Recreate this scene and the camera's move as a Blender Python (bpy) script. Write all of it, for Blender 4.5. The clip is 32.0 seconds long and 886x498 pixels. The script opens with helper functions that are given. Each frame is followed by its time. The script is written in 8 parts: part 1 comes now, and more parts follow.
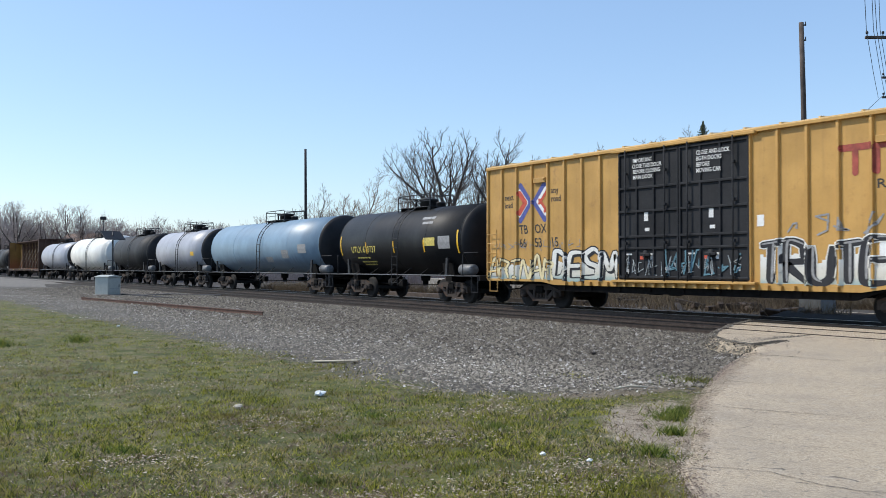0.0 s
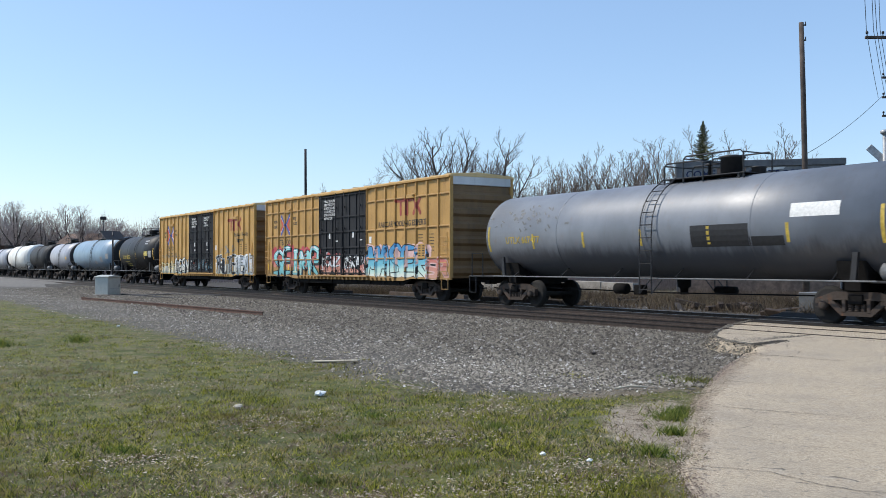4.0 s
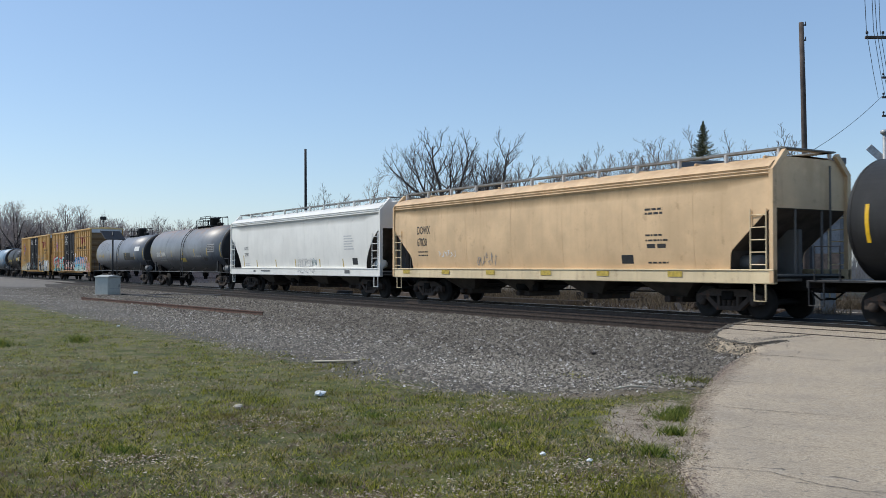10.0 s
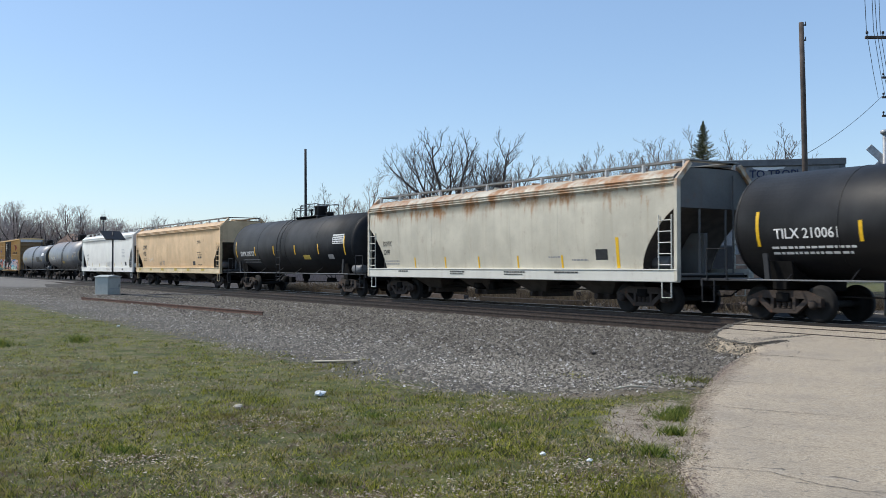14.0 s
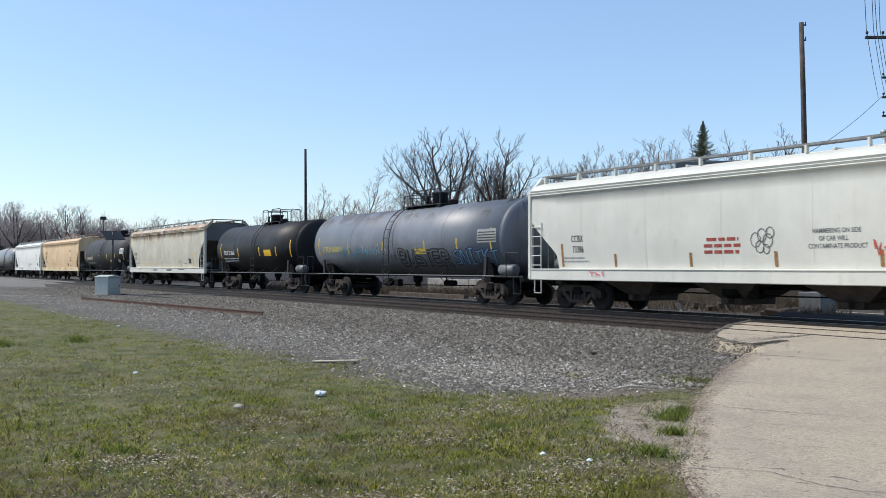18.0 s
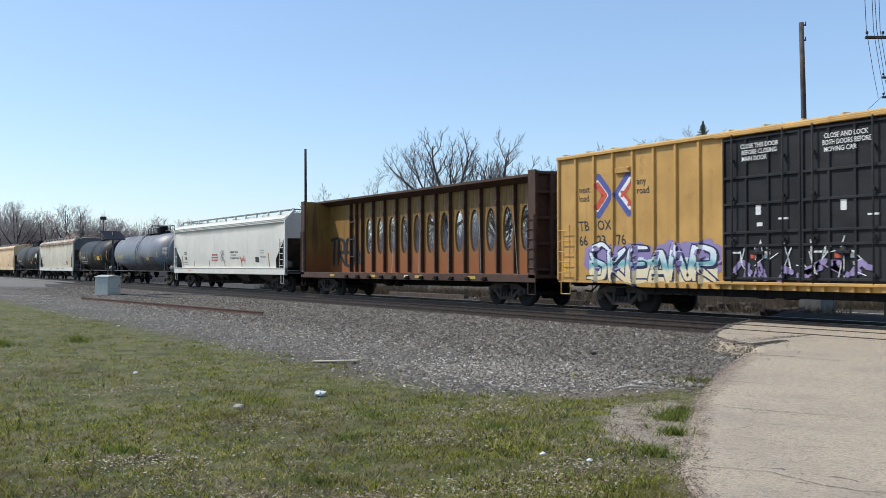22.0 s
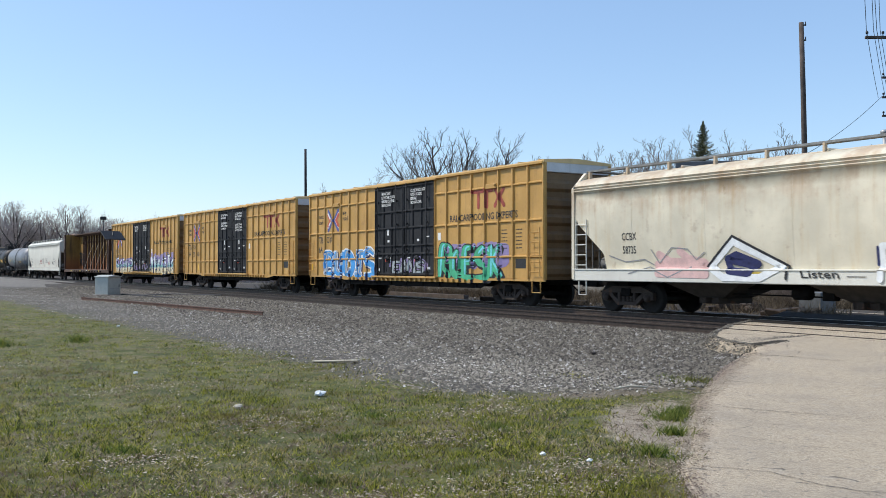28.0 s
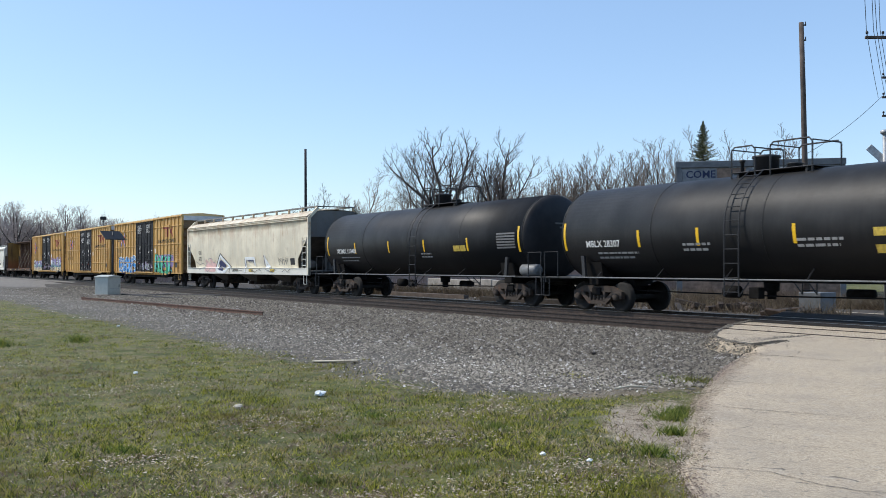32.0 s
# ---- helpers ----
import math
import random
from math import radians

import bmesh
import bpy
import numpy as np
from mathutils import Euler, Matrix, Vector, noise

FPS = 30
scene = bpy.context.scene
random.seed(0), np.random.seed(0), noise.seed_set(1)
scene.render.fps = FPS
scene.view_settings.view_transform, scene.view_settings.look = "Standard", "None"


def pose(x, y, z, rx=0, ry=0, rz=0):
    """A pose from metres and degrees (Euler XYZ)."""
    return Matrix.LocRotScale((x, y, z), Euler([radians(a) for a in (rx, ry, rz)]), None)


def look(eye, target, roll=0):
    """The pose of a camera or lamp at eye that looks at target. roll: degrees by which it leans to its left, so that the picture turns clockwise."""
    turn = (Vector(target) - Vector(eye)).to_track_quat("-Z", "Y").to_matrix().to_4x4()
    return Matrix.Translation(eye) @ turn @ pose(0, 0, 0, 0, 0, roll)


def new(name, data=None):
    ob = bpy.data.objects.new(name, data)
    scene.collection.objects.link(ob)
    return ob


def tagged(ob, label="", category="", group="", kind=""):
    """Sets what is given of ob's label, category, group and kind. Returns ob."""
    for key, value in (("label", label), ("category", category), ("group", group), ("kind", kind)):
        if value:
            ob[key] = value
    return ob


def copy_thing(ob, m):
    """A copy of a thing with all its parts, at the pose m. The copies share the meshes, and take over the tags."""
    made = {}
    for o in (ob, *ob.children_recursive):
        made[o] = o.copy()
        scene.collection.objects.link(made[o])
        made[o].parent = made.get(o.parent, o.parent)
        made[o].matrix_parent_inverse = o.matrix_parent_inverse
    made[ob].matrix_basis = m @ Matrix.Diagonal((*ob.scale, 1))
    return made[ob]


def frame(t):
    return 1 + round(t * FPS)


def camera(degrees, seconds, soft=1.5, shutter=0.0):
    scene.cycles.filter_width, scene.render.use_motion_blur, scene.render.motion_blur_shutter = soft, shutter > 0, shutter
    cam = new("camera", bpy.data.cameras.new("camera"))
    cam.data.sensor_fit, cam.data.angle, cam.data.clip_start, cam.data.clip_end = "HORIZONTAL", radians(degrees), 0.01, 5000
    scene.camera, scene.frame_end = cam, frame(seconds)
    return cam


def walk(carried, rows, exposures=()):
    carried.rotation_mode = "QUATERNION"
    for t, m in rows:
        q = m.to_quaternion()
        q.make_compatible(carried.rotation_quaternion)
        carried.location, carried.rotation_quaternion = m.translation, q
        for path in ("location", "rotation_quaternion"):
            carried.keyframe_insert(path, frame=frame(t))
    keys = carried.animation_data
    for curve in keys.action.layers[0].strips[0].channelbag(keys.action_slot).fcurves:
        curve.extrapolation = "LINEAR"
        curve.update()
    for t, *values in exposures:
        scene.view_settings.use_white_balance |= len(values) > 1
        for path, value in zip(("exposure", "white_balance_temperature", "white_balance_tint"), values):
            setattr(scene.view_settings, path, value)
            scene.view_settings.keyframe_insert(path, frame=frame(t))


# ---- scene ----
import itertools

# The camera stands on a verge beside a grade crossing; rails lie at z = 0, the tracks run along y.
cam = camera(50.03, 32.0, soft=0.85, shutter=0.12)
EYE = (0.0, 0.0, 1.41)
YAW = 32.54
CAM_POSE = pose(EYE[0], EYE[1], EYE[2], 91.06, 0, -YAW)
walk(cam, [(0.0, CAM_POSE), (32.0, CAM_POSE)], exposures=[
    (0.0, 0.25), (3.0, 0.25), (6.0, 0.24), (8.0, 0.21), (8.6, 0.11), (9.0, 0.0), (10.0, -0.06), (11.0, 0.0), (12.0, 0.14), (14.0, 0.11), (15.5, 0.18),
    (17.0, 0.25), (18.0, 0.24), (19.0, 0.03), (20.0, 0.06), (21.0, 0.16), (23.0, 0.21), (25.0, 0.24), (28.0, 0.24), (29.0, 0.15), (30.0, 0.08), (31.0, 0.20), (32.0, 0.29)])

# ---- light ----
world = bpy.data.worlds.new("sky")
scene.world = world
world.use_nodes = True
wn = world.node_tree.nodes
sky = wn.new("ShaderNodeTexSky")
sky.sky_type = 'NISHITA'
sky.sun_disc = False
TO_SUN = Vector((-0.483, 0.459, 0.749)).normalized()
sky.sun_elevation = math.asin(TO_SUN.z)
sky.sun_rotation = math.atan2(TO_SUN.x, TO_SUN.y)
sky.altitude = 200
sky.air_density = 1.0
sky.dust_density = 0.6
sky.ozone_density = 2.6
wn["Background"].inputs["Strength"].default_value = 0.143
haze = wn.new("ShaderNodeMix")
haze.data_type = 'RGBA'
haze.inputs[0].default_value = 0.24
haze.inputs[7].default_value = (2.7, 4.35, 7.0, 1.0)
world.node_tree.links.new(sky.outputs[0], haze.inputs[6])
world.node_tree.links.new(haze.outputs[2], wn["Background"].inputs["Color"])
sun_data = bpy.data.lights.new("sun", 'SUN')
sun_data.energy = 3.2
sun_data.angle = radians(0.53)
sun_data.color = (1.0, 0.94, 0.84)
sun = new("sun", sun_data)
sun.matrix_world = look(TO_SUN * 100, (0, 0, 0))

# ---- materials ----
MATS = {}


def link(nt, a, b):
    nt.links.new(a, b)


def noise_node(nt, co, scale, detail=4.0, rough=0.55, stretch=None):
    if stretch:
        mp = nt.nodes.new("ShaderNodeMapping")
        mp.inputs["Scale"].default_value = stretch
        link(nt, co, mp.inputs["Vector"])
        co = mp.outputs[0]
    n = nt.nodes.new("ShaderNodeTexNoise")
    n.inputs["Scale"].default_value = scale
    n.inputs["Detail"].default_value = detail
    n.inputs["Roughness"].default_value = rough
    link(nt, co, n.inputs["Vector"])
    return n.outputs["Fac"]


def ramp(nt, fac, lo, hi, a=0.0, b=1.0):
    m = nt.nodes.new("ShaderNodeMapRange")
    m.interpolation_type = 'SMOOTHSTEP'
    for key, value in (("From Min", lo), ("From Max", hi), ("To Min", a), ("To Max", b)):
        m.inputs[key].default_value = value
    link(nt, fac, m.inputs["Value"])
    return m.outputs[0]


def maths(nt, op, a, b):
    m = nt.nodes.new("ShaderNodeMath")
    m.operation = op
    for i, v in enumerate((a, b)):
        if isinstance(v, (int, float)):
            m.inputs[i].default_value = v
        else:
            link(nt, v, m.inputs[i])
    return m.outputs[0]


def mixc(nt, fac, a, b):
    m = nt.nodes.new("ShaderNodeMix")
    m.data_type = 'RGBA'
    for sock, v in ((m.inputs[0], fac), (m.inputs[6], a), (m.inputs[7], b)):
        if isinstance(v, (int, float)):
            sock.default_value = v
        elif isinstance(v, tuple):
            sock.default_value = (*v, 1.0)
        else:
            link(nt, v, sock)
    return m.outputs[2]


def blank(name, world_space=False):
    m = bpy.data.materials.new(name)
    m.use_nodes = True
    nt = m.node_tree
    if world_space:
        co = nt.nodes.new("ShaderNodeNewGeometry").outputs["Position"]
    else:
        co = nt.nodes.new("ShaderNodeTexCoord").outputs["Object"]
    MATS[name] = m
    return m, nt, nt.nodes["Principled BSDF"], co


def bump(nt, bsdf, height, strength, dist=0.02):
    b = nt.nodes.new("ShaderNodeBump")
    b.inputs["Strength"].default_value = strength
    b.inputs["Distance"].default_value = dist
    link(nt, height, b.inputs["Height"])
    link(nt, b.outputs[0], bsdf.inputs["Normal"])


def paint(name, col, dirt=(0.12, 0.10, 0.08), dirt_amount=0.35, rust=0.0, rough=0.5, metal=0.0,
          rust_band=None, low_dirt_shade=None, fade=0.12, dents=0.25, peel=None):
    """Weathered railway paint: fading, rain streaks, dirt, and rust where it is wanted; painted shade low on tanks."""
    m, nt, bsdf, co = blank(name)
    big = noise_node(nt, co, 0.9, 5)
    fine = noise_node(nt, co, 14.0, 6, 0.65)
    streak = noise_node(nt, co, 1.0, 5, 0.6, (3.0, 5.0, 0.35))
    c = mixc(nt, ramp(nt, big, 0.3, 0.75), tuple(v * (1 - fade) for v in col), tuple(min(1, v * (1 + fade) + 0.012) for v in col))
    c = mixc(nt, maths(nt, 'MULTIPLY', ramp(nt, streak, 0.5, 0.8), dirt_amount), c, dirt)
    c = mixc(nt, maths(nt, 'MULTIPLY', ramp(nt, fine, 0.55, 0.75), dirt_amount * 0.5), c, dirt)
    sep = nt.nodes.new("ShaderNodeSeparateXYZ")
    link(nt, co, sep.inputs[0])
    # recolours below a height: dirt or rust on some cars, painted shade on tanks
    if low_dirt_shade:
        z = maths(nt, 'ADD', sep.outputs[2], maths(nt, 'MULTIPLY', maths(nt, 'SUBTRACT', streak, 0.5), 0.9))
        c = mixc(nt, maths(nt, 'MULTIPLY', ramp(nt, z, low_dirt_shade[1], low_dirt_shade[0]), low_dirt_shade[2]), c, low_dirt_shade[3])
    if rust > 0:
        spots = maths(nt, 'MULTIPLY', ramp(nt, noise_node(nt, co, 2.2, 8, 0.7), 0.56, 0.68), ramp(nt, streak, 0.35, 0.65))
        rc = mixc(nt, fine, (0.10, 0.035, 0.014), (0.30, 0.115, 0.04))
        c = mixc(nt, maths(nt, 'MULTIPLY', spots, rust), c, rc)
    if rust_band:
        z = maths(nt, 'ADD', sep.outputs[2], maths(nt, 'MULTIPLY', maths(nt, 'SUBTRACT', streak, 0.5), rust_band[2]))
        patch = ramp(nt, noise_node(nt, co, 1.3, 7, 0.65), 0.40, 0.62)
        rc = mixc(nt, fine, (0.22, 0.085, 0.03), (0.50, 0.26, 0.10))
        c = mixc(nt, maths(nt, 'MULTIPLY', maths(nt, 'MULTIPLY', ramp(nt, z, rust_band[0], rust_band[1]), patch), rust_band[3]), c, rc)
    if peel:
        z = maths(nt, 'ADD', sep.outputs[2], maths(nt, 'MULTIPLY', maths(nt, 'SUBTRACT', streak, 0.5), 0.5))
        bald = ramp(nt, noise_node(nt, co, 0.75, 5, 0.55), 0.50, 0.53)
        c = mixc(nt, maths(nt, 'MULTIPLY', ramp(nt, z, peel[0], peel[1]), bald), c, peel[2])
    link(nt, c, bsdf.inputs["Base Color"])
    bsdf.inputs["Metallic"].default_value = metal
    spread = 1.0 if dents > 0.1 else 0.25
    link(nt, ramp(nt, fine, 0.2, 0.8, rough - 0.1 * spread, rough + 0.18 * spread), bsdf.inputs["Roughness"])
    h = maths(nt, 'ADD', big, maths(nt, 'MULTIPLY', fine, 0.06))
    bump(nt, bsdf, h, dents, 0.03)
    return m


def plain(name, col, rough=0.6, metal=0.0, vary=0.25, scale=6.0, relief=0.2):
    m, nt, bsdf, co = blank(name)
    a = noise_node(nt, co, scale, 6, 0.6)
    b = noise_node(nt, co, scale * 9, 4, 0.6)
    c = mixc(nt, ramp(nt, a, 0.3, 0.7), tuple(v * (1 - vary) for v in col), tuple(min(1, v * (1 + vary)) for v in col))
    c = mixc(nt, maths(nt, 'MULTIPLY', ramp(nt, b, 0.5, 0.75), 0.3), c, tuple(v * 0.5 for v in col))
    link(nt, c, bsdf.inputs["Base Color"])
    bsdf.inputs["Metallic"].default_value = metal
    bsdf.inputs["Roughness"].default_value = rough
    bump(nt, bsdf, b, relief, 0.01)
    return m


# rear tank heads: black ends, and on black tanks shade put into the colour
T_HEAD = paint("tank_head_black_shade", (0.012, 0.012, 0.014), (0.03, 0.028, 0.027), 0.3, rough=0.55, dents=0.012)
YELLOW = paint("boxcar_yellow", (0.52, 0.295, 0.075), (0.20, 0.11, 0.04), 0.30, rust=0.35, rough=0.5)
# darker copy of the yellow: shade of the end walls put into the paint
YELLOW_END_SHADE = paint("boxcar_end_shaded", (0.175, 0.098, 0.036), (0.08, 0.06, 0.04), 0.6, rust=0.5, rough=0.6)
YELLOW_FADED = paint("boxcar_yellow_faded", (0.48, 0.272, 0.075), (0.18, 0.10, 0.045), 0.4, rust=0.5, rough=0.55, low_dirt_shade=(0.8, 1.9, 0.35, (0.18, 0.12, 0.07)))
DOOR_BLACK = paint("door_black", (0.0165, 0.0175, 0.0205), (0.040, 0.039, 0.038), 0.3, rough=0.7)
ROOFPALE = paint("boxcar_roof_pale", (0.74, 0.52, 0.24), (0.3, 0.2, 0.1), 0.4, rust=0.3, rough=0.5)
GALV = paint("galvanised_sheet", (0.60, 0.60, 0.60), (0.25, 0.24, 0.23), 0.35, rough=0.5, metal=0.2)
TAN = paint("hopper_tan", (0.71, 0.495, 0.28), (0.44, 0.25, 0.12), 0.26, rust=0.3, rough=0.5, rust_band=(3.4, 4.1, 1.0, 0.28), low_dirt_shade=(1.3, 2.0, 0.3, (0.46, 0.30, 0.16)), dents=0.12)
TAN_SILL = paint("hopper_sill_cream", (0.72, 0.58, 0.36), (0.4, 0.27, 0.13), 0.35, rust=0.3, rough=0.5)
HWHITE = paint("hopper_white", (0.80, 0.79, 0.735), (0.45, 0.44, 0.42), 0.22, rough=0.45, fade=0.05)
HGREY = paint("hopper_pale_grey", (0.56, 0.52, 0.415), (0.40, 0.33, 0.22), 0.4, rust=0.25, rough=0.5, rust_band=(3.2, 3.75, 1.9, 1.0))
HCREAM = paint("hopper_off_white", (0.655, 0.64, 0.565), (0.5, 0.46, 0.4), 0.22, rust=0.12, rough=0.5, fade=0.05)
HSTAIN = paint("hopper_cream_stained", (0.675, 0.615, 0.475), (0.56, 0.38, 0.15), 0.42, rust=0.35, rough=0.5, rust_band=(2.6, 3.8, 1.9, 0.45))
WALKWAY = plain("walkway_grating", (0.21, 0.215, 0.21), 0.7, 0.2, 0.3, 6.0, 0.3)
# hopper ends: a dark grey that carries their shade in the colour
END_SHADE_GREY = paint("end_sheet_shade_grey", (0.115, 0.113, 0.108), (0.12, 0.10, 0.08), 0.5, rust=0.3, rough=0.6)
# black, grey and blue shells: shade painted on the lower half by height
T_BLACK = paint("tank_black", (0.015, 0.0152, 0.0158), (0.038, 0.036, 0.034), 0.25, rough=0.5, low_dirt_shade=(1.9, 2.75, 0.85, (0.008, 0.008, 0.009)), fade=0.2, dents=0.012)
T_BLACK2 = paint("tank_black_dusty", (0.032, 0.033, 0.034), (0.062, 0.06, 0.056), 0.35, rough=0.6, low_dirt_shade=(1.9, 2.75, 0.8, (0.009, 0.009, 0.010)), fade=0.2, dents=0.012)
T_GREY = paint("tank_grey", (0.160, 0.175, 0.200), (0.13, 0.12, 0.12), 0.35, rust=0.2, rough=0.45, low_dirt_shade=(1.7, 2.2, 0.85, (0.045, 0.047, 0.055)), dents=0.012)
T_GREY_RUST = paint("tank_grey_rusty", (0.165, 0.178, 0.192), (0.085, 0.083, 0.083), 0.35, rust=0.25, rough=0.46, low_dirt_shade=(1.8, 2.3, 0.85, (0.045, 0.047, 0.055)), rust_band=(3.3, 4.1, 1.2, 0.6), dents=0.012)
T_SLATE = paint("tank_slate", (0.128, 0.142, 0.165), (0.07, 0.07, 0.07), 0.5, rust=0.2, rough=0.5, peel=(3.15, 3.75, (0.060, 0.050, 0.042)), low_dirt_shade=(1.3, 1.9, 0.8, (0.03, 0.03, 0.035)), dents=0.012)
T_BLUE = paint("tank_blue", (0.175, 0.275, 0.365), (0.14, 0.17, 0.2), 0.3, rough=0.45, low_dirt_shade=(1.5, 2.1, 0.7, (0.08, 0.11, 0.15)), dents=0.012)
T_LILAC = paint("tank_pale_grey", (0.36, 0.37, 0.41), (0.2, 0.19, 0.19), 0.35, rough=0.45, low_dirt_shade=(1.4, 2.0, 0.6, (0.15, 0.15, 0.17)), dents=0.012)
T_WHITE = paint("tank_white", (0.78, 0.77, 0.72), (0.4, 0.35, 0.28), 0.35, rough=0.45, low_dirt_shade=(1.4, 2.0, 0.4, (0.3, 0.27, 0.22)), dents=0.012)
BEAM = paint("centerbeam_ochre", (0.24, 0.130, 0.024), (0.045, 0.022, 0.012), 0.95, rust=1.0, rough=0.6, low_dirt_shade=(1.2, 3.1, 0.85, (0.26, 0.072, 0.018)))
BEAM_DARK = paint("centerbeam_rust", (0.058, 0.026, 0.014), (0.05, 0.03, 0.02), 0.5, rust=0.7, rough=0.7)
for dusty in (T_BLACK, T_BLACK2, DOOR_BLACK, T_HEAD):
    for node in dusty.node_tree.nodes:
        if node.type == 'BSDF_PRINCIPLED':
            node.inputs["Specular IOR Level"].default_value = 0.24
for glossy in (T_GREY, T_GREY_RUST, T_SLATE, T_BLUE, T_LILAC):
    for node in glossy.node_tree.nodes:
        if node.type == 'BSDF_PRINCIPLED':
            node.inputs["Specular IOR Level"].default_value = 0.85
# underframe, truck and wheel colours darkened to hold the shade below the cars
UNDER = plain("underframe_grime_shade", (0.008, 0.0072, 0.0068), 0.85, 0.0, 0.35, 5.0, 0.4)
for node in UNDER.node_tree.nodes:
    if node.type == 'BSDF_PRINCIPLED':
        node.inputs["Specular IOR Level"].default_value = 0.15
# grime on the bays; on slope sheets the same dark colour paints shade
CHUTE = plain("hopper_bay_grime_shade", (0.058, 0.048, 0.040), 0.7, 0.0, 0.35, 3.0, 0.4)
TRUCK = paint("truck_cast_steel", (0.045, 0.032, 0.024), (0.010, 0.009, 0.008), 0.75, rust=0.7, rough=0.85)
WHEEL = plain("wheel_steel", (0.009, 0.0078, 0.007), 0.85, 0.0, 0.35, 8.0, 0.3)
RAILSTEEL = plain("rail_steel", (0.060, 0.043, 0.034), 0.55, 0.4, 0.3, 8.0, 0.3)
RAILHEAD = plain("rail_head", (0.34, 0.33, 0.32), 0.3, 0.85, 0.15, 20.0, 0.05)
BLACKSTEEL = plain("black_steel", (0.022, 0.022, 0.024), 0.55, 0.1, 0.2, 10.0, 0.1)
STEEL = plain("grey_steel", (0.38, 0.39, 0.40), 0.5, 0.3, 0.2, 10.0, 0.1)
WHITEP = plain("white_paint", (0.80, 0.80, 0.78), 0.55, 0.0, 0.06, 8.0, 0.05)
REFLECT = plain("yellow_reflector", (0.80, 0.48, 0.02), 0.35, 0.0, 0.08, 10.0, 0.05)
OCHREMARK = plain("faded_yellow_mark", (0.50, 0.36, 0.06), 0.5, 0.0, 0.25, 10.0, 0.05)
LETTER_W = plain("white_lettering", (0.72, 0.72, 0.70), 0.6, 0.0, 0.12, 12.0, 0.02)
LETTER_K = plain("black_lettering", (0.03, 0.028, 0.026), 0.6, 0.0, 0.2, 12.0, 0.02)
LETTER_Y = plain("yellow_lettering", (0.62, 0.50, 0.12), 0.6, 0.0, 0.2, 12.0, 0.02)
RUSTMARK = plain("faded_orange_mark", (0.30, 0.15, 0.05), 0.6, 0.0, 0.25, 10.0, 0.05)
LETTER_PALE = plain("pale_grey_lettering", (0.52, 0.52, 0.52), 0.6, 0.0, 0.15, 12.0, 0.02)
LETTER_DIM = plain("dim_grey_lettering", (0.13, 0.13, 0.13), 0.6, 0.0, 0.2, 12.0, 0.02)
DULLSTEEL = plain("dull_steel", (0.16, 0.165, 0.17), 0.55, 0.2, 0.2, 10.0, 0.1)
GALVROPE = plain("wire_rope", (0.30, 0.27, 0.23), 0.6, 0.2, 0.2, 10.0, 0.1)
G_MIST = plain("spray_pale_grey", (0.34, 0.38, 0.40), 0.6, 0.0, 0.2, 4.0, 0.02)
LETTER_G = plain("grey_lettering", (0.28, 0.28, 0.28), 0.6, 0.0, 0.2, 12.0, 0.02)
FADED_RED = plain("faded_red_mark", (0.33, 0.065, 0.045), 0.6, 0.0, 0.3, 5.0, 0.02)
MARK_RED = plain("red_mark", (0.55, 0.085, 0.045), 0.55, 0.0, 0.2, 9.0, 0.02)
MARK_BLUE = plain("blue_mark", (0.075, 0.095, 0.32), 0.55, 0.0, 0.2, 9.0, 0.02)
G_CYAN = plain("spray_cyan", (0.16, 0.62, 0.68), 0.6, 0.0, 0.15, 4.0, 0.02)
G_BLUE = plain("spray_blue", (0.05, 0.30, 0.68), 0.6, 0.0, 0.2, 4.0, 0.02)
G_GREEN = plain("spray_green", (0.06, 0.42, 0.22), 0.6, 0.0, 0.2, 4.0, 0.02)
G_PINK = plain("spray_pink", (0.70, 0.16, 0.20), 0.6, 0.0, 0.25, 3.0, 0.02)
G_ROSE = plain("spray_rose", (0.68, 0.45, 0.42), 0.6, 0.0, 0.15, 3.0, 0.02)
G_LILAC = plain("spray_lilac", (0.27, 0.215, 0.39), 0.6, 0.0, 0.2, 3.0, 0.02)
G_WHITE = plain("spray_white", (0.78, 0.80, 0.80), 0.6, 0.0, 0.08, 4.0, 0.02)
G_CREAM = plain("spray_cream", (0.72, 0.62, 0.36), 0.6, 0.0, 0.12, 4.0, 0.02)
G_BLACK = plain("spray_black", (0.018, 0.018, 0.022), 0.6, 0.0, 0.2, 6.0, 0.02)
G_NAVY = plain("spray_dark_blue", (0.02, 0.025, 0.10), 0.6, 0.0, 0.2, 6.0, 0.02)
G_TEAL = plain("spray_dull_teal", (0.10, 0.22, 0.28), 0.6, 0.0, 0.2, 4.0, 0.02)
DARKPOLE = plain("tarred_pole", (0.030, 0.026, 0.028), 0.9, 0.0, 0.3, 3.0, 0.4)


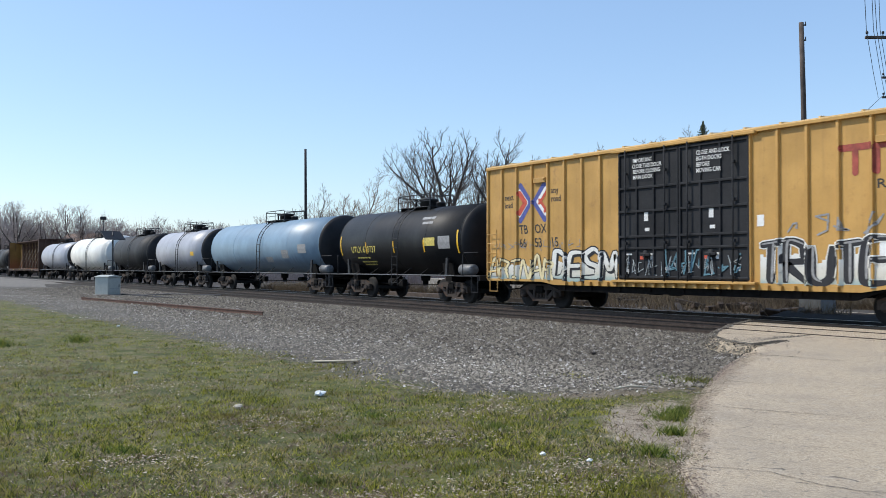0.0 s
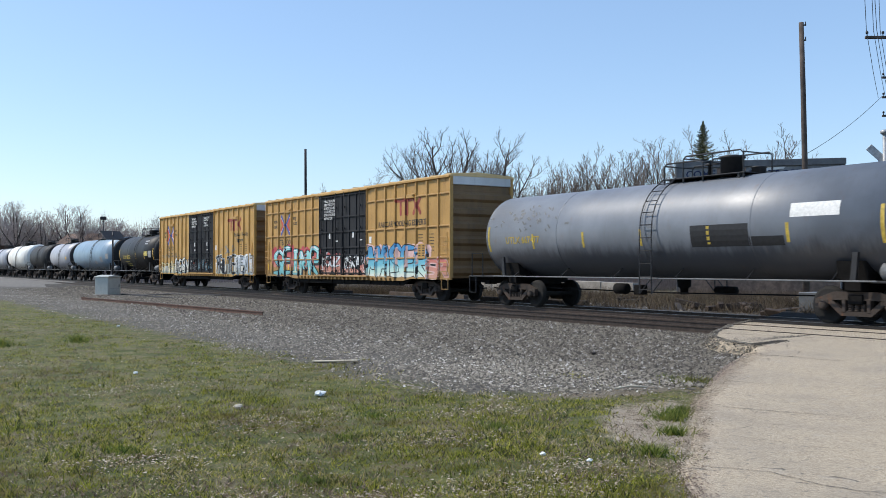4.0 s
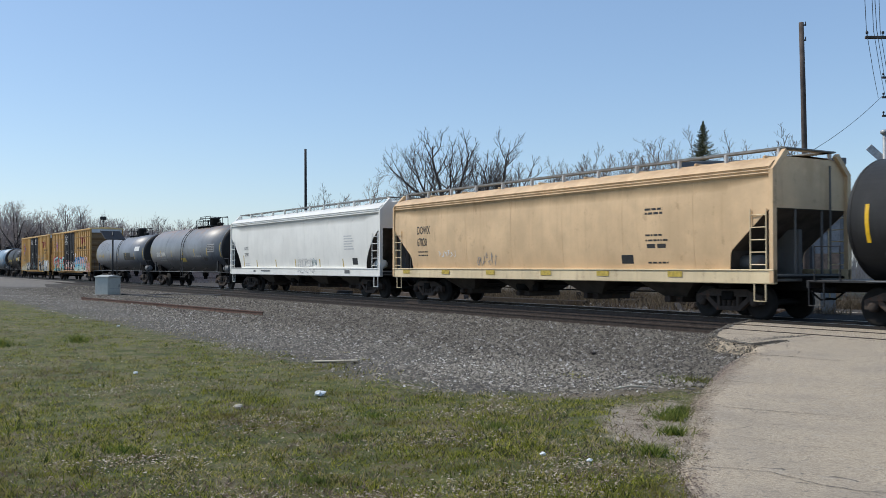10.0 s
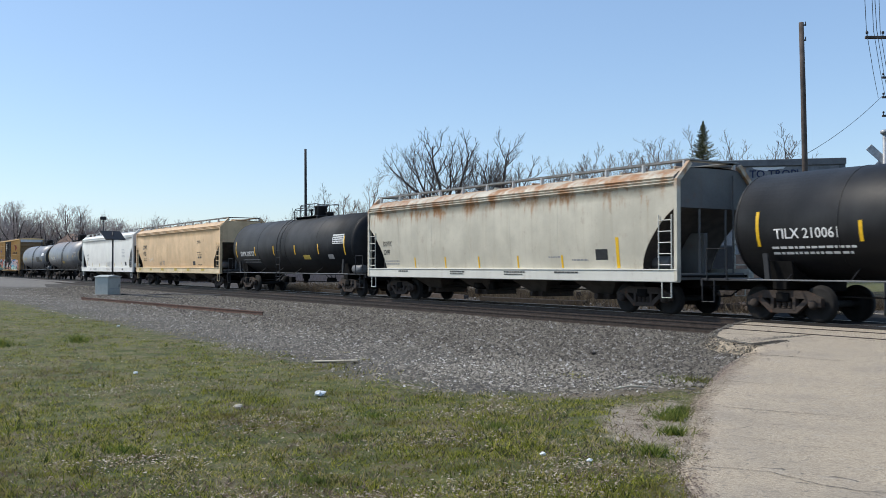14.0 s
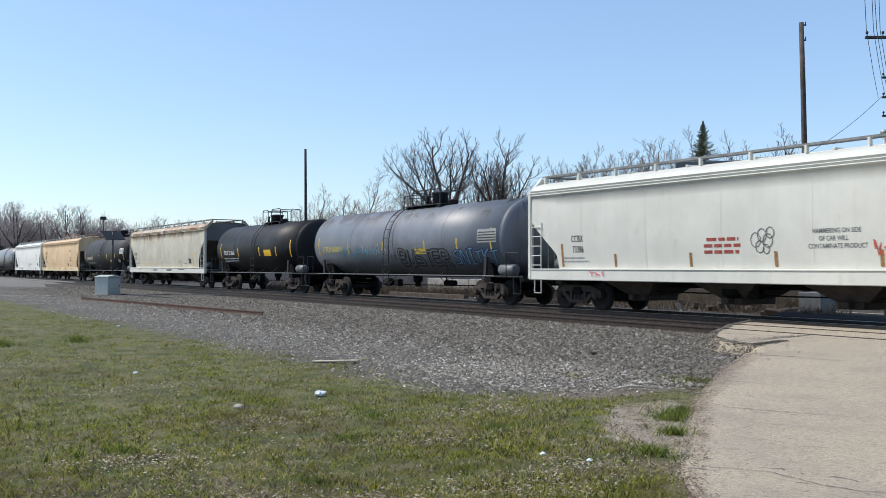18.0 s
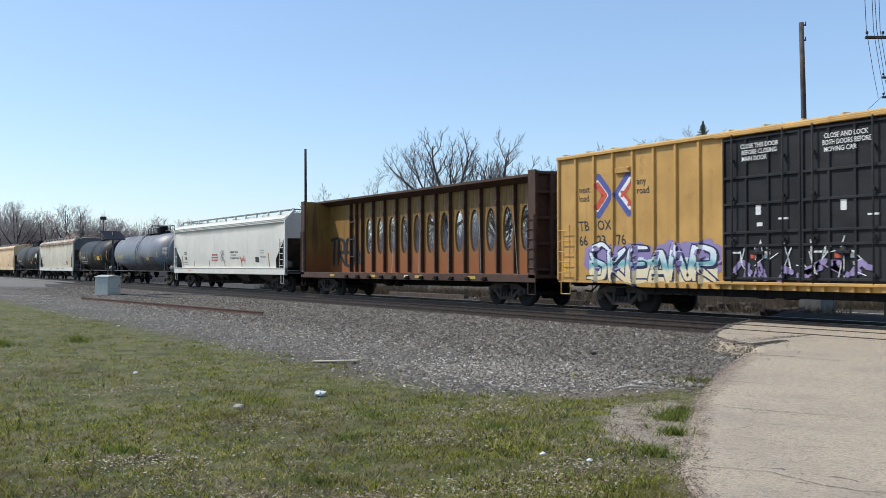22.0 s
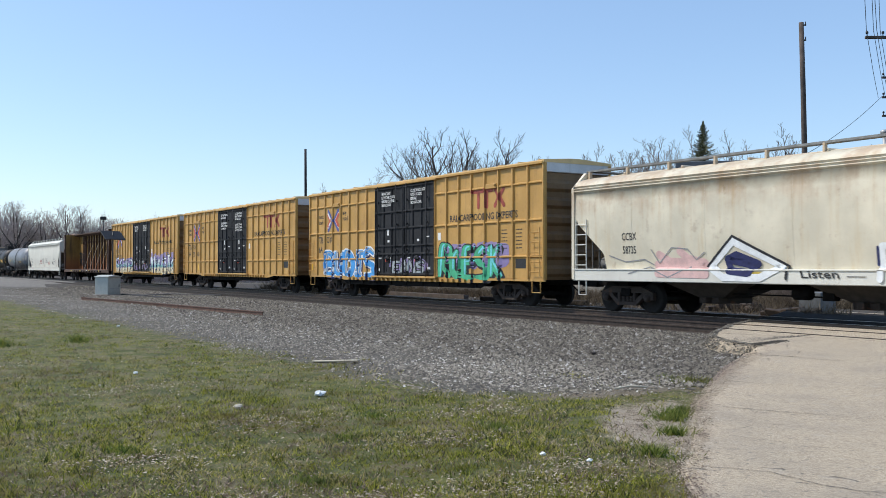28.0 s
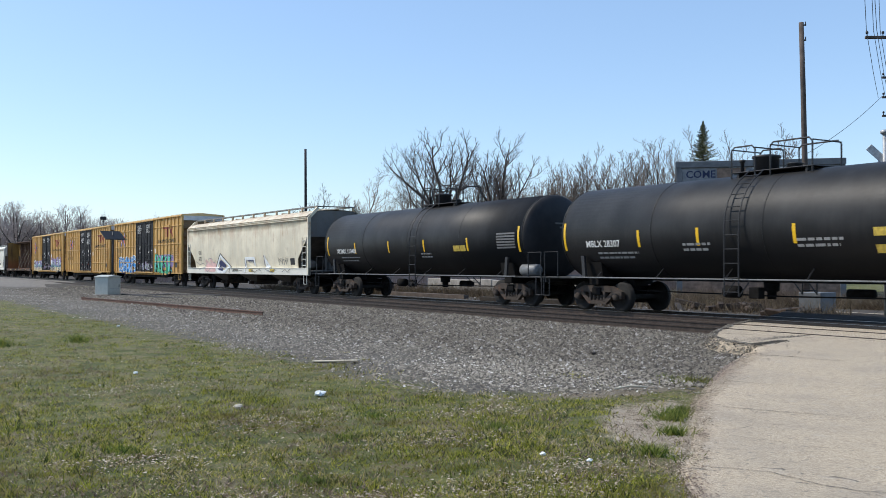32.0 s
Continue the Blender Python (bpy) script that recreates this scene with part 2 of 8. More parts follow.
def spray_fade(name, stops):
    """Sprayed paint that fades from one colour to the next up the car's side: (height, colour) stops."""
    m, nt, bsdf, co = blank(name)
    sep = nt.nodes.new("ShaderNodeSeparateXYZ")
    link(nt, co, sep.inputs[0])
    z = maths(nt, 'ADD', sep.outputs[2], maths(nt, 'MULTIPLY', maths(nt, 'SUBTRACT', noise_node(nt, co, 1.6, 4), 0.5), 0.45))
    c = stops[0][1]
    for (z0, _), (z1, col) in zip(stops[:-1], stops[1:]):
        c = mixc(nt, ramp(nt, z, z0, z1), c, col)
    c = mixc(nt, maths(nt, 'MULTIPLY', ramp(nt, noise_node(nt, co, 9.0, 5, 0.65), 0.5, 0.72), 0.22), c, (0.20, 0.17, 0.13))
    link(nt, c, bsdf.inputs["Base Color"])
    bsdf.inputs["Roughness"].default_value = 0.6
    return m


G_AQUA = spray_fade("spray_aqua_fade", [(1.0, (0.16, 0.42, 0.44)), (1.5, (0.20, 0.56, 0.58)), (2.1, (0.30, 0.66, 0.66))])
G_OCEAN = spray_fade("spray_blue_to_white", [(0.95, (0.74, 0.76, 0.66)), (1.25, (0.52, 0.74, 0.66)), (1.55, (0.16, 0.50, 0.62)), (2.1, (0.06, 0.27, 0.52))])
G_ICE = spray_fade("spray_white_teal_cream", [(0.95, (0.72, 0.60, 0.36)), (1.30, (0.74, 0.66, 0.46)), (1.45, (0.16, 0.42, 0.44)), (1.62, (0.55, 0.70, 0.72)), (1.9, (0.80, 0.83, 0.85))])
G_DUSK = spray_fade("spray_violet", [(1.0, (0.20, 0.15, 0.33)), (2.0, (0.27, 0.22, 0.42)), (2.7, (0.32, 0.25, 0.36))])
G_PATCHY = spray_fade("spray_white_patchy", [(0.9, (0.30, 0.42, 0.40)), (1.2, (0.62, 0.60, 0.52)), (1.6, (0.74, 0.74, 0.70))])
G_SALMON = spray_fade("spray_salmon", [(1.0, (0.62, 0.33, 0.24)), (1.6, (0.60, 0.20, 0.16)), (2.3, (0.50, 0.06, 0.08))])
WOODPOLE = plain("pole_wood", (0.085, 0.066, 0.056), 0.85, 0.0, 0.35, 3.0, 0.5)
BARK = plain("bark", (0.078, 0.063, 0.056), 0.9, 0.0, 0.3, 5.0, 0.5)
TWIG = plain("twig", (0.115, 0.092, 0.082), 0.9, 0.0, 0.3, 3.0, 0.3)
# twig colour paled for distance; the haze is put into the colour
HAZETWIG = plain("haze_twig", (0.36, 0.305, 0.285), 0.9, 0.0, 0.3, 3.0, 0.3)
BUD = plain("budding_twig", (0.17, 0.130, 0.105), 0.9, 0.0, 0.3, 3.0, 0.3)
NEEDLE = plain("spruce_needles", (0.15, 0.155, 0.09), 0.85, 0.0, 0.4, 3.0, 0.4)
TIE = plain("creosoted_tie", (0.032, 0.025, 0.020), 0.9, 0.0, 0.4, 6.0, 0.5)
SCRAP = plain("rusty_scrap", (0.055, 0.038, 0.028), 0.8, 0.2, 0.4, 4.0, 0.5)
RUSTYRAIL = plain("rusty_rail", (0.125, 0.068, 0.048), 0.8, 0.1, 0.3, 4.0, 0.4)
CONCRETE = plain("old_concrete", (0.30, 0.28, 0.25), 0.9, 0.0, 0.25, 2.0, 0.4)
CABINET = plain("cabinet_aluminium", (0.45, 0.47, 0.43), 0.55, 0.0, 0.06, 4.0, 0.1)
WIRE = plain("wire", (0.05, 0.05, 0.055), 0.6, 0.3, 0.1, 10.0, 0.0)


def ground_material():
    m, nt, bsdf, co = blank("verge_ground", True)
    sep = nt.nodes.new("ShaderNodeSeparateXYZ")
    link(nt, co, sep.inputs[0])
    wob = noise_node(nt, co, 0.55, 6, 0.65)
    mid = noise_node(nt, co, 2.3, 6, 0.6)
    fine = noise_node(nt, co, 22.0, 6, 0.65)
    big = noise_node(nt, co, 0.18, 4, 0.5)
    tiny = noise_node(nt, co, 60.0, 4, 0.7)
    green = mixc(nt, ramp(nt, mid, 0.3, 0.7), (0.050, 0.060, 0.010), (0.15, 0.158, 0.030))
    dry = mixc(nt, ramp(nt, tiny, 0.35, 0.65), (0.035, 0.024, 0.014), (0.27, 0.21, 0.135))
    cover = maths(nt, 'ADD', maths(nt, 'MULTIPLY', mid, 0.45), maths(nt, 'MULTIPLY', fine, 0.35))
    cover = maths(nt, 'ADD', cover, maths(nt, 'MULTIPLY', wob, 0.2))
    turf = mixc(nt, maths(nt, 'MULTIPLY', ramp(nt, cover, 0.47, 0.58), 0.75), green, dry)
    gravel = mixc(nt, ramp(nt, fine, 0.3, 0.7), (0.026, 0.023, 0.019), (0.17, 0.155, 0.13))
    gravel = mixc(nt, maths(nt, 'MULTIPLY', ramp(nt, big, 0.4, 0.65), 0.25), gravel, (0.14, 0.115, 0.09))
    # the verge ends about seven metres out, in a ragged line beside the ballast, and further out beside the road
    edge = maths(nt, 'ADD', sep.outputs[0], maths(nt, 'MULTIPLY', maths(nt, 'SUBTRACT', wob, 0.5), 2.2))
    edge = maths(nt, 'ADD', edge, maths(nt, 'MULTIPLY', maths(nt, 'SUBTRACT', mid, 0.5), 1.2))
    along = maths(nt, 'ADD', sep.outputs[1], maths(nt, 'MULTIPLY', maths(nt, 'SUBTRACT', mid, 0.5), 1.6))
    along = maths(nt, 'ADD', along, maths(nt, 'MULTIPLY', sep.outputs[0], 0.30))
    stony = maths(nt, 'MULTIPLY', ramp(nt, edge, 6.6, 7.5), ramp(nt, along, 12.2, 13.1))
    far_side = ramp(nt, sep.outputs[0], 40.0, 60.0)
    # a bare patch of fine pale grit at the road's edge, and a dirt strip behind it
    pu = maths(nt, 'MULTIPLY', maths(nt, 'SUBTRACT', maths(nt, 'ADD', sep.outputs[0], sep.outputs[1]), 15.2), 0.42)
    pw = maths(nt, 'MULTIPLY', maths(nt, 'ADD', maths(nt, 'SUBTRACT', sep.outputs[1], sep.outputs[0]), 0.15), 1.05)
    rr = maths(nt, 'ADD', maths(nt, 'MULTIPLY', pu, pu), maths(nt, 'MULTIPLY', pw, pw))
    rr = maths(nt, 'ADD', rr, maths(nt, 'MULTIPLY', maths(nt, 'SUBTRACT', mid, 0.5), 2.6))
    rr = maths(nt, 'ADD', rr, maths(nt, 'MULTIPLY', maths(nt, 'SUBTRACT', fine, 0.5), 1.2))
    qx = maths(nt, 'MULTIPLY', maths(nt, 'SUBTRACT', sep.outputs[0], 8.9), 0.7)
    qy = maths(nt, 'MULTIPLY', maths(nt, 'SUBTRACT', sep.outputs[1], 9.75), 2.0)
    qq = maths(nt, 'ADD', maths(nt, 'MULTIPLY', qx, qx), maths(nt, 'MULTIPLY', qy, qy))
    qq = maths(nt, 'ADD', qq, maths(nt, 'MULTIPLY', maths(nt, 'SUBTRACT', mid, 0.5), 2.6))
    grit = mixc(nt, ramp(nt, tiny, 0.35, 0.65), (0.27, 0.225, 0.17), (0.56, 0.485, 0.395))
    dirt = mixc(nt, ramp(nt, fine, 0.35, 0.65), (0.11, 0.085, 0.06), (0.27, 0.22, 0.165))
    c = mixc(nt, maths(nt, 'MULTIPLY', ramp(nt, qq, 1.1, 0.3), 0.85), turf, dirt)
    c = mixc(nt, ramp(nt, rr, 1.2, 0.5), c, grit)
    c = mixc(nt, stony, c, gravel)
    c = mixc(nt, far_side, c, turf)
    link(nt, c, bsdf.inputs["Base Color"])
    bsdf.inputs["Roughness"].default_value = 0.95
    bump(nt, bsdf, maths(nt, 'ADD', fine, maths(nt, 'MULTIPLY', mid, 0.8)), 0.7, 0.05)
    return m


def stone_material():
    m, nt, bsdf, co = blank("ballast_stone", True)
    g = nt.nodes.new("ShaderNodeNewGeometry").outputs["Random Per Island"]
    fine = noise_node(nt, co, 40.0, 4)
    c = mixc(nt, ramp(nt, g, 0.0, 1.0), (0.020, 0.018, 0.015), (0.44, 0.40, 0.325))
    c = mixc(nt, ramp(nt, g, 0.93, 0.95), c, (0.72, 0.70, 0.66))
    c = mixc(nt, maths(nt, 'MULTIPLY', fine, 0.35), c, (0.16, 0.14, 0.115))
    # brake dust and oil darken the stones close to the track
    sep = nt.nodes.new("ShaderNodeSeparateXYZ")
    link(nt, co, sep.inputs[0])
    near = maths(nt, 'ADD', sep.outputs[0], maths(nt, 'MULTIPLY', noise_node(nt, co, 0.5, 5, 0.6), 3.0))
    c = mixc(nt, maths(nt, 'MULTIPLY', ramp(nt, near, 10.0, 13.6), 0.88), c, mixc(nt, 0.34, (0.034, 0.027, 0.020), c))
    link(nt, c, bsdf.inputs["Base Color"])
    bsdf.inputs["Roughness"].default_value = 0.9
    return m


def bed_material():
    m, nt, bsdf, co = blank("track_bed", True)
    a = noise_node(nt, co, 18.0, 6, 0.7)
    b = noise_node(nt, co, 0.8, 5, 0.6)
    c = mixc(nt, ramp(nt, a, 0.35, 0.65), (0.020, 0.018, 0.0145), (0.085, 0.077, 0.063))
    c = mixc(nt, maths(nt, 'MULTIPLY', ramp(nt, b, 0.4, 0.7), 0.5), c, (0.09, 0.07, 0.052))
    link(nt, c, bsdf.inputs["Base Color"])
    bsdf.inputs["Roughness"].default_value = 0.95
    bump(nt, bsdf, a, 0.9, 0.05)
    return m


def road_material():
    m, nt, bsdf, co = blank("worn_asphalt", True)
    a = noise_node(nt, co, 45.0, 5, 0.75)
    b = noise_node(nt, co, 0.7, 6, 0.65)
    d = noise_node(nt, co, 5.0, 5, 0.6)
    g2 = noise_node(nt, co, 130.0, 3, 0.8)
    g3 = noise_node(nt, co, 18.0, 4, 0.7)
    c = mixc(nt, ramp(nt, a, 0.36, 0.64), (0.238, 0.188, 0.128), (0.49, 0.398, 0.282))
    c = mixc(nt, maths(nt, 'MULTIPLY', ramp(nt, g2, 0.52, 0.60), 0.9), c, (0.66, 0.57, 0.435))
    c = mixc(nt, maths(nt, 'MULTIPLY', ramp(nt, g3, 0.56, 0.66), 0.75), c, (0.17, 0.15, 0.125))
    c = mixc(nt, maths(nt, 'MULTIPLY', ramp(nt, b, 0.42, 0.68), 0.35), c, (0.22, 0.195, 0.165))
    c = mixc(nt, maths(nt, 'MULTIPLY', ramp(nt, d, 0.55, 0.75), 0.3), c, (0.42, 0.39, 0.35))
    v = nt.nodes.new("ShaderNodeTexVoronoi")
    v.feature = 'DISTANCE_TO_EDGE'
    v.inputs["Scale"].default_value = 0.42
    mp = nt.nodes.new("ShaderNodeVectorMath")
    wob = nt.nodes.new("ShaderNodeTexNoise")
    wob.inputs["Scale"].default_value = 1.6
    wob.inputs["Detail"].default_value = 5
    link(nt, co, wob.inputs["Vector"])
    mp.operation = 'MULTIPLY_ADD'
    mp.inputs[1].default_value = (0.55, 0.55, 0)
    link(nt, wob.outputs["Color"], mp.inputs[0])
    link(nt, co, mp.inputs[2])
    link(nt, mp.outputs[0], v.inputs["Vector"])
    crack = maths(nt, 'MULTIPLY', ramp(nt, v.outputs["Distance"], 0.008, 0.0), ramp(nt, d, 0.50, 0.60))
    c = mixc(nt, maths(nt, 'MULTIPLY', crack, 0.75), c, (0.07, 0.06, 0.05))
    link(nt, c, bsdf.inputs["Base Color"])
    bsdf.inputs["Roughness"].default_value = 0.93
    bump(nt, bsdf, maths(nt, 'SUBTRACT', a, maths(nt, 'MULTIPLY', crack, 2.0)), 0.6, 0.012)
    return m


def grass_material(name, a, b, d):
    m, nt, bsdf, co = blank(name, True)
    g = nt.nodes.new("ShaderNodeNewGeometry").outputs["Random Per Island"]
    patchy = noise_node(nt, co, 0.9, 5, 0.6)
    tuft = noise_node(nt, co, 7.0, 4, 0.6)
    c = mixc(nt, ramp(nt, maths(nt, 'ADD', maths(nt, 'MULTIPLY', g, 0.4), maths(nt, 'MULTIPLY', tuft, 0.8)), 0.45, 0.70), a, b)
    dead = maths(nt, 'ADD', maths(nt, 'MULTIPLY', g, 0.30), maths(nt, 'MULTIPLY', patchy, 0.55))
    dead = maths(nt, 'ADD', dead, maths(nt, 'MULTIPLY', tuft, 0.40))
    c = mixc(nt, ramp(nt, dead, 0.64, 0.80), c, d)
    broad = maths(nt, 'ADD', maths(nt, 'MULTIPLY', noise_node(nt, co, 0.33, 4, 0.6), 0.7), maths(nt, 'MULTIPLY', noise_node(nt, co, 2.6, 4, 0.6), 0.3))
    c = mixc(nt, maths(nt, 'MULTIPLY', ramp(nt, broad, 0.49, 0.60), 0.55), c, tuple(0.45 * (p + q) * w for p, q, w in zip(a, d, (0.62, 0.50, 0.55))))
    link(nt, c, bsdf.inputs["Base Color"])
    bsdf.inputs["Roughness"].default_value = 0.8
    tl = nt.nodes.new("ShaderNodeBsdfTranslucent")
    link(nt, c, tl.inputs["Color"])
    mx = nt.nodes.new("ShaderNodeMixShader")
    mx.inputs[0].default_value = 0.35
    out = bsdf.outputs[0].links[0].to_socket
    link(nt, bsdf.outputs[0], mx.inputs[1])
    link(nt, tl.outputs[0], mx.inputs[2])
    link(nt, mx.outputs[0], out)
    return m


GROUND = ground_material()
STONE = stone_material()
GRIT = grass_material("warm_grit", (0.14, 0.105, 0.072), (0.50, 0.42, 0.325), (0.60, 0.53, 0.43))
BED = bed_material()
ROAD = road_material()
GRASS = grass_material("grass_blades", (0.036, 0.054, 0.004), (0.44, 0.44, 0.040), (0.52, 0.41, 0.18))
WEED = grass_material("weed_leaves", (0.05, 0.085, 0.012), (0.22, 0.29, 0.045), (0.28, 0.28, 0.06))
THATCH = grass_material("dead_thatch", (0.06, 0.042, 0.024), (0.40, 0.32, 0.20), (0.58, 0.48, 0.34))
STRAW = grass_material("dry_grass", (0.07, 0.052, 0.034), (0.24, 0.185, 0.115), (0.12, 0.088, 0.058))

# ---- geometry helpers ----


class Geo:
    """Vertices and faces gathered for one mesh."""

    def __init__(self):
        self.v, self.f, self.smooth = [], [], []

    def add(self, verts, faces, smooth=False):
        n = len(self.v)
        self.v.extend(tuple(p) for p in verts)
        self.f.extend(tuple(i + n for i in fc) for fc in faces)
        self.smooth.extend([smooth] * len(faces))
        return self

    def box(self, x0, x1, y0, y1, z0, z1, c=0.0):
        x0, x1, y0, y1, z0, z1 = min(x0, x1), max(x0, x1), min(y0, y1), max(y0, y1), min(z0, z1), max(z0, z1)
        c = min(c, (x1 - x0) * 0.45, (y1 - y0) * 0.45, (z1 - z0) * 0.45)
        if c <= 0:
            v = [(x, y, z) for x in (x0, x1) for y in (y0, y1) for z in (z0, z1)]
            return self.add(v, [(0, 1, 3, 2), (4, 6, 7, 5), (0, 4, 5, 1), (2, 3, 7, 6), (0, 2, 6, 4), (1, 5, 7, 3)])
        v, f = [], []
        for sx, X in ((-1, x0), (1, x1)):
            for sy, Y in ((-1, y0), (1, y1)):
                for sz, Z in ((-1, z0), (1, z1)):
                    v += [(X, Y - sy * c, Z - sz * c), (X - sx * c, Y, Z - sz * c), (X - sx * c, Y - sy * c, Z)]

        def k(i, j, l, a):
            return (i * 4 + j * 2 + l) * 3 + a
        for i in (0, 1):
            f.append(tuple(k(i, j, l, 0) for j, l in ((0, 0), (0, 1), (1, 1), (1, 0))))
            f.append(tuple(k(j, i, l, 1) for j, l in ((0, 0), (0, 1), (1, 1), (1, 0))))
            f.append(tuple(k(j, l, i, 2) for j, l in ((0, 0), (0, 1), (1, 1), (1, 0))))
            for j in (0, 1):
                f.append((k(i, j, 0, 0), k(i, j, 1, 0), k(i, j, 1, 1), k(i, j, 0, 1)))
                f.append((k(i, 0, j, 0), k(i, 1, j, 0), k(i, 1, j, 2), k(i, 0, j, 2)))
                f.append((k(0, i, j, 1), k(1, i, j, 1), k(1, i, j, 2), k(0, i, j, 2)))
                for l in (0, 1):
                    f.append((k(i, j, l, 0), k(i, j, l, 1), k(i, j, l, 2)))
        return self.add(v, f)

    def tube(self, pts, r, n=6, r2=None, caps=True):
        pts = [Vector(p) for p in pts]
        rings, v, f = len(pts), [], []
        side = None
        for i, p in enumerate(pts):
            d = (pts[min(i + 1, rings - 1)] - pts[max(i - 1, 0)]).normalized()
            if side is None:
                side = d.orthogonal().normalized()
            side = (side - d * side.dot(d)).normalized()
            up = d.cross(side)
            rr = r if r2 is None else r + (r2 - r) * i / (rings - 1)
            for a in range(n):
                w = 2 * math.pi * (a + 0.5) / n
                v.append(p + (side * math.cos(w) + up * math.sin(w)) * rr)
        for i in range(rings - 1):
            for a in range(n):
                b = (a + 1) % n
                f.append((i * n + a, i * n + b, (i + 1) * n + b, (i + 1) * n + a))
        if caps:
            f.append(tuple(range(n - 1, -1, -1)))
            f.append(tuple(range((rings - 1) * n, rings * n)))
        return self.add(v, f, n > 6)

    def lathe(self, profile, origin, axis, n=24, smooth=True):
        """profile: (distance along the axis, radius)."""
        axis = Vector(axis).normalized()
        s = axis.orthogonal().normalized()
        u = axis.cross(s)
        o = Vector(origin)
        v, f = [], []
        for d, r in profile:
            for a in range(n):
                w = 2 * math.pi * a / n
                v.append(o + axis * d + (s * math.cos(w) + u * math.sin(w)) * r)
        for i in range(len(profile) - 1):
            for a in range(n):
                b = (a + 1) % n
                f.append((i * n + a, i * n + b, (i + 1) * n + b, (i + 1) * n + a))
        f.append(tuple(range(n - 1, -1, -1)))
        f.append(tuple(range((len(profile) - 1) * n, len(profile) * n)))
        return self.add(v, f, smooth)

    def prism(self, outline, axis, a, b):
        """A closed outline of 2D points, drawn out along an axis (0 x, 1 y, 2 z) from a to b."""
        n = len(outline)

        def at(p, h):
            q = list(p)
            q.insert(axis, h)
            return tuple(q)
        v = [at(p, a) for p in outline] + [at(p, b) for p in outline]
        f = [(i, (i + 1) % n, n + (i + 1) % n, n + i) for i in range(n)]
        f += [tuple(range(n - 1, -1, -1)), tuple(range(n, 2 * n))]
        return self.add(v, f)

    def mesh(self, name, material):
        me = bpy.data.meshes.new(name)
        me.from_pydata(self.v, [], self.f)
        me.materials.append(material)
        me.polygons.foreach_set("use_smooth", self.smooth)
        bm = bmesh.new()
        bm.from_mesh(me)
        bmesh.ops.recalc_face_normals(bm, faces=bm.faces)
        bm.to_mesh(me)
        bm.free()
        return me


def part(name, geo, material, parent=None, label=""):
    me = geo if isinstance(geo, bpy.types.Mesh) else geo.mesh(name, material)
    ob = new(name, me)
    if parent:
        ob.parent = parent
    if label:
        tagged(ob, label)
    if name == "data_lettering":
        tagged(ob, kind="stuff")
    return ob


def stuff_mesh(name, verts, tris, material, smooth=False):
    """A large triangle mesh from arrays."""
    me = bpy.data.meshes.new(name)
    verts, tris = np.asarray(verts, dtype=np.float32), np.asarray(tris, dtype=np.int32)
    me.vertices.add(len(verts))
    me.vertices.foreach_set("co", verts.ravel())
    me.loops.add(tris.size)
    me.loops.foreach_set("vertex_index", tris.ravel())
    me.polygons.add(len(tris))
    me.polygons.foreach_set("loop_start", np.arange(len(tris), dtype=np.int32) * 3)
    me.polygons.foreach_set("loop_total", np.full(len(tris), 3, dtype=np.int32))
    me.update(calc_edges=True)
    me.materials.append(material)
    return me


def text_mesh(words, size, spacing=1.0):
    cu = bpy.data.curves.new("lettering", 'FONT')
    cu.body, cu.size, cu.resolution_u, cu.space_character = words, size, 2, spacing
    cu.offset = 0.014 * size
    tmp = bpy.data.objects.new("lettering", cu)
    me = bpy.data.meshes.new_from_object(tmp)
    bpy.data.objects.remove(tmp)
    bpy.data.curves.remove(cu)
    return me


def wrap(me, side, y, z, cuts=(), off=0.006, cut_z=0.0, slant=0.0, squeeze=1.0):
    """Lays a flat mesh (x to the right, y up) on a car's near side, where x = -side(y, z)."""
    bm = bmesh.new()
    bm.from_mesh(me)
    for p in bm.verts:
        p.co = Vector((0, y - p.co.x * squeeze - p.co.y * slant, z + p.co.y))
    lo, hi = min((p.co.y for p in bm.verts), default=0), max((p.co.y for p in bm.verts), default=0)
    for c in cuts:
        if lo < c < hi:
            bmesh.ops.bisect_plane(bm, geom=bm.verts[:] + bm.edges[:] + bm.faces[:], plane_co=(0, c, 0), plane_no=(0, 1, 0))
    if cut_z:
        z0, z1 = min(p.co.z for p in bm.verts), max(p.co.z for p in bm.verts)
        c = z0 + cut_z
        while c < z1:
            bmesh.ops.bisect_plane(bm, geom=bm.verts[:] + bm.edges[:] + bm.faces[:], plane_co=(0, 0, c), plane_no=(0, 0, 1))
            c += cut_z
    for p in bm.verts:
        p.co.x = -(side(p.co.y, p.co.z) + off)
    bmesh.ops.recalc_face_normals(bm, faces=bm.faces)
    for fc in bm.faces:
        fc.normal_update()
        if fc.normal.x > 0:
            fc.normal_flip()
    bm.to_mesh(me)
    bm.free()
    return me


def letters(words, size, y, z, side, material, parent, cuts=(), cut_z=0.0, name="lettering", slant=0.0, squeeze=1.0, off=0.006):
    me = wrap(text_mesh(words, size), side, y, z, cuts, off, cut_z, slant, squeeze)
    me.materials.clear()
    me.materials.append(material)
    return part(name, me, material, parent)


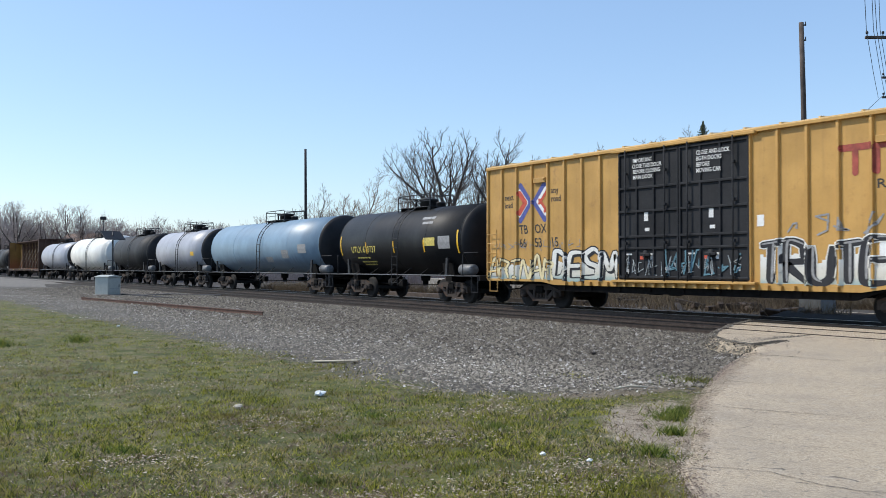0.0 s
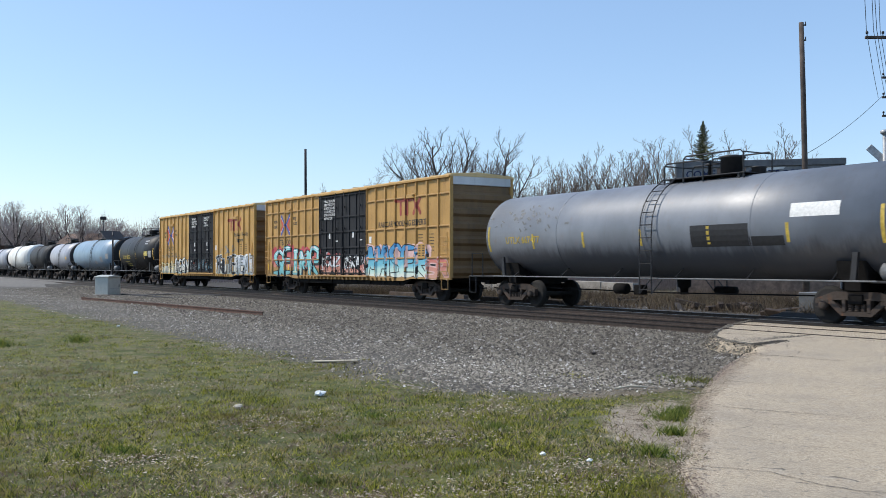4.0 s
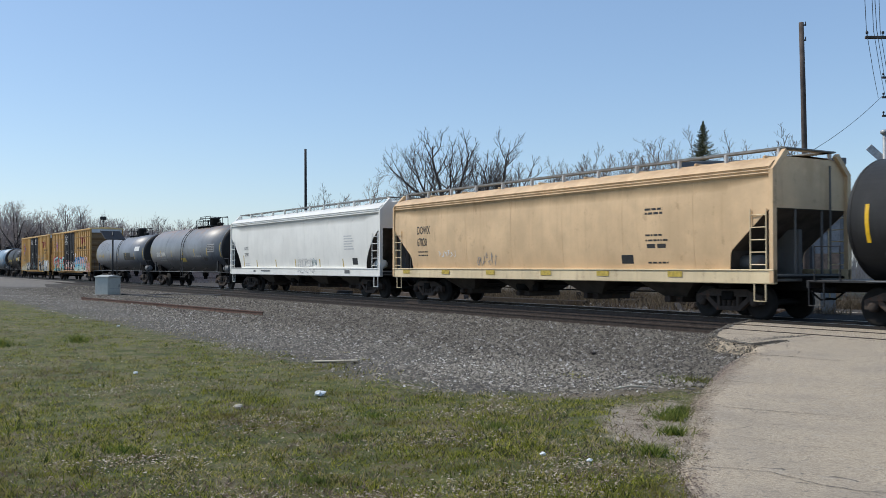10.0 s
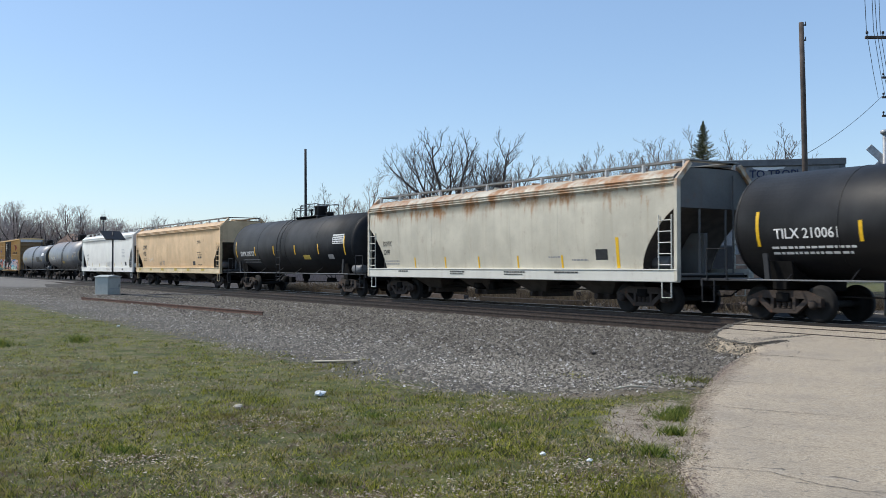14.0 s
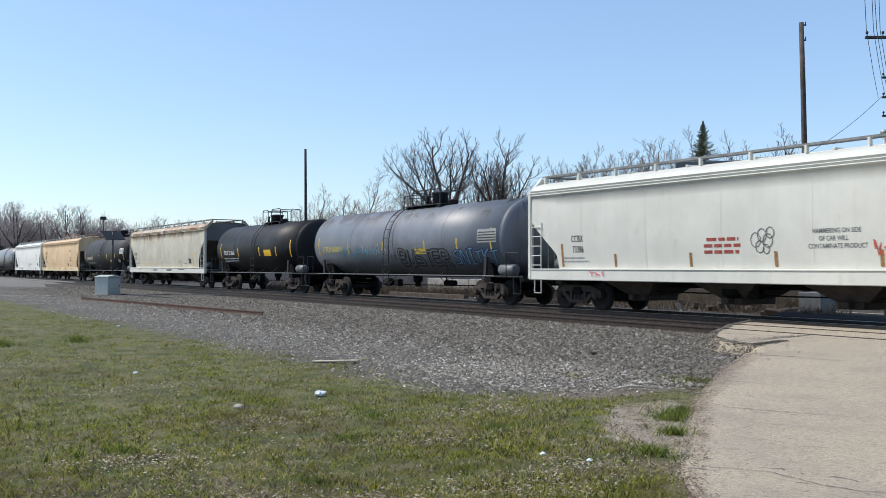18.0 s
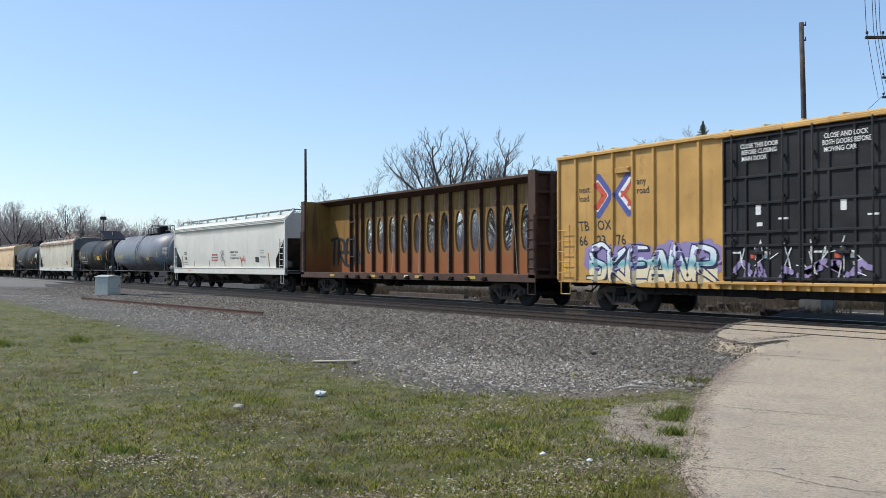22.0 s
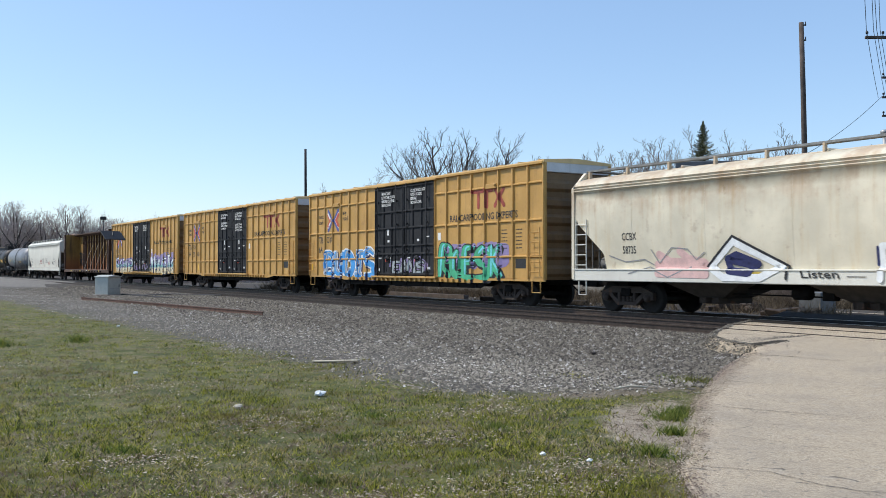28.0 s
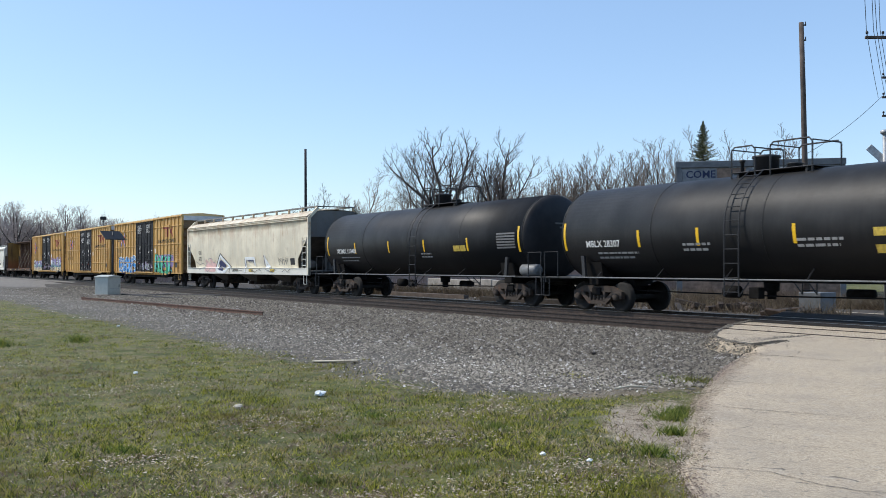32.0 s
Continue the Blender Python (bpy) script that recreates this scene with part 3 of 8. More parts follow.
def patch(geo, side, y0, y1, z0, z1, off=0.006, ny=1, nz=1):
    """A rectangle painted or stuck on a car's near side (y0 > y1)."""
    v = [(-(side(y0 + (y1 - y0) * i / ny, z0 + (z1 - z0) * j / nz) + off), y0 + (y1 - y0) * i / ny, z0 + (z1 - z0) * j / nz)
         for i in range(ny + 1) for j in range(nz + 1)]
    f = [(i * (nz + 1) + j, i * (nz + 1) + j + 1, (i + 1) * (nz + 1) + j + 1, (i + 1) * (nz + 1) + j) for i in range(ny) for j in range(nz)]
    return geo.add(v, f)


def bars(side, rows, off=0.006, nz=1):
    """Small unreadable lettering as plain bars: (y, z, width, height) each, broken into words."""
    g = Geo()
    for y, z, w, h in rows:
        x = 0.0
        rnd = random.Random(int(abs(y * 97 + z * 31 + w * 7) * 10))
        while x < w:
            s = min(h * rnd.uniform(1.2, 4.0), w - x)
            patch(g, side, y - x, y - x - s, z, z + h, off, 1, nz)
            x += s + h * 0.7
    return g


LAYER = itertools.count()


def stroke(geo, side, pts, w, off):
    """A sprayed line of width w through (y, z) points, lying on the side; each line a hair above the last."""
    off += 0.0006 * (next(LAYER) % 5)
    dense = []
    for (y0, z0), (y1, z1) in zip(pts[:-1], pts[1:]):
        n = max(1, int(math.hypot(y1 - y0, z1 - z0) / 0.05))
        dense += [(y0 + (y1 - y0) * i / n, z0 + (z1 - z0) * i / n) for i in range(n)]
    dense.append(pts[-1])
    v, f = [], []
    for i, (y, z) in enumerate(dense):
        a, b = dense[max(i - 1, 0)], dense[min(i + 1, len(dense) - 1)]
        d = math.hypot(b[0] - a[0], b[1] - a[1]) or 1.0
        ny, nz = -(b[1] - a[1]) / d, (b[0] - a[0]) / d
        for s in (-0.5, -0.25, 0, 0.25, 0.5):
            yy, zz = y + ny * w * s, z + nz * w * s
            v.append((-(side(yy, zz) + off), yy, zz))
    for i in range(len(dense) - 1):
        for j in range(4):
            f.append((i * 5 + j, i * 5 + j + 1, i * 5 + 6 + j, i * 5 + 5 + j))
    geo.add(v, f)
    for y, z in (pts[0], pts[-1], *pts[1:-1]):
        off += 0.0003
        v = [(-(side(y, z) + off), y, z)]
        for r in (0.25, 0.5):
            for k in range(12):
                yy, zz = y + math.cos(k * math.pi / 6) * w * r, z + math.sin(k * math.pi / 6) * w * r
                v.append((-(side(yy, zz) + off), yy, zz))
        f = [(0, 1 + k, 1 + (k + 1) % 12) for k in range(12)]
        geo.add(v, f + [(1 + k, 13 + k, 13 + (k + 1) % 12, 1 + (k + 1) % 12) for k in range(12)])


LETTER_FORMS = {
    "S": [[(0.9, 0.85), (0.55, 1.0), (0.15, 0.8), (0.3, 0.55), (0.8, 0.4), (0.75, 0.08), (0.05, 0.06)]],
    "E": [[(0.9, 0.95), (0.2, 0.9), (0.12, 0.08), (0.9, 0.05)], [(0.15, 0.5), (0.8, 0.52)]],
    "I": [[(0.5, 0.95), (0.5, 0.05)], [(0.25, 0.97), (0.8, 0.97)], [(0.2, 0.04), (0.8, 0.04)]],
    "M": [[(0.08, 0.02), (0.18, 0.95), (0.5, 0.35), (0.82, 0.95), (0.92, 0.02)]],
    "R": [[(0.12, 0.02), (0.15, 0.97), (0.75, 0.9), (0.75, 0.55), (0.2, 0.48), (0.92, 0.02)]],
    "B": [[(0.14, 0.05), (0.14, 0.95), (0.7, 0.9), (0.65, 0.58), (0.2, 0.5), (0.8, 0.42), (0.8, 0.08), (0.14, 0.05)]],
    "U": [[(0.15, 0.95), (0.15, 0.2), (0.45, 0.03), (0.8, 0.2), (0.85, 0.95)]],
    "D": [[(0.15, 0.05), (0.15, 0.95), (0.65, 0.85), (0.88, 0.45), (0.65, 0.08), (0.15, 0.05)]],
    "O": [[(0.5, 0.95), (0.15, 0.7), (0.15, 0.25), (0.5, 0.04), (0.85, 0.25), (0.85, 0.7), (0.5, 0.95)]],
    "K": [[(0.15, 0.97), (0.15, 0.03)], [(0.85, 0.97), (0.25, 0.5), (0.9, 0.03)]],
    "T": [[(0.5, 0.95), (0.48, 0.03)], [(0.08, 0.9), (0.95, 0.97)]],
    "Z": [[(0.1, 0.93), (0.9, 0.93), (0.1, 0.07), (0.9, 0.05)]],
    "A": [[(0.08, 0.02), (0.48, 0.98), (0.9, 0.02)], [(0.25, 0.35), (0.75, 0.35)]],
    "N": [[(0.12, 0.02), (0.15, 0.95), (0.82, 0.08), (0.88, 0.97)]],
}
FORMS = [
    [[(0.1, 0), (0.1, 1)], [(0.1, 0.95), (0.85, 0.75)], [(0.15, 0.5), (0.8, 0.4)], [(0.85, 0.75), (0.6, 0.45), (0.95, 0)]],
    [[(0.9, 0.9), (0.2, 0.95), (0.12, 0.55), (0.85, 0.4), (0.8, 0.05), (0.1, 0.05)]],
    [[(0.1, 0), (0.4, 1), (0.6, 1), (0.9, 0)], [(0.25, 0.35), (0.75, 0.4)]],
    [[(0.15, 1), (0.1, 0.1), (0.85, 0.05)], [(0.15, 0.55), (0.7, 0.6)], [(0.15, 0.97), (0.9, 0.92)]],
    [[(0.1, 0), (0.15, 1), (0.8, 0.05), (0.9, 1)]],
    [[(0.5, 0), (0.45, 1)], [(0.1, 0.9), (0.9, 1.0)], [(0.2, 0.05), (0.8, 0)]],
    [[(0.15, 0.1), (0.1, 0.9), (0.7, 1.0), (0.9, 0.5), (0.75, 0.05), (0.15, 0.1)]],
]


def brush(geo, side, pts, w, off, grow=0.0, tip=0.35):
    """A sprayed letter stroke: a smooth path, thick on the uprights, thin across, with cut tips; grow widens it for outlines."""
    off += 0.0006 * (next(LAYER) % 5)
    dense = []
    ext = [pts[0], *pts, pts[-1]]
    for i in range(1, len(ext) - 2):
        p0, p1, p2, p3 = ext[i - 1], ext[i], ext[i + 1], ext[i + 2]
        n = max(2, int(math.hypot(p2[0] - p1[0], p2[1] - p1[1]) / 0.06))
        for j in range(n):
            u = j / n
            dense.append(tuple(p1[k] + 0.4 * u * (p2[k] - p0[k]) * (1 - u) ** 2 + (3 * u * u - 2 * u ** 3) * (p2[k] - p1[k]) + 0.4 * (u ** 3 - u * u) * (p3[k] - p1[k]) for k in (0, 1)))
    dense.append(pts[-1])
    v, f = [], []
    m = len(dense) - 1
    for i, (y, z) in enumerate(dense):
        a, b = dense[max(i - 1, 0)], dense[min(i + 1, m)]
        d = math.hypot(b[0] - a[0], b[1] - a[1]) or 1.0
        ty, tz = (b[0] - a[0]) / d, (b[1] - a[1]) / d
        ww = w * (0.58 + 0.5 * abs(tz)) * (tip + (1 - tip) * min(1.0, 4.5 * min(i, m - i) / m + 0.25)) + grow
        push = (grow * 0.5 if i == m else -grow * 0.5 if i == 0 else 0.0)
        for s in (-0.5, -0.25, 0, 0.25, 0.5):
            yy, zz = y - tz * ww * s + ty * push, z + ty * ww * s + tz * push
            v.append((-(side(yy, zz) + off), yy, zz))
    for i in range(m):
        for j in range(4):
            f.append((i * 5 + j, i * 5 + j + 1, i * 5 + 6 + j, i * 5 + 5 + j))
    geo.add(v, f)


def piece(parent, side, y0, y1, z0, z1, fill, outline, seed, n=5, thick=0.26, cloud=None, shine=None, cloud_reach=0.35, word=None, edge=0.11, band=None, shade=None):
    """A sprayed piece, y0 (towards the front) to y1: a cloud of colour, a filled band, letters with an outline, a drop shade and glints."""
    rnd = random.Random(seed)
    n = len(word) if word else n
    w = (y0 - y1) / n
    h = z1 - z0
    back, low, dark, under, over, glint = Geo(), Geo(), Geo(), Geo(), Geo(), Geo()
    if cloud:
        for i in range(n * 3):
            y = y0 - (i + rnd.random()) / (n * 3) * (y0 - y1)
            top = z1 + cloud_reach * rnd.uniform(-0.3, 1.0)
            brush(back, side, [(y + rnd.uniform(-0.2, 0.2), z0 + h * 0.3), (y, (z0 + top) / 2), (y + rnd.uniform(-0.25, 0.25), top)], rnd.uniform(0.45, 0.8), 0.005, 0.0, 0.25)
    if band:
        k = int((y0 - y1) / 0.1)
        prev = None
        for i in range(k + 1):
            y = y0 - (y0 - y1) * i / k
            top = z0 + h * (0.62 + 0.30 * noise.noise(Vector((y * 1.7, seed, 0))) + 0.10 * noise.noise(Vector((y * 6.0, seed, 3))))
            if prev:
                patch(low, side, prev[0], y, z0 - 0.02, (prev[1] + top) / 2, 0.0075, 1, 1)
            prev = (y, top)
    for i in range(n):
        form = LETTER_FORMS[word[i]] if word else FORMS[(seed * 3 + i * 5 + rnd.randrange(2)) % len(FORMS)]
        lean = rnd.uniform(-0.05, 0.22)
        top, drop = rnd.uniform(0.86, 1.06), rnd.uniform(-0.05, 0.06)
        for line in form:
            pts = [(y0 - w * (i - 0.06 + 1.12 * (a + lean * (b - 0.5)) + rnd.uniform(-0.04, 0.04)), z0 + h * (drop + top * b)) for a, b in line]
            if shade:
                brush(dark, side, [(p[0] - thick * 0.28, max(z0 - 0.03, p[1] - thick * 0.20)) for p in pts], thick, 0.009, edge)
            brush(under, side, pts, thick, 0.012, edge)
            brush(over, side, pts, thick, 0.018)
            if shine:
                brush(glint, side, [(p[0] - thick * 0.18, p[1] + thick * 0.12) for p in pts[:3]], thick * 0.28, 0.024)
    for name, geo, mat, words in (("graffiti_cloud", back, cloud, ""), ("graffiti_base", low, band, ""), ("graffiti_shade", dark, shade, ""), ("graffiti_outline", under, outline, ""), ("graffiti_fill", over, fill, "sprayed graffiti shapes"), ("graffiti_shine", glint, shine, "")):
        if geo.v:
            part(name, geo, mat, parent, words)


def scrawl(parent, side, y0, y1, z0, z1, material, seed, w=0.03, n=4):
    """A thin one-line tag."""
    rnd = random.Random(seed)
    g = Geo()
    step = (y0 - y1) / n
    for i in range(n):
        pts = [(y0 - step * (i + rnd.random()), z0 + (z1 - z0) * rnd.random()) for _ in range(5)]
        stroke(g, side, pts, w, 0.010)
    part("graffiti_tag", g, material, parent)

# ---- running gear, shared by all cars ----
TRACK_X = 21.57
TRAIN = []
WHEELS = []


def run(t):
    """How far the train has rolled along y after t seconds; it slows a little."""
    return 10.5004 * t - 0.008779 * t * t


def truck_meshes():
    top = [(-1.12, 0.40), (-1.12, 0.62), (-0.62, 0.80), (0.62, 0.80), (1.12, 0.62), (1.12, 0.40), (0.98, 0.40), (0.90, 0.58), (0.70, 0.60), (-0.70, 0.60), (-0.90, 0.58), (-0.98, 0.40)]
    low = [(-0.84, 0.58), (-0.40, 0.22), (0.40, 0.22), (0.84, 0.58), (0.66, 0.60), (0.32, 0.33), (-0.32, 0.33), (-0.66, 0.60)]
    frame_geo = Geo()
    frame_geo.prism(top, 0, -0.07, 0.07)
    frame_geo.prism(low, 0, -0.07, 0.07)
    for c in (-0.33, 0.33):
        frame_geo.box(-0.08, 0.08, c - 0.05, c + 0.05, 0.30, 0.64, 0.01)
    bol = Geo().box(-1.12, 1.12, -0.20, 0.20, 0.50, 0.74, 0.02)
    bol.box(-0.5, 0.5, -0.3, 0.3, 0.6, 0.82, 0.03)
    for s in (-1, 1):
        bol.box(-0.9, 0.9, s * 0.36, s * 0.44, 0.36, 0.46, 0.01)
    spring = Geo()
    coil = []
    for k in range(4):
        coil += [(k * 0.05, 0.058), (k * 0.05 + 0.018, 0.078), (k * 0.05 + 0.036, 0.058)]
    spring.lathe(coil, (0, 0, 0.33), (0, 0, 1), 10)
    cap = Geo()
    cap.lathe([(0, 0.12), (0.10, 0.12), (0.14, 0.10), (0.16, 0.05)], (0, 0, 0), (1, 0, 0), 14)
    cap.box(-0.02, 0.08, -0.14, 0.14, 0.05, 0.15, 0.01)
    wheel = Geo()
    prof = [(-0.86, 0.10), (-0.86, 0.38), (-0.855, 0.455), (-0.76, 0.46), (-0.745, 0.485), (-0.72, 0.485), (-0.72, 0.40), (-0.745, 0.37), (-0.745, 0.14), (-0.70, 0.12), (-0.66, 0.085)]
    wheel.lathe([(-1.02, 0.075)] + prof + [(-d, r) for d, r in reversed(prof)] + [(1.02, 0.075)], (0, 0, 0), (1, 0, 0), 28)
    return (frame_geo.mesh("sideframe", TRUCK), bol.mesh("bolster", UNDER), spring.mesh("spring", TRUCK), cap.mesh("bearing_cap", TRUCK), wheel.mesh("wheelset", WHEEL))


FRAME_ME, BOLSTER_ME, SPRING_ME, CAP_ME, WHEEL_ME = truck_meshes()


def coupler_mesh():
    g = Geo().box(-0.09, 0.09, 0.0, 0.55, -0.1, 0.1, 0.02)
    g.prism([(-0.16, 0.50), (0.17, 0.50), (0.20, 0.62), (0.12, 0.80), (0.05, 0.72), (-0.06, 0.66), (-0.10, 0.84), (-0.18, 0.82)], 2, -0.15, 0.15)
    g.tube([(0.35, 0.0, 0.02), (0.38, 0.25, -0.12), (0.33, 0.50, -0.32), (0.22, 0.70, -0.30)], 0.028, 6)
    g.tube([(-0.9, 0.02, 0.12), (-0.3, 0.10, 0.05), (0.0, 0.18, 0.16)], 0.015, 5)
    return g.mesh("coupler", UNDER)


COUPLER_ME = coupler_mesh()


def running_gear(car, half, inset, sill_z=1.0, sill_end=None, end_y=None, stub=False):
    """Two trucks, the centre sill, couplers, brake gear."""
    for s in (-1, 1):
        t = part("truck", BOLSTER_ME, None, car)
        t.location.y = s * (half - inset)
        for sx in (-1, 1):
            part("sideframe", FRAME_ME, None, t).location.x = sx
            for y in (-0.17, 0.0, 0.17):
                part("spring", SPRING_ME, None, t).location = (sx, y, 0)
        for w in (-0.89, 0.89):
            ws = part("wheelset", WHEEL_ME, None, t)
            ws.location = (0, w, 0.457)
            WHEELS.append((ws, car))
            for sx in (-1, 1):
                c = part("bearing_cap", CAP_ME, None, t)
                c.location = (sx * 1.0, w, 0.457)
                c.rotation_euler.z = 0 if sx > 0 else math.pi
        c = part("coupler", COUPLER_ME, None, car)
        c.location = (0, s * ((end_y or half) - 0.08), 0.88)
        c.rotation_euler.z = 0 if s > 0 else math.pi
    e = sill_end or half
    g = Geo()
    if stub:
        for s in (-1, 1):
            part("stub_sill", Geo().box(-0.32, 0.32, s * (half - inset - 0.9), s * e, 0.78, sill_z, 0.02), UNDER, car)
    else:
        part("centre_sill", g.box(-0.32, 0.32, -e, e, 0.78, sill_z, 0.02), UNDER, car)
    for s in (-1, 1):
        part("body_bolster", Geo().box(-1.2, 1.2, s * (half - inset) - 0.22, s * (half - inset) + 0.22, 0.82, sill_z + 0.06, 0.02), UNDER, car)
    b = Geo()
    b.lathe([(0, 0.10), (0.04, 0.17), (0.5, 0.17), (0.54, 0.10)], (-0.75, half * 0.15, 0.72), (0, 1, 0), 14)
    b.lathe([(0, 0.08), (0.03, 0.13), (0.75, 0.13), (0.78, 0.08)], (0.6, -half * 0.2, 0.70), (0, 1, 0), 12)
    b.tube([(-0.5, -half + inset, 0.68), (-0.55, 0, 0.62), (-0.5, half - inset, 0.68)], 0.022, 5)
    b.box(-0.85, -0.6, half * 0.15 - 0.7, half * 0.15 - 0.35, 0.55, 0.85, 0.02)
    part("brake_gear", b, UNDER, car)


def ladder(car, x, y, z0, z1, width, n, material, name="ladder", r=0.016):
    g = Geo()
    for s in (-0.5, 0.5):
        g.tube([(x, y + s * width, z0), (x, y + s * width, z1)], r * 1.2, 6)
    for i in range(n):
        z = z0 + (z1 - z0) * (i + 0.5) / n
        g.tube([(x, y - width / 2, z), (x, y + width / 2, z)], r, 6)
    return part(name, g, material, car)


def stirrup(car, x, y, z0, z1, width, material):
    g = Geo().tube([(x, y - width / 2, z1), (x, y - width / 2, z0), (x, y + width / 2, z0), (x, y + width / 2, z1)], 0.022, 6)
    return part("step", g, material, car)


def railcar(name, front, length, label, category="railway car"):
    car = new(name)
    car.empty_display_size = 0.5
    tagged(car, label, category, "freight cars of the train")
    TRAIN.append((car, front - length / 2))
    return car


# ---- boxcars ----
BL = 18.85
BAY = 0.866
POSTS = [BL / 2 - 0.04 - i * BAY for i in range(9)] + [-(BL / 2 - 0.04 - i * BAY) for i in range(8, -1, -1)]
POST_CUTS = [p + s for p in POSTS for s in (-0.062, -0.058, 0.058, 0.062)]
PANEL_X = 1.455


def box_side(y, z):
    """Near side of a boxcar: panel, posts, doors."""
    if abs(y) < 2.47:
        return 1.50
    for p in POSTS:
        if abs(y - p) <= 0.06:
            return PANEL_X + 0.072
    return PANEL_X


def chevrons(parent, y, z, s):
    """The two-armed emblem of red and blue chevrons."""
    red, blue, white = Geo(), Geo(), Geo()

    def quad(g, pts, off):
        dense = [(y - a * s * 1.5, z + b * s * 1.12) for a, b in pts]
        stroke(g, box_side, dense, {0.006: 0.17, 0.008: 0.10, 0.010: 0.17}[off] * s, off)
    for sx in (-1, 1):
        blue_arm = [(sx * 0.36, 0.43), (sx * 0.065, 0.0), (sx * 0.36, -0.43)]
        quad(blue, blue_arm, 0.006)
        quad(white, [(sx * 0.385, 0.31), (sx * 0.155, 0.0), (sx * 0.385, -0.31)], 0.008)
        quad(red, [(sx * 0.385, 0.24), (sx * 0.205, 0.0), (sx * 0.385, -0.24)], 0.010)
    part("emblem_blue", blue, MARK_BLUE, parent)
    part("emblem_white", white, WHITEP, parent)
    part("emblem_red", red, MARK_RED, parent, "red and blue crossed chevrons")


def red_logo(parent, y, z, s):
    g = Geo()
    for path in ([(0, 0.9), (1.5, 0.9)], [(0.42, 0.85), (0.42, 0.0)], [(1.12, 0.85), (1.12, 0.0)], [(1.75, 0.95), (2.05, 0.48), (1.75, 0.0)], [(2.45, 0.95), (2.12, 0.48), (2.45, 0.0)]):
        stroke(g, box_side, [(y - a * s * 1.2, z + b * s) for a, b in path], 0.25 * s, 0.007)
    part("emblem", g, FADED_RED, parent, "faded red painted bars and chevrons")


def boxcar(front, style, paint_mat, label, marks, slogan):
    car = railcar("boxcar", front, BL, label)
    h = BL / 2
    wide = Geo().box(-PANEL_X, -PANEL_X + 0.06, -h, h, 0.98, 4.98, 0.01)
    part("side_wall", wide, paint_mat, car)
    part("side_wall", Geo().box(PANEL_X - 0.06, PANEL_X, -h, h, 0.98, 4.98, 0.01), paint_mat, car)
    post = Geo().prism([(-0.06, -PANEL_X + 0.005), (-0.035, -PANEL_X - 0.07), (0.035, -PANEL_X - 0.07), (0.06, -PANEL_X + 0.005)][::-1], 2, 1.0, 4.93)
    post.v = [(b, a, c) for a, b, c in post.v]
    post_me = post.mesh("post", paint_mat)
    rail_me = None
    if style == "grid":
        rail = Geo().prism([(-PANEL_X + 0.005, -0.05), (-PANEL_X - 0.055, -0.02), (-PANEL_X - 0.055, 0.02), (-PANEL_X + 0.005, 0.05)], 1, 0.065, BAY - 0.065)
        rail_me = rail.mesh("girt", paint_mat)
    for s in (0, 1):
        for p in POSTS:
            o = part("post", post_me, None, car)
            o.location.y = p if not s else -p
            o.rotation_euler.z = math.pi * s
        if rail_me:
            for z in (1.76, 3.02, 4.30):
                for y in [y0 + i * BAY for y0 in (2.49, -h + 0.04) for i in range(8)]:
                    o = part("girt", rail_me, None, car)
                    o.location = (0, y + BAY * s, z)
                    o.rotation_euler.z = math.pi * s
    # eaves, roof with its seams
    roof = Geo().prism([(-1.53, 4.95), (-1.53, 5.02), (-1.40, 5.05), (0, 5.13), (1.40, 5.05), (1.53, 5.02), (1.53, 4.95)], 1, -h - 0.03, h + 0.03)
    for i in range(17):
        y = -h + 0.3 + i * (BL - 0.6) / 16
        roof.prism([(-1.5, 5.02), (-1.5, 5.07), (0, 5.17), (1.5, 5.07), (1.5, 5.02)], 1, y - 0.03, y + 0.03)
    part("roof", roof, ROOFPALE, car)
    for sx in (-1, 1):
        part("eave_rail", Geo().box(sx * 1.50, sx * 1.56, -h, h, 4.90, 4.99, 0.01), paint_mat, car)
    # ends: corrugated sheet with a galvanised strip above
    for s in (-1, 1):
        prof = [(s * (h - 0.12), 0.95), (s * (h - 0.05), 0.95)]
        for i in range(6):
            z = 1.25 + i * 0.58
            prof += [(s * (h - 0.04), z - 0.20), (s * (h + 0.05), z - 0.09), (s * (h + 0.05), z + 0.09), (s * (h - 0.04), z + 0.20)]
        prof += [(s * (h - 0.05), 4.61), (s * (h - 0.12), 4.61)]
        end = Geo().prism(prof, 0, -1.40, 1.40)
        part("end_wall", end, YELLOW_END_SHADE, car)
        part("end_panel", Geo().box(-1.42, 1.42, s * (h - 0.10), s * (h + 0.015), 4.62, 4.99, 0.02), GALV, car, "galvanised upper end panel")
        for sx in (-1, 1):
            part("corner_post", Geo().box(sx * 1.38, sx * 1.50, s * (h - 0.10), s * (h + 0.03), 0.95, 4.97, 0.02), paint_mat, car)
        ladder(car, -0.9 * s, s * (h + 0.12), 1.05, 2.6, 0.05, 1, paint_mat, "end_grab")
    # under sill with its row of gussets, deeper between the trucks
    for sx in (-1, 1):
        part("side_sill", Geo().prism([(-h, 0.98), (h, 0.98), (h, 0.90), (6.3, 0.90), (5.6, 0.80), (-5.6, 0.80), (-6.3, 0.90), (-h, 0.90)], 0, sx * 1.42, sx * 1.47), paint_mat, car)
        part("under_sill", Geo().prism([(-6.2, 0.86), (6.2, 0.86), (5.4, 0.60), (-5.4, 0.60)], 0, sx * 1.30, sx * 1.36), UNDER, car)
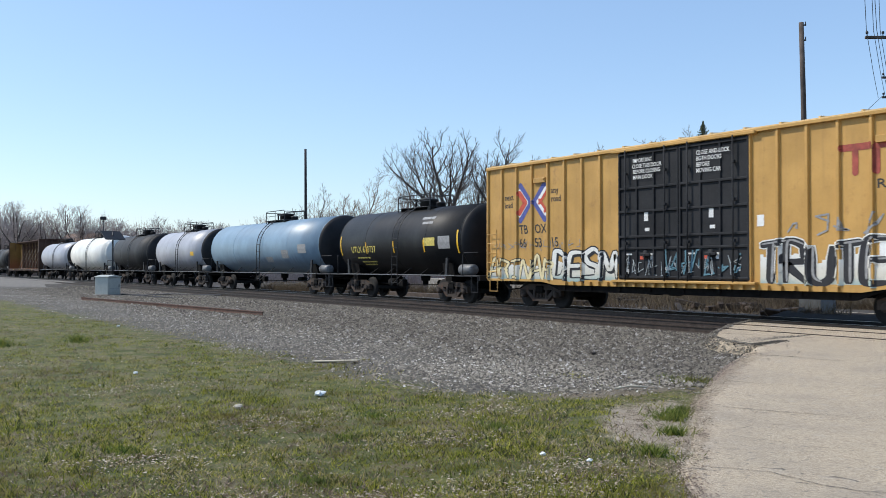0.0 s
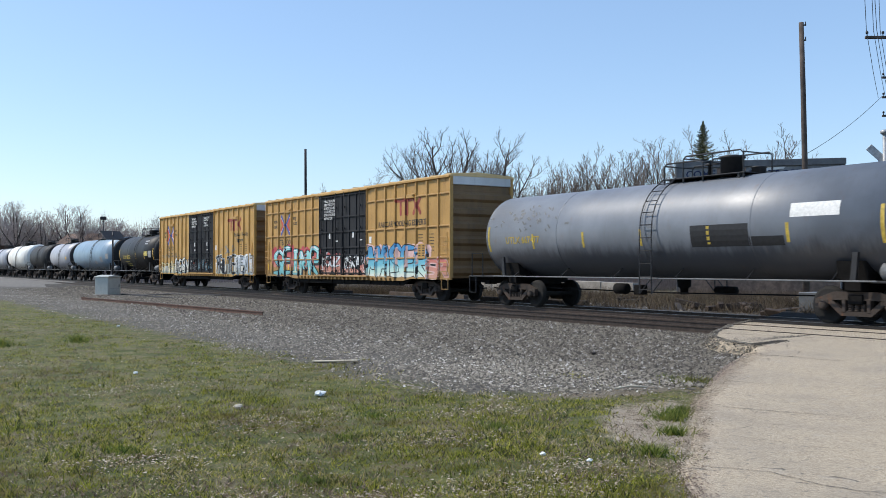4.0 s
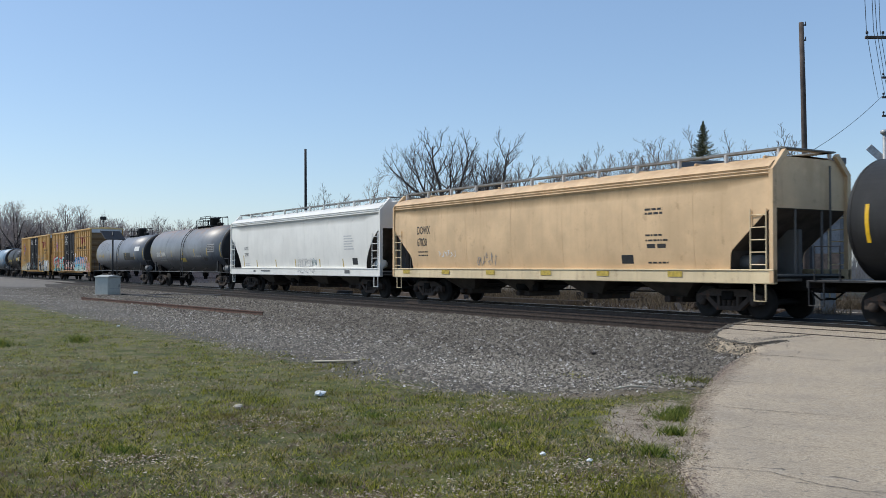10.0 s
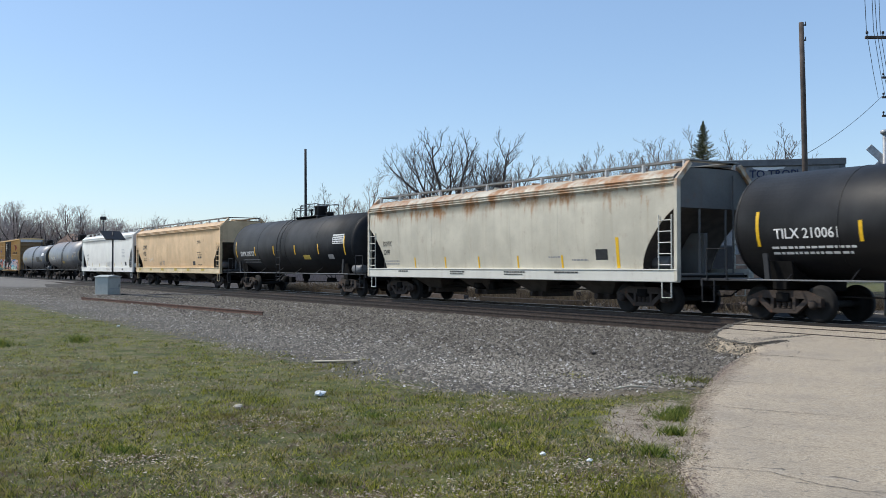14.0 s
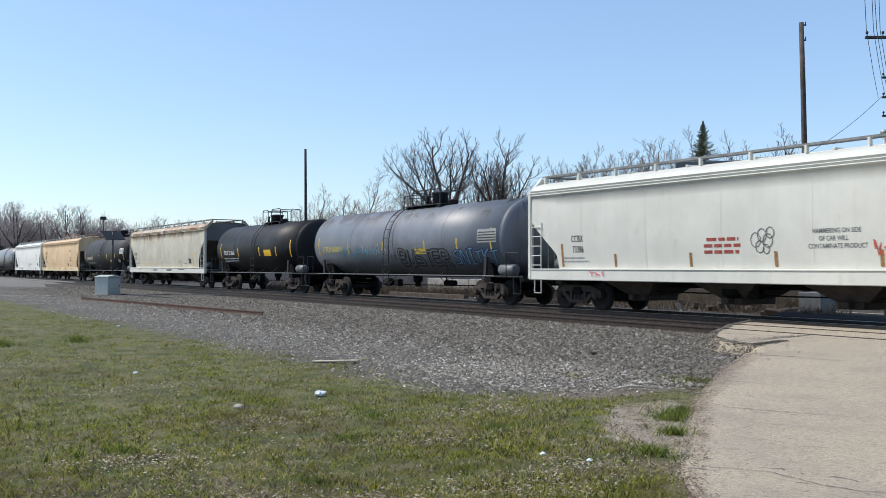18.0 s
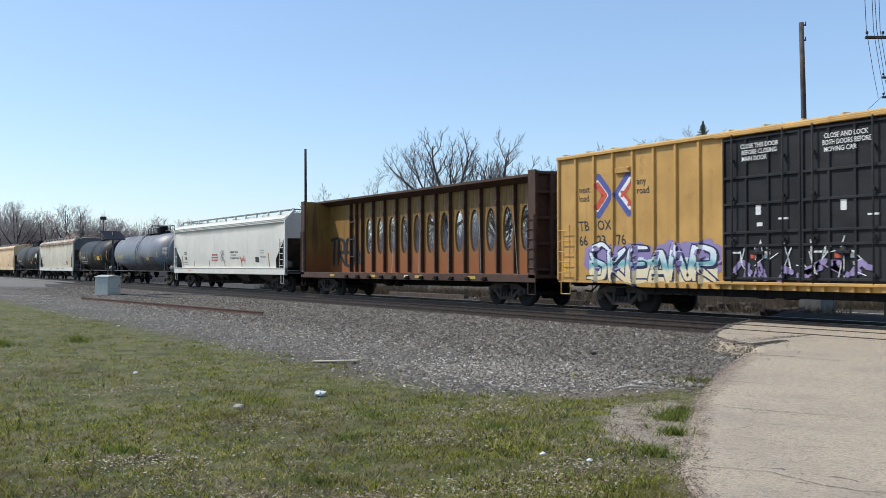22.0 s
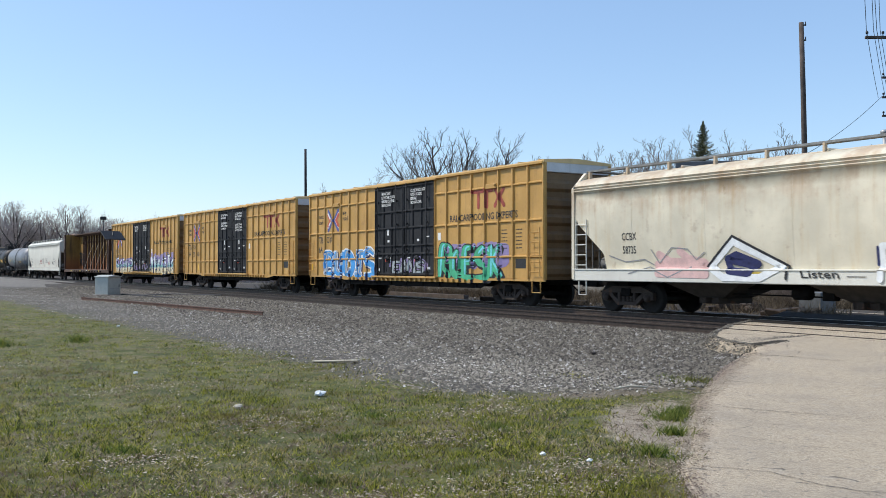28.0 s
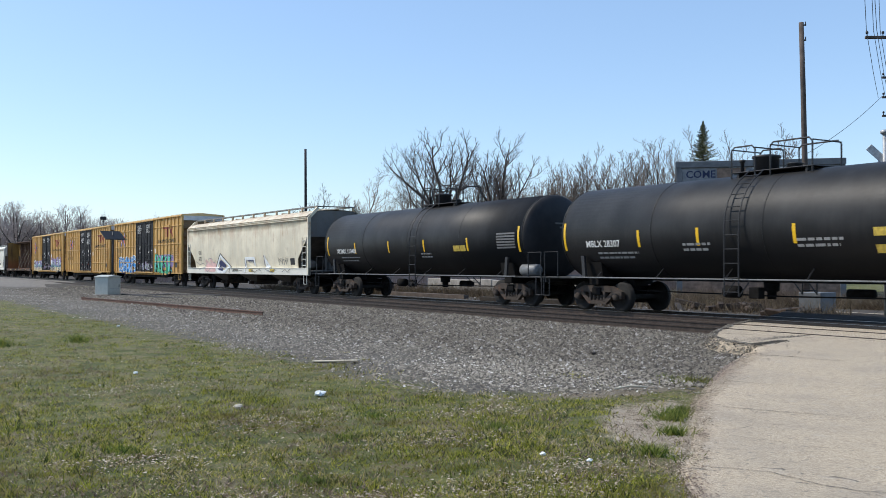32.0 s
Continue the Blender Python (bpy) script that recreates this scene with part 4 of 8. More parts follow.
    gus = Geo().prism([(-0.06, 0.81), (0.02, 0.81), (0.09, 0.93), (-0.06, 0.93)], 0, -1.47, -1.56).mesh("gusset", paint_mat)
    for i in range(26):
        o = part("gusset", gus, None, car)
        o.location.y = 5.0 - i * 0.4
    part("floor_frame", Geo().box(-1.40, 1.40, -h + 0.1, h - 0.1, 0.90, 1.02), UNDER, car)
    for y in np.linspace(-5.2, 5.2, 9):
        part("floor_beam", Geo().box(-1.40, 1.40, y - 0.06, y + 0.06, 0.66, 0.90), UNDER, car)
    # double plug doors
    for k in (-1, 1):
        c = k * 1.235
        leaf = Geo().box(-1.44, -1.495, c - 1.225, c + 1.225, 1.02, 4.86, 0.015)
        d = part("door", leaf, DOOR_BLACK, car, "black plug door with locking bars")
        for z in (1.10, 1.95, 2.30, 3.05, 3.75, 4.78):
            part("door_rail", Geo().box(-1.48, -1.545, c - 1.20, c + 1.20, z - 0.035, z + 0.035, 0.01), DOOR_BLACK, d)
        for y in (c - 1.19, c - 0.25, c + 0.45, c + 1.19):
            part("door_stile", Geo().box(-1.48, -1.54, y - 0.035, y + 0.035, 1.04, 4.84, 0.01), DOOR_BLACK, d)
        for y in (c - 0.75, c + 0.85):
            bar = Geo().tube([(-1.60, y, 0.98), (-1.60, y, 4.9)], 0.024, 8)
            for z in (1.2, 2.1, 3.2, 4.2):
                bar.box(-1.53, -1.62, y - 0.05, y + 0.05, z - 0.04, z + 0.04, 0.01)
            part("lock_bar", bar, DOOR_BLACK, d)
        hd = Geo().box(-1.53, -1.60, c - 0.15, c + 0.25, 1.72, 1.80, 0.01)
        hd.tube([(-1.60, c + 0.05, 1.78), (-1.64, c + 0.03, 1.45), (-1.62, c + 0.0, 1.2)], 0.02, 6)
        hd.lathe([(0, 0.11), (0.04, 0.11)], (-1.54, c + 0.05, 1.78), (-1, 0, 0), 14)
        part("handle", hd, DOOR_BLACK, d)
        part("placard", patch(Geo(), lambda a, b: 1.5, c + 0.32, c + 0.14, 1.62, 1.80), MARK_RED, d, "red sticker")
        rnd = random.Random(int(front) + k)
        for y, z, w, hh in ((c + 0.15, 2.75, 0.16, 0.26), (c + 0.12, 2.45, 0.18, 0.10), (c - 0.55, 2.60, 0.30, 0.05), (c - 0.1, 1.62, 0.14, 0.18), (c + 0.9, 1.75, 0.24, 0.05), (c + 0.9, 1.2, 0.10, 0.14), (c - 0.7, 1.3, 0.22, 0.10)):
            if rnd.random() < 0.8:
                part("placard", patch(Geo(), lambda a, b: 1.5, y, y - w, z, z + hh), LETTER_W, d, "white sticker")
    part("door_rail", Geo().box(-1.45, -1.60, -2.7, 2.7, 4.86, 4.95, 0.015), paint_mat, car)
    part("door_sill", Geo().box(-1.45, -1.62, -2.7, 2.7, 0.93, 1.01, 0.015), paint_mat, car)
    # grab irons and steps
    for s in (-1, 1):
        ladder(car, -1.575, s * (h - 0.42), 1.05, 2.75, 0.56, 5, paint_mat)
        stirrup(car, -1.50, s * (h - 0.42), 0.52, 0.92, 0.46, paint_mat)
        ladder(car, 1.575, s * (h - 0.42), 1.05, 2.75, 0.56, 5, paint_mat)
    for y in (POSTS[4] + 0.43, POSTS[13] - 0.43):
        br = Geo().box(-PANEL_X, -PANEL_X - 0.09, y - 0.36, y + 0.30, 4.25, 4.42, 0.01)
        br.lathe([(0, 0.05), (0.12, 0.05)], (-PANEL_X, y - 0.30, 4.38), (-1, 0, 0), 8)
        part("jack_bracket", br, paint_mat, car)
    reflect_row(car, box_side, [h - 0.30, POSTS[3] - 0.41, -h + 0.92], 1.2, 1.55, 0.12)
    running_gear(car, h, 2.55, 0.98)
    # painted writing, bay by bay
    S, CUT = box_side, POST_CUTS

    def bay(i, words, size, z, dy=0.0, mat=LETTER_K, slant=-0.18):
        letters(words, size, POSTS[i] - 0.09 - dy, z, S, mat, car, CUT, 0, "lettering", slant, 0.95)
    sh = marks["shift"]
    chevrons(car, (POSTS[2] + POSTS[4]) / 2, 3.62, 0.98 if style == "grid" else 1.25)
    bay(1, "next", 0.30, 3.76, 0.06)
    bay(1, "load", 0.30, 3.48, 0.06)
    bay(4, "any", 0.30, 3.86, 0.06)
    bay(4, "road", 0.30, 3.58, 0.06)
    for i, w in enumerate(("TB", "OX")):
        bay(sh + i, w, 0.44, 2.55, 0.06)
    for i, w in enumerate(marks["number"]):
        bay(sh + i, w, 0.44, 2.08, 0.06)
    red_logo(car, POSTS[12] - 0.1, 3.62, 0.66)
    for words, size, z, i, dy in slogan:
        letters(words, size, POSTS[i] - dy, z, S, LETTER_K, car, CUT, 0, "lettering", 0.0, 0.95 if words.isupper() else 1.36)
    for k, rows in enumerate(marks["doors"]):
        c = (1.235, -1.235)[k]
        for j, w in enumerate(rows):
            letters(w, 0.17, c + 0.66 - (0.06 if len(w) > 14 else 0.1) + 0.0, 4.50 - j * 0.165, lambda a, b: 1.548, LETTER_W, car, (), 0, "lettering", 0.0, min(0.82, 12.6 / max(10, len(w))))
    rows = []
    for i in (14, 15):
        for r in range(6):
            rows.append((POSTS[i] - 0.15, 2.7 - r * 0.13, 0.36, 0.035))
    part("data_lettering", bars(S, rows), LETTER_K, car)
    part("placard", patch(Geo(), S, POSTS[9] - 0.2, POSTS[9] - 0.42, 2.45, 2.75), WHITEP, car, "white paper placard")
    part("placard", patch(Geo(), S, POSTS[15] - 0.12, POSTS[15] - 0.72, 1.35, 1.68), BLACKSTEEL, car, "black consolidated stencil plate")
    return car


def tags(name, side, rects, mat, car, label="", nz=2, off=0.006):
    """Stickers and stencilled panels, each a part: (y, y, z, z)."""
    for y0, y1, z0, z1 in rects:
        part(name, patch(Geo(), side, y0, y1, z0, z1, off, 1, nz), mat, car, label)


# ---- covered hoppers ----
PROFILE = [(1.30, 1.47), (1.55, 1.50), (1.9, 1.54), (2.4, 1.575), (2.9, 1.585), (3.4, 1.58), (3.76, 1.56)]
ROOF = [(3.775, 1.605), (3.80, 1.63), (3.815, 1.63), (3.83, 1.585), (3.865, 1.585), (3.88, 1.63), (3.895, 1.63), (3.91, 1.585), (3.945, 1.585), (3.96, 1.63), (3.975, 1.63), (3.99, 1.58), (4.03, 1.56), (4.11, 1.46), (4.19, 1.28), (4.26, 1.0), (4.30, 0.6), (4.32, 0.0)]


def hop_side(y, z):
    pts = PROFILE + ROOF
    for (z0, x0), (z1, x1) in zip(pts[:-1], pts[1:]):
        if z0 <= z <= z1:
            return x0 + (x1 - x0) * (z - z0) / max(1e-6, z1 - z0)
    return 1.47


def hopper(front, length, body_mat, sill_mat, label, bays=4, walk_mat=None, brackets=None, round_cut=False):
    car = railcar("covered_hopper", front, length, label)
    h = length / 2
    hb = h - 0.12
    dcut, ztop = 1.40, (3.1 if round_cut else 2.92)

    def low(y):
        d = hb - abs(y)
        if d >= dcut:
            return 1.30
        if round_cut:
            k = d / dcut
            return 1.30 + (ztop - 1.30) * (0.5 * math.sqrt(max(0.0, 1 - k * k)) + 0.5 * (1 - k))
        return min(ztop, 1.30 + 0.45 * min(1.0, (dcut - d) / 0.08) + (ztop - 1.75) * (dcut - d) / dcut)
    ys = sorted(set([-hb + i * 0.07 for i in range(21)] + [hb - i * 0.07 for i in range(21)] + list(np.linspace(-hb + dcut, hb - dcut, 40))))
    v, f = [], []
    cols = []
    for y in ys:
        zl = low(y)
        ring = []
        for z, _ in PROFILE:
            z = zl + (3.76 - zl) * (z - 1.30) / 2.46
            ring.append((-hop_side(y, z), y, z))
        ring += [(-x, y, z) for z, x in ROOF]
        ring += [(-a, b, c) for a, b, c in reversed(ring[:-1])]
        cols.append(ring)
    n = len(cols[0])
    for ring in cols:
        v += ring
    for i in range(len(cols) - 1):
        for j in range(n - 1):
            f.append((i * n + j, i * n + j + 1, (i + 1) * n + j + 1, (i + 1) * n + j))
    g = Geo().add(v, f, True)
    part("body", g, body_mat, car)
    # weld seams between the side sheets
    seam = Geo().tube([(-hop_side(0, z) - 0.001, 0, z) for z in np.linspace(1.35, 3.74, 9)], 0.004, 4).mesh("seam", body_mat)
    for y in np.linspace(-hb + 2.6, hb - 2.6, 6):
        o = part("seam", seam, None, car)
        o.location.y = y
    # ends: upright sheet above, slope sheet below
    for s in (-1, 1):
        e = Geo()
        upper = [(-hop_side(0, z), z) for z in (ztop, 3.3, 3.76)] + [(-x, z) for z, x in ROOF[::3]]
        upper += [(-a, b) for a, b in reversed(upper)]
        e.prism(upper, 1, s * (hb - 0.03), s * (hb + 0.0))
        # grey and stained cars: end shade painted as dark grey, not body colour
        part("end_sheet", e, body_mat if body_mat in (HWHITE, HCREAM, TAN) else END_SHADE_GREY, car)
        ds = [0.0, 0.25, 0.5, 0.75, 1.0, 1.2, 1.31, 1.35, 1.38, 1.40]
        rows_ = [(d, low(s * (hb - d))) for d in ds]
        v = [(x, s * (hb - d), z) for d, z in rows_ for x in (-hop_side(0, z) + 0.02, hop_side(0, z) - 0.02)]
        sl = Geo().add(v, [(2 * q, 2 * q + 1, 2 * q + 3, 2 * q + 2) for q in range(len(ds) - 1)])
        # the end cutout's shade is put into this sheet's dark colour
        part("slope_sheet", sl, CHUTE, car)
        web = Geo().box(-0.08, 0.08, s * (hb - 1.6), s * (hb - 0.3), 1.1, 2.4, 0.02)
        web.box(-1.35, 1.35, s * (hb - 0.10), s * (hb - 0.02), 1.02, 1.22, 0.02)
        for sx in (-0.55, 0.55):
            web.tube([(sx, s * (hb - 0.05), 1.1), (sx, s * (hb - 0.05), ztop)], 0.035, 6)
        part("end_frame", web, END_SHADE_GREY, car)
        br = Geo().lathe([(0, 0.12), (0.05, 0.2), (0.75, 0.2), (0.8, 0.12)], (-0.95, s * (hb - 1.5), 1.52), (0, s, 0), 14)
        part("air_reservoir", br, body_mat if body_mat == HWHITE else END_SHADE_GREY, car)
        bw = Geo()
        bw.lathe([(0, 0.25), (0.03, 0.27), (0.06, 0.25)], (0.45 * s, s * (hb + 0.02), 2.2), (0, s, 0), 16)
        if s > 0:
            part("brake_wheel", bw, UNDER, car)
        for sx in (-1, 1):
            part("corner_post", Geo().prism([(sx * 1.47, 1.0), (sx * 1.62, 1.0), (sx * 1.62, 3.9), (sx * 1.10, 4.44), (sx * 0.98, 4.36), (sx * 1.47, 3.85)], 1, s * (hb - 0.02), s * (hb + 0.10)), body_mat, car)
            ladder(car, sx * 1.62, s * (hb - 0.36), 1.30, 2.9, 0.50, 5, sill_mat)
            stirrup(car, sx * 1.56, s * (hb - 0.36), 0.52, 0.98, 0.36, sill_mat)
        part("platform", Geo().box(-1.45, 1.45, s * (hb - 2.0), s * hb, 1.10, 1.16, 0.01), UNDER, car)
        ladder(car, -0.75 * s, s * (hb + 0.07), 1.2, 4.1, 0.02, 8, END_SHADE_GREY, "end_ladder")
    for sx in (-1, 1):
        sg = Geo().box(sx * 1.46, sx * 1.60, -h + 0.02, h - 0.02, 0.96, 1.33, 0.02)
        sg.box(sx * 1.46, sx * 1.63, -h + 0.02, h - 0.02, 1.30, 1.34, 0.01)
        part("side_sill", sg, sill_mat, car)
    # roof: hatch trough and running boards on brackets
    wm = WALKWAY
    hatch = Geo().box(-0.42, 0.42, -hb + 0.5, hb - 0.5, 4.24, 4.36, 0.03)
    for i in range(8):
        y = -hb + 1.1 + i * (2 * hb - 2.2) / 7
        hatch.box(-0.46, 0.46, y - 0.05, y + 0.05, 4.26, 4.42, 0.02)
    part("hatch", hatch, body_mat, car)
    for sx in (-1, 1):
        wk = Geo().box(sx * 0.72, sx * 1.02, -hb, hb, 4.46, 4.50, 0.008)
        wk.box(sx * 1.02, sx * 1.04, -hb, hb, 4.455, 4.515, 0.0)
        part("running_board", wk, wm, car)
    bk = Geo().prism([(0.98, 4.20), (1.10, 4.16), (1.09, 4.47), (0.98, 4.47)], 1, -0.03, 0.03).mesh("walk_bracket", brackets or (GALV if body_mat in (HGREY, TAN) else body_mat))
    for i in range(12):
        y = -hb + 0.15 + i * (2 * hb - 0.3) / 11
        for s in (0, 1):
            o = part("walk_bracket", bk, None, car)
            o.location.y = y
            o.rotation_euler.z = math.pi * s
    for s in (-1, 1):
        cr = Geo().box(-1.05, 1.05, s * (hb - 0.3), s * (hb + 0.05), 4.46, 4.50, 0.008)
        part("crossover_board", cr, wm, car)
    # discharge bays
    span = 2 * (hb - 2.35)
    for i in range(bays):
        y = -span / 2 + span * (i + 0.5) / bays
        w = span / bays * 0.46
        ch = Geo().add([(-1.42, y - w, 1.32), (1.42, y - w, 1.32), (1.42, y + w, 1.32), (-1.42, y + w, 1.32),
                        (-0.62, y - 0.42, 0.52), (0.62, y - 0.42, 0.52), (0.62, y + 0.42, 0.52), (-0.62, y + 0.42, 0.52)],
                       [(0, 1, 2, 3), (4, 7, 6, 5), (0, 4, 5, 1), (1, 5, 6, 2), (2, 6, 7, 3), (3, 7, 4, 0)])
        c = part("discharge_bay", ch, CHUTE, car)
        gate = Geo().box(-0.72, 0.72, y - 0.36, y + 0.36, 0.36, 0.54, 0.02)
        gate.box(-0.95, -0.70, y - 0.10, y + 0.10, 0.38, 0.55, 0.02)
        part("outlet_gate", gate, TRUCK, c)
    running_gear(car, h, 1.95, 1.10)
    return car


def reflect_row(car, side, ys, z0, z1, w, mat=REFLECT, nz=2):
    for y in ys:
        part("reflector", patch(Geo(), side, y + w / 2, y - w / 2, z0, z1, 0.007, 1, nz), mat, car, "yellow reflective strip")


# ---- tank cars ----


def tank_side(R, zc):
    def side(y, z):
        return math.sqrt(max(0.01, R * R - (z - zc) ** 2))
    return side


def tank_car(front, length, mat, label, R=1.52, zc=2.52, rail_mat=None, head_mat=None, marks=True, bands=(), dome_at=-0.3, nrefl=6, rail_style=0, refl=()):
    """length: of the shell, from head to head."""
    front, length = front + 0.4, length + 0.6
    car = railcar("tank_car", front, length, label)
    h = length / 2
    rail_mat = rail_mat or BLACKSTEEL
    hd = 0.42
    prof = [(-h + hd * (1 - math.cos(math.pi / 2 * i / 8)), max(0.02, R * math.sin(math.pi / 2 * i / 8))) for i in range(9)]
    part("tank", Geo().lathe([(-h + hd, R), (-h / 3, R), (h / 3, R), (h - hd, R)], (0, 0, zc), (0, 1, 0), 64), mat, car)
    cap = [(-d - h + hd, r) for d, r in prof]
    for s in (-1, 1):
        # only the rear head goes black; on black tanks this paints its shade
        part("tank_head", Geo().lathe(cap, (0, s * (h - hd), zc), (0, s, 0), 64), (head_mat if s < 0 and head_mat else T_HEAD if s < 0 and mat in (T_BLACK, T_BLACK2) else mat), car, "black tank end" if s < 0 and head_mat else "")
    ring = Geo().lathe([(-0.02, R + 0.001), (-0.012, R + 0.008), (0.012, R + 0.008), (0.02, R + 0.001)], (0, 0, zc), (0, 1, 0), 64).mesh("weld_seam", mat)
    for i in range(5):
        o = part("weld_seam", ring, None, car)
        o.location.y = -h + hd + (length - 2 * hd) * (i + 0.0) / 4
    over = 0.85
    e = h + over
    # stub sills, end platforms, running rails
    for s in (-1, 1):
        pf = Geo().box(-1.42, 1.42, s * (h - 1.0), s * e, 1.02, 1.08, 0.01)
        pf.box(-1.42, 1.42, s * (e - 0.08), s * e, 0.88, 1.08, 0.01)
        part("end_platform", pf, rail_mat, car)
        for sx in (-1, 1):
            sd = Geo().prism([(sx * 0.3, 0.9), (sx * 1.15, 1.05), (sx * 1.25, 1.55), (sx * 0.9, 1.30), (sx * 0.3, 1.12)], 1, s * (h - 2.0), s * (h - 1.2))
            part("saddle", sd, UNDER, car)
        for sx in (-1, 1):
            hr = Geo().tube([(sx * 1.44, s * (h - 0.25), 1.05), (sx * 1.44, s * (h - 0.25), 1.85), (sx * 1.42, s * (h - 0.20), 1.93), (sx * 1.15, s * (e - 0.5), 1.95)] if rail_style == 0 else
                            [(sx * 1.44, s * (h - 0.1), 1.05), (sx * 1.44, s * (h - 0.1), 1.90), (sx * 1.44, s * (e - 0.25), 1.90), (sx * 1.44, s * (e - 0.25), 1.05)], 0.020, 6)
            part("handrail", hr, rail_mat, car)
            stirrup(car, sx * 1.44, s * (e - 0.30), 0.45, 1.05, 0.42, rail_mat)
        bk = Geo().prism([(s * (h - 1.5), 1.06), (s * (h - 1.35), 1.06), (s * (h - 1.28), 1.75), (s * (h - 1.42), 1.75)], 0, -1.46, -1.38)
        part("bolster_post", bk, rail_mat, car)
        if s < 0:
            rs = Geo().lathe([(0, 0.14), (0.05, 0.21), (0.85, 0.21), (0.9, 0.14)], (-1.05, -h - 0.0, 1.29), (0, 1, 0), 16)
            part("air_reservoir", rs, DULLSTEEL, car)
            bw = Geo().lathe([(0, 0.23), (0.03, 0.25), (0.06, 0.23)], (0.8, -e + 0.05, 1.75), (0, 1, 0), 16)
            bw.tube([(0.8, -e + 0.08, 1.08), (0.8, -e + 0.08, 1.75)], 0.03, 6)
            part("brake_wheel", bw, rail_mat, car)
    for sx in (-1, 1):
        part("running_rail", Geo().box(sx * 1.44, sx * 1.48, -h + 0.8, h - 0.8, 1.045, 1.085, 0.008), DULLSTEEL, car)
        brk = Geo().tube([(sx * 1.46, 0, 1.05), (sx * (math.sqrt(max(0.1, R * R - (1.35 - zc) ** 2)) - 0.02), 0.12, 1.37)], 0.02, 5).mesh("rail_bracket", rail_mat)
        for i in range(6):
            o = part("rail_bracket", brk, None, car)
            o.location.y = -h + 2.0 + i * (length - 4.0) / 5
    # top platform with its railing and valve housing
    zt = zc + R
    d0 = dome_at
    if rail_style == 0:
        loops, dy, dr, dh = ((1.33, -1.33, 0.56),), -0.25, 0.38, 0.42
    elif rail_style == 1:
        loops, dy, dr, dh = ((0.20, -1.30, 0.50), (-0.55, -2.75, 0.66)), -1.85, 0.33, 0.60
    else:
        loops, dy, dr, dh = ((0.85, 0.05, 0.74), (-0.45, -1.75, 0.76)), 0.15, 0.34, 0.50
    ya, yb = max(l[0] for l in loops), min(l[1] for l in loops)
    pl = Geo().box(-0.62, 0.62, d0 + yb - 0.05, d0 + ya + 0.05, zt + 0.015, zt + 0.045, 0.01)
    for y in (yb + 0.2, ya - 0.2):
        pl.box(-0.58, 0.58, d0 + y - 0.03, d0 + y + 0.03, zt - 0.12, zt + 0.02)
    part("top_platform", pl, rail_mat, car)
    dm = Geo().lathe([(0, dr), (dh - 0.08, dr), (dh - 0.06, dr + 0.05), (dh, dr + 0.05), (dh + 0.03, dr * 0.7)], (0, d0 + dy, zt - 0.02), (0, 0, 1), 20)
    part("valve_housing", dm, rail_mat, car)
    vm = Geo().lathe([(0, 0.20), (0.20, 0.20), (0.22, 0.24), (0.26, 0.15)], (0.1, d0 + dy - 0.85, zt - 0.02), (0, 0, 1), 14)
    part("manway_cover", vm, rail_mat, car)
    vv = Geo().lathe([(0, 0.05), (0.34, 0.05), (0.36, 0.085), (0.42, 0.085)], (-0.25, d0 + dy + 0.62, zt), (0, 0, 1), 10)
    part("relief_valve", vv, rail_mat, car)
    for ya, yb, lift in loops:
        top = zt + lift
        for sx in (-1, 1):
            x, zb = sx * 0.60, zt - 0.12
            gd = Geo().tube([(x, d0 + yb, zb), (x, d0 + yb, top - 0.10), (x, d0 + yb + 0.10, top), (x, d0 + ya - 0.10, top), (x, d0 + ya, top - 0.10), (x, d0 + ya, zb)], 0.024, 6)
            gd.tube([(x, d0 + yb, zt + lift * 0.5), (x, d0 + ya, zt + lift * 0.5)], 0.014, 5) if rail_style == 0 else None
            gd.tube([(x, d0 + (ya + yb) / 2, zt), (x, d0 + (ya + yb) / 2, top)], 0.018, 5) if ya - yb > 1.4 else None
            part("guard_rail", gd, rail_mat, car)
        for y in (ya, yb):
            part("guard_rail", Geo().tube([(-0.60, d0 + y, top - 0.06), (0.60, d0 + y, top - 0.06)], 0.020, 6), rail_mat, car)
    # side ladders that follow the shell
    for sx in (-1, 1):
        lg = Geo()
        path = [(sx * 0.60, zt + 0.05)]
        for a in (62, 50, 38, 26, 14, 2):
            w = radians(a)
            path.append((sx * (R + 0.12) * math.cos(w), zc + (R + 0.12) * math.sin(w)))
        path += [(sx * (R + 0.13), zc - 0.5), (sx * (R + 0.13), 0.62)]
        for s in (-0.24, 0.24):
            lg.tube([(x, d0 + s, z) for x, z in path], 0.020, 6)
        tot = [0.0]
        for a, b in zip(path[:-1], path[1:]):
            tot.append(tot[-1] + math.hypot(b[0] - a[0], b[1] - a[1]))
        n = int(tot[-1] / 0.36)
        for i in range(n):
            dd = tot[-1] * (i + 0.7) / n
            for k in range(len(path) - 1):
                if tot[k] <= dd <= tot[k + 1]:
                    q = (dd - tot[k]) / (tot[k + 1] - tot[k])
                    x, z = path[k][0] + (path[k + 1][0] - path[k][0]) * q, path[k][1] + (path[k + 1][1] - path[k][1]) * q
                    lg.tube([(x, d0 - 0.24, z), (x, d0 + 0.24, z)], 0.015, 5)
        for s in (-0.24, 0.24):
            lg.tube([(sx * (R + 0.13), d0 + s, 0.62), (sx * (R - 0.30), d0 + s, 1.02)], 0.018, 5)
        part("ladder", lg, BLACKSTEEL, car)
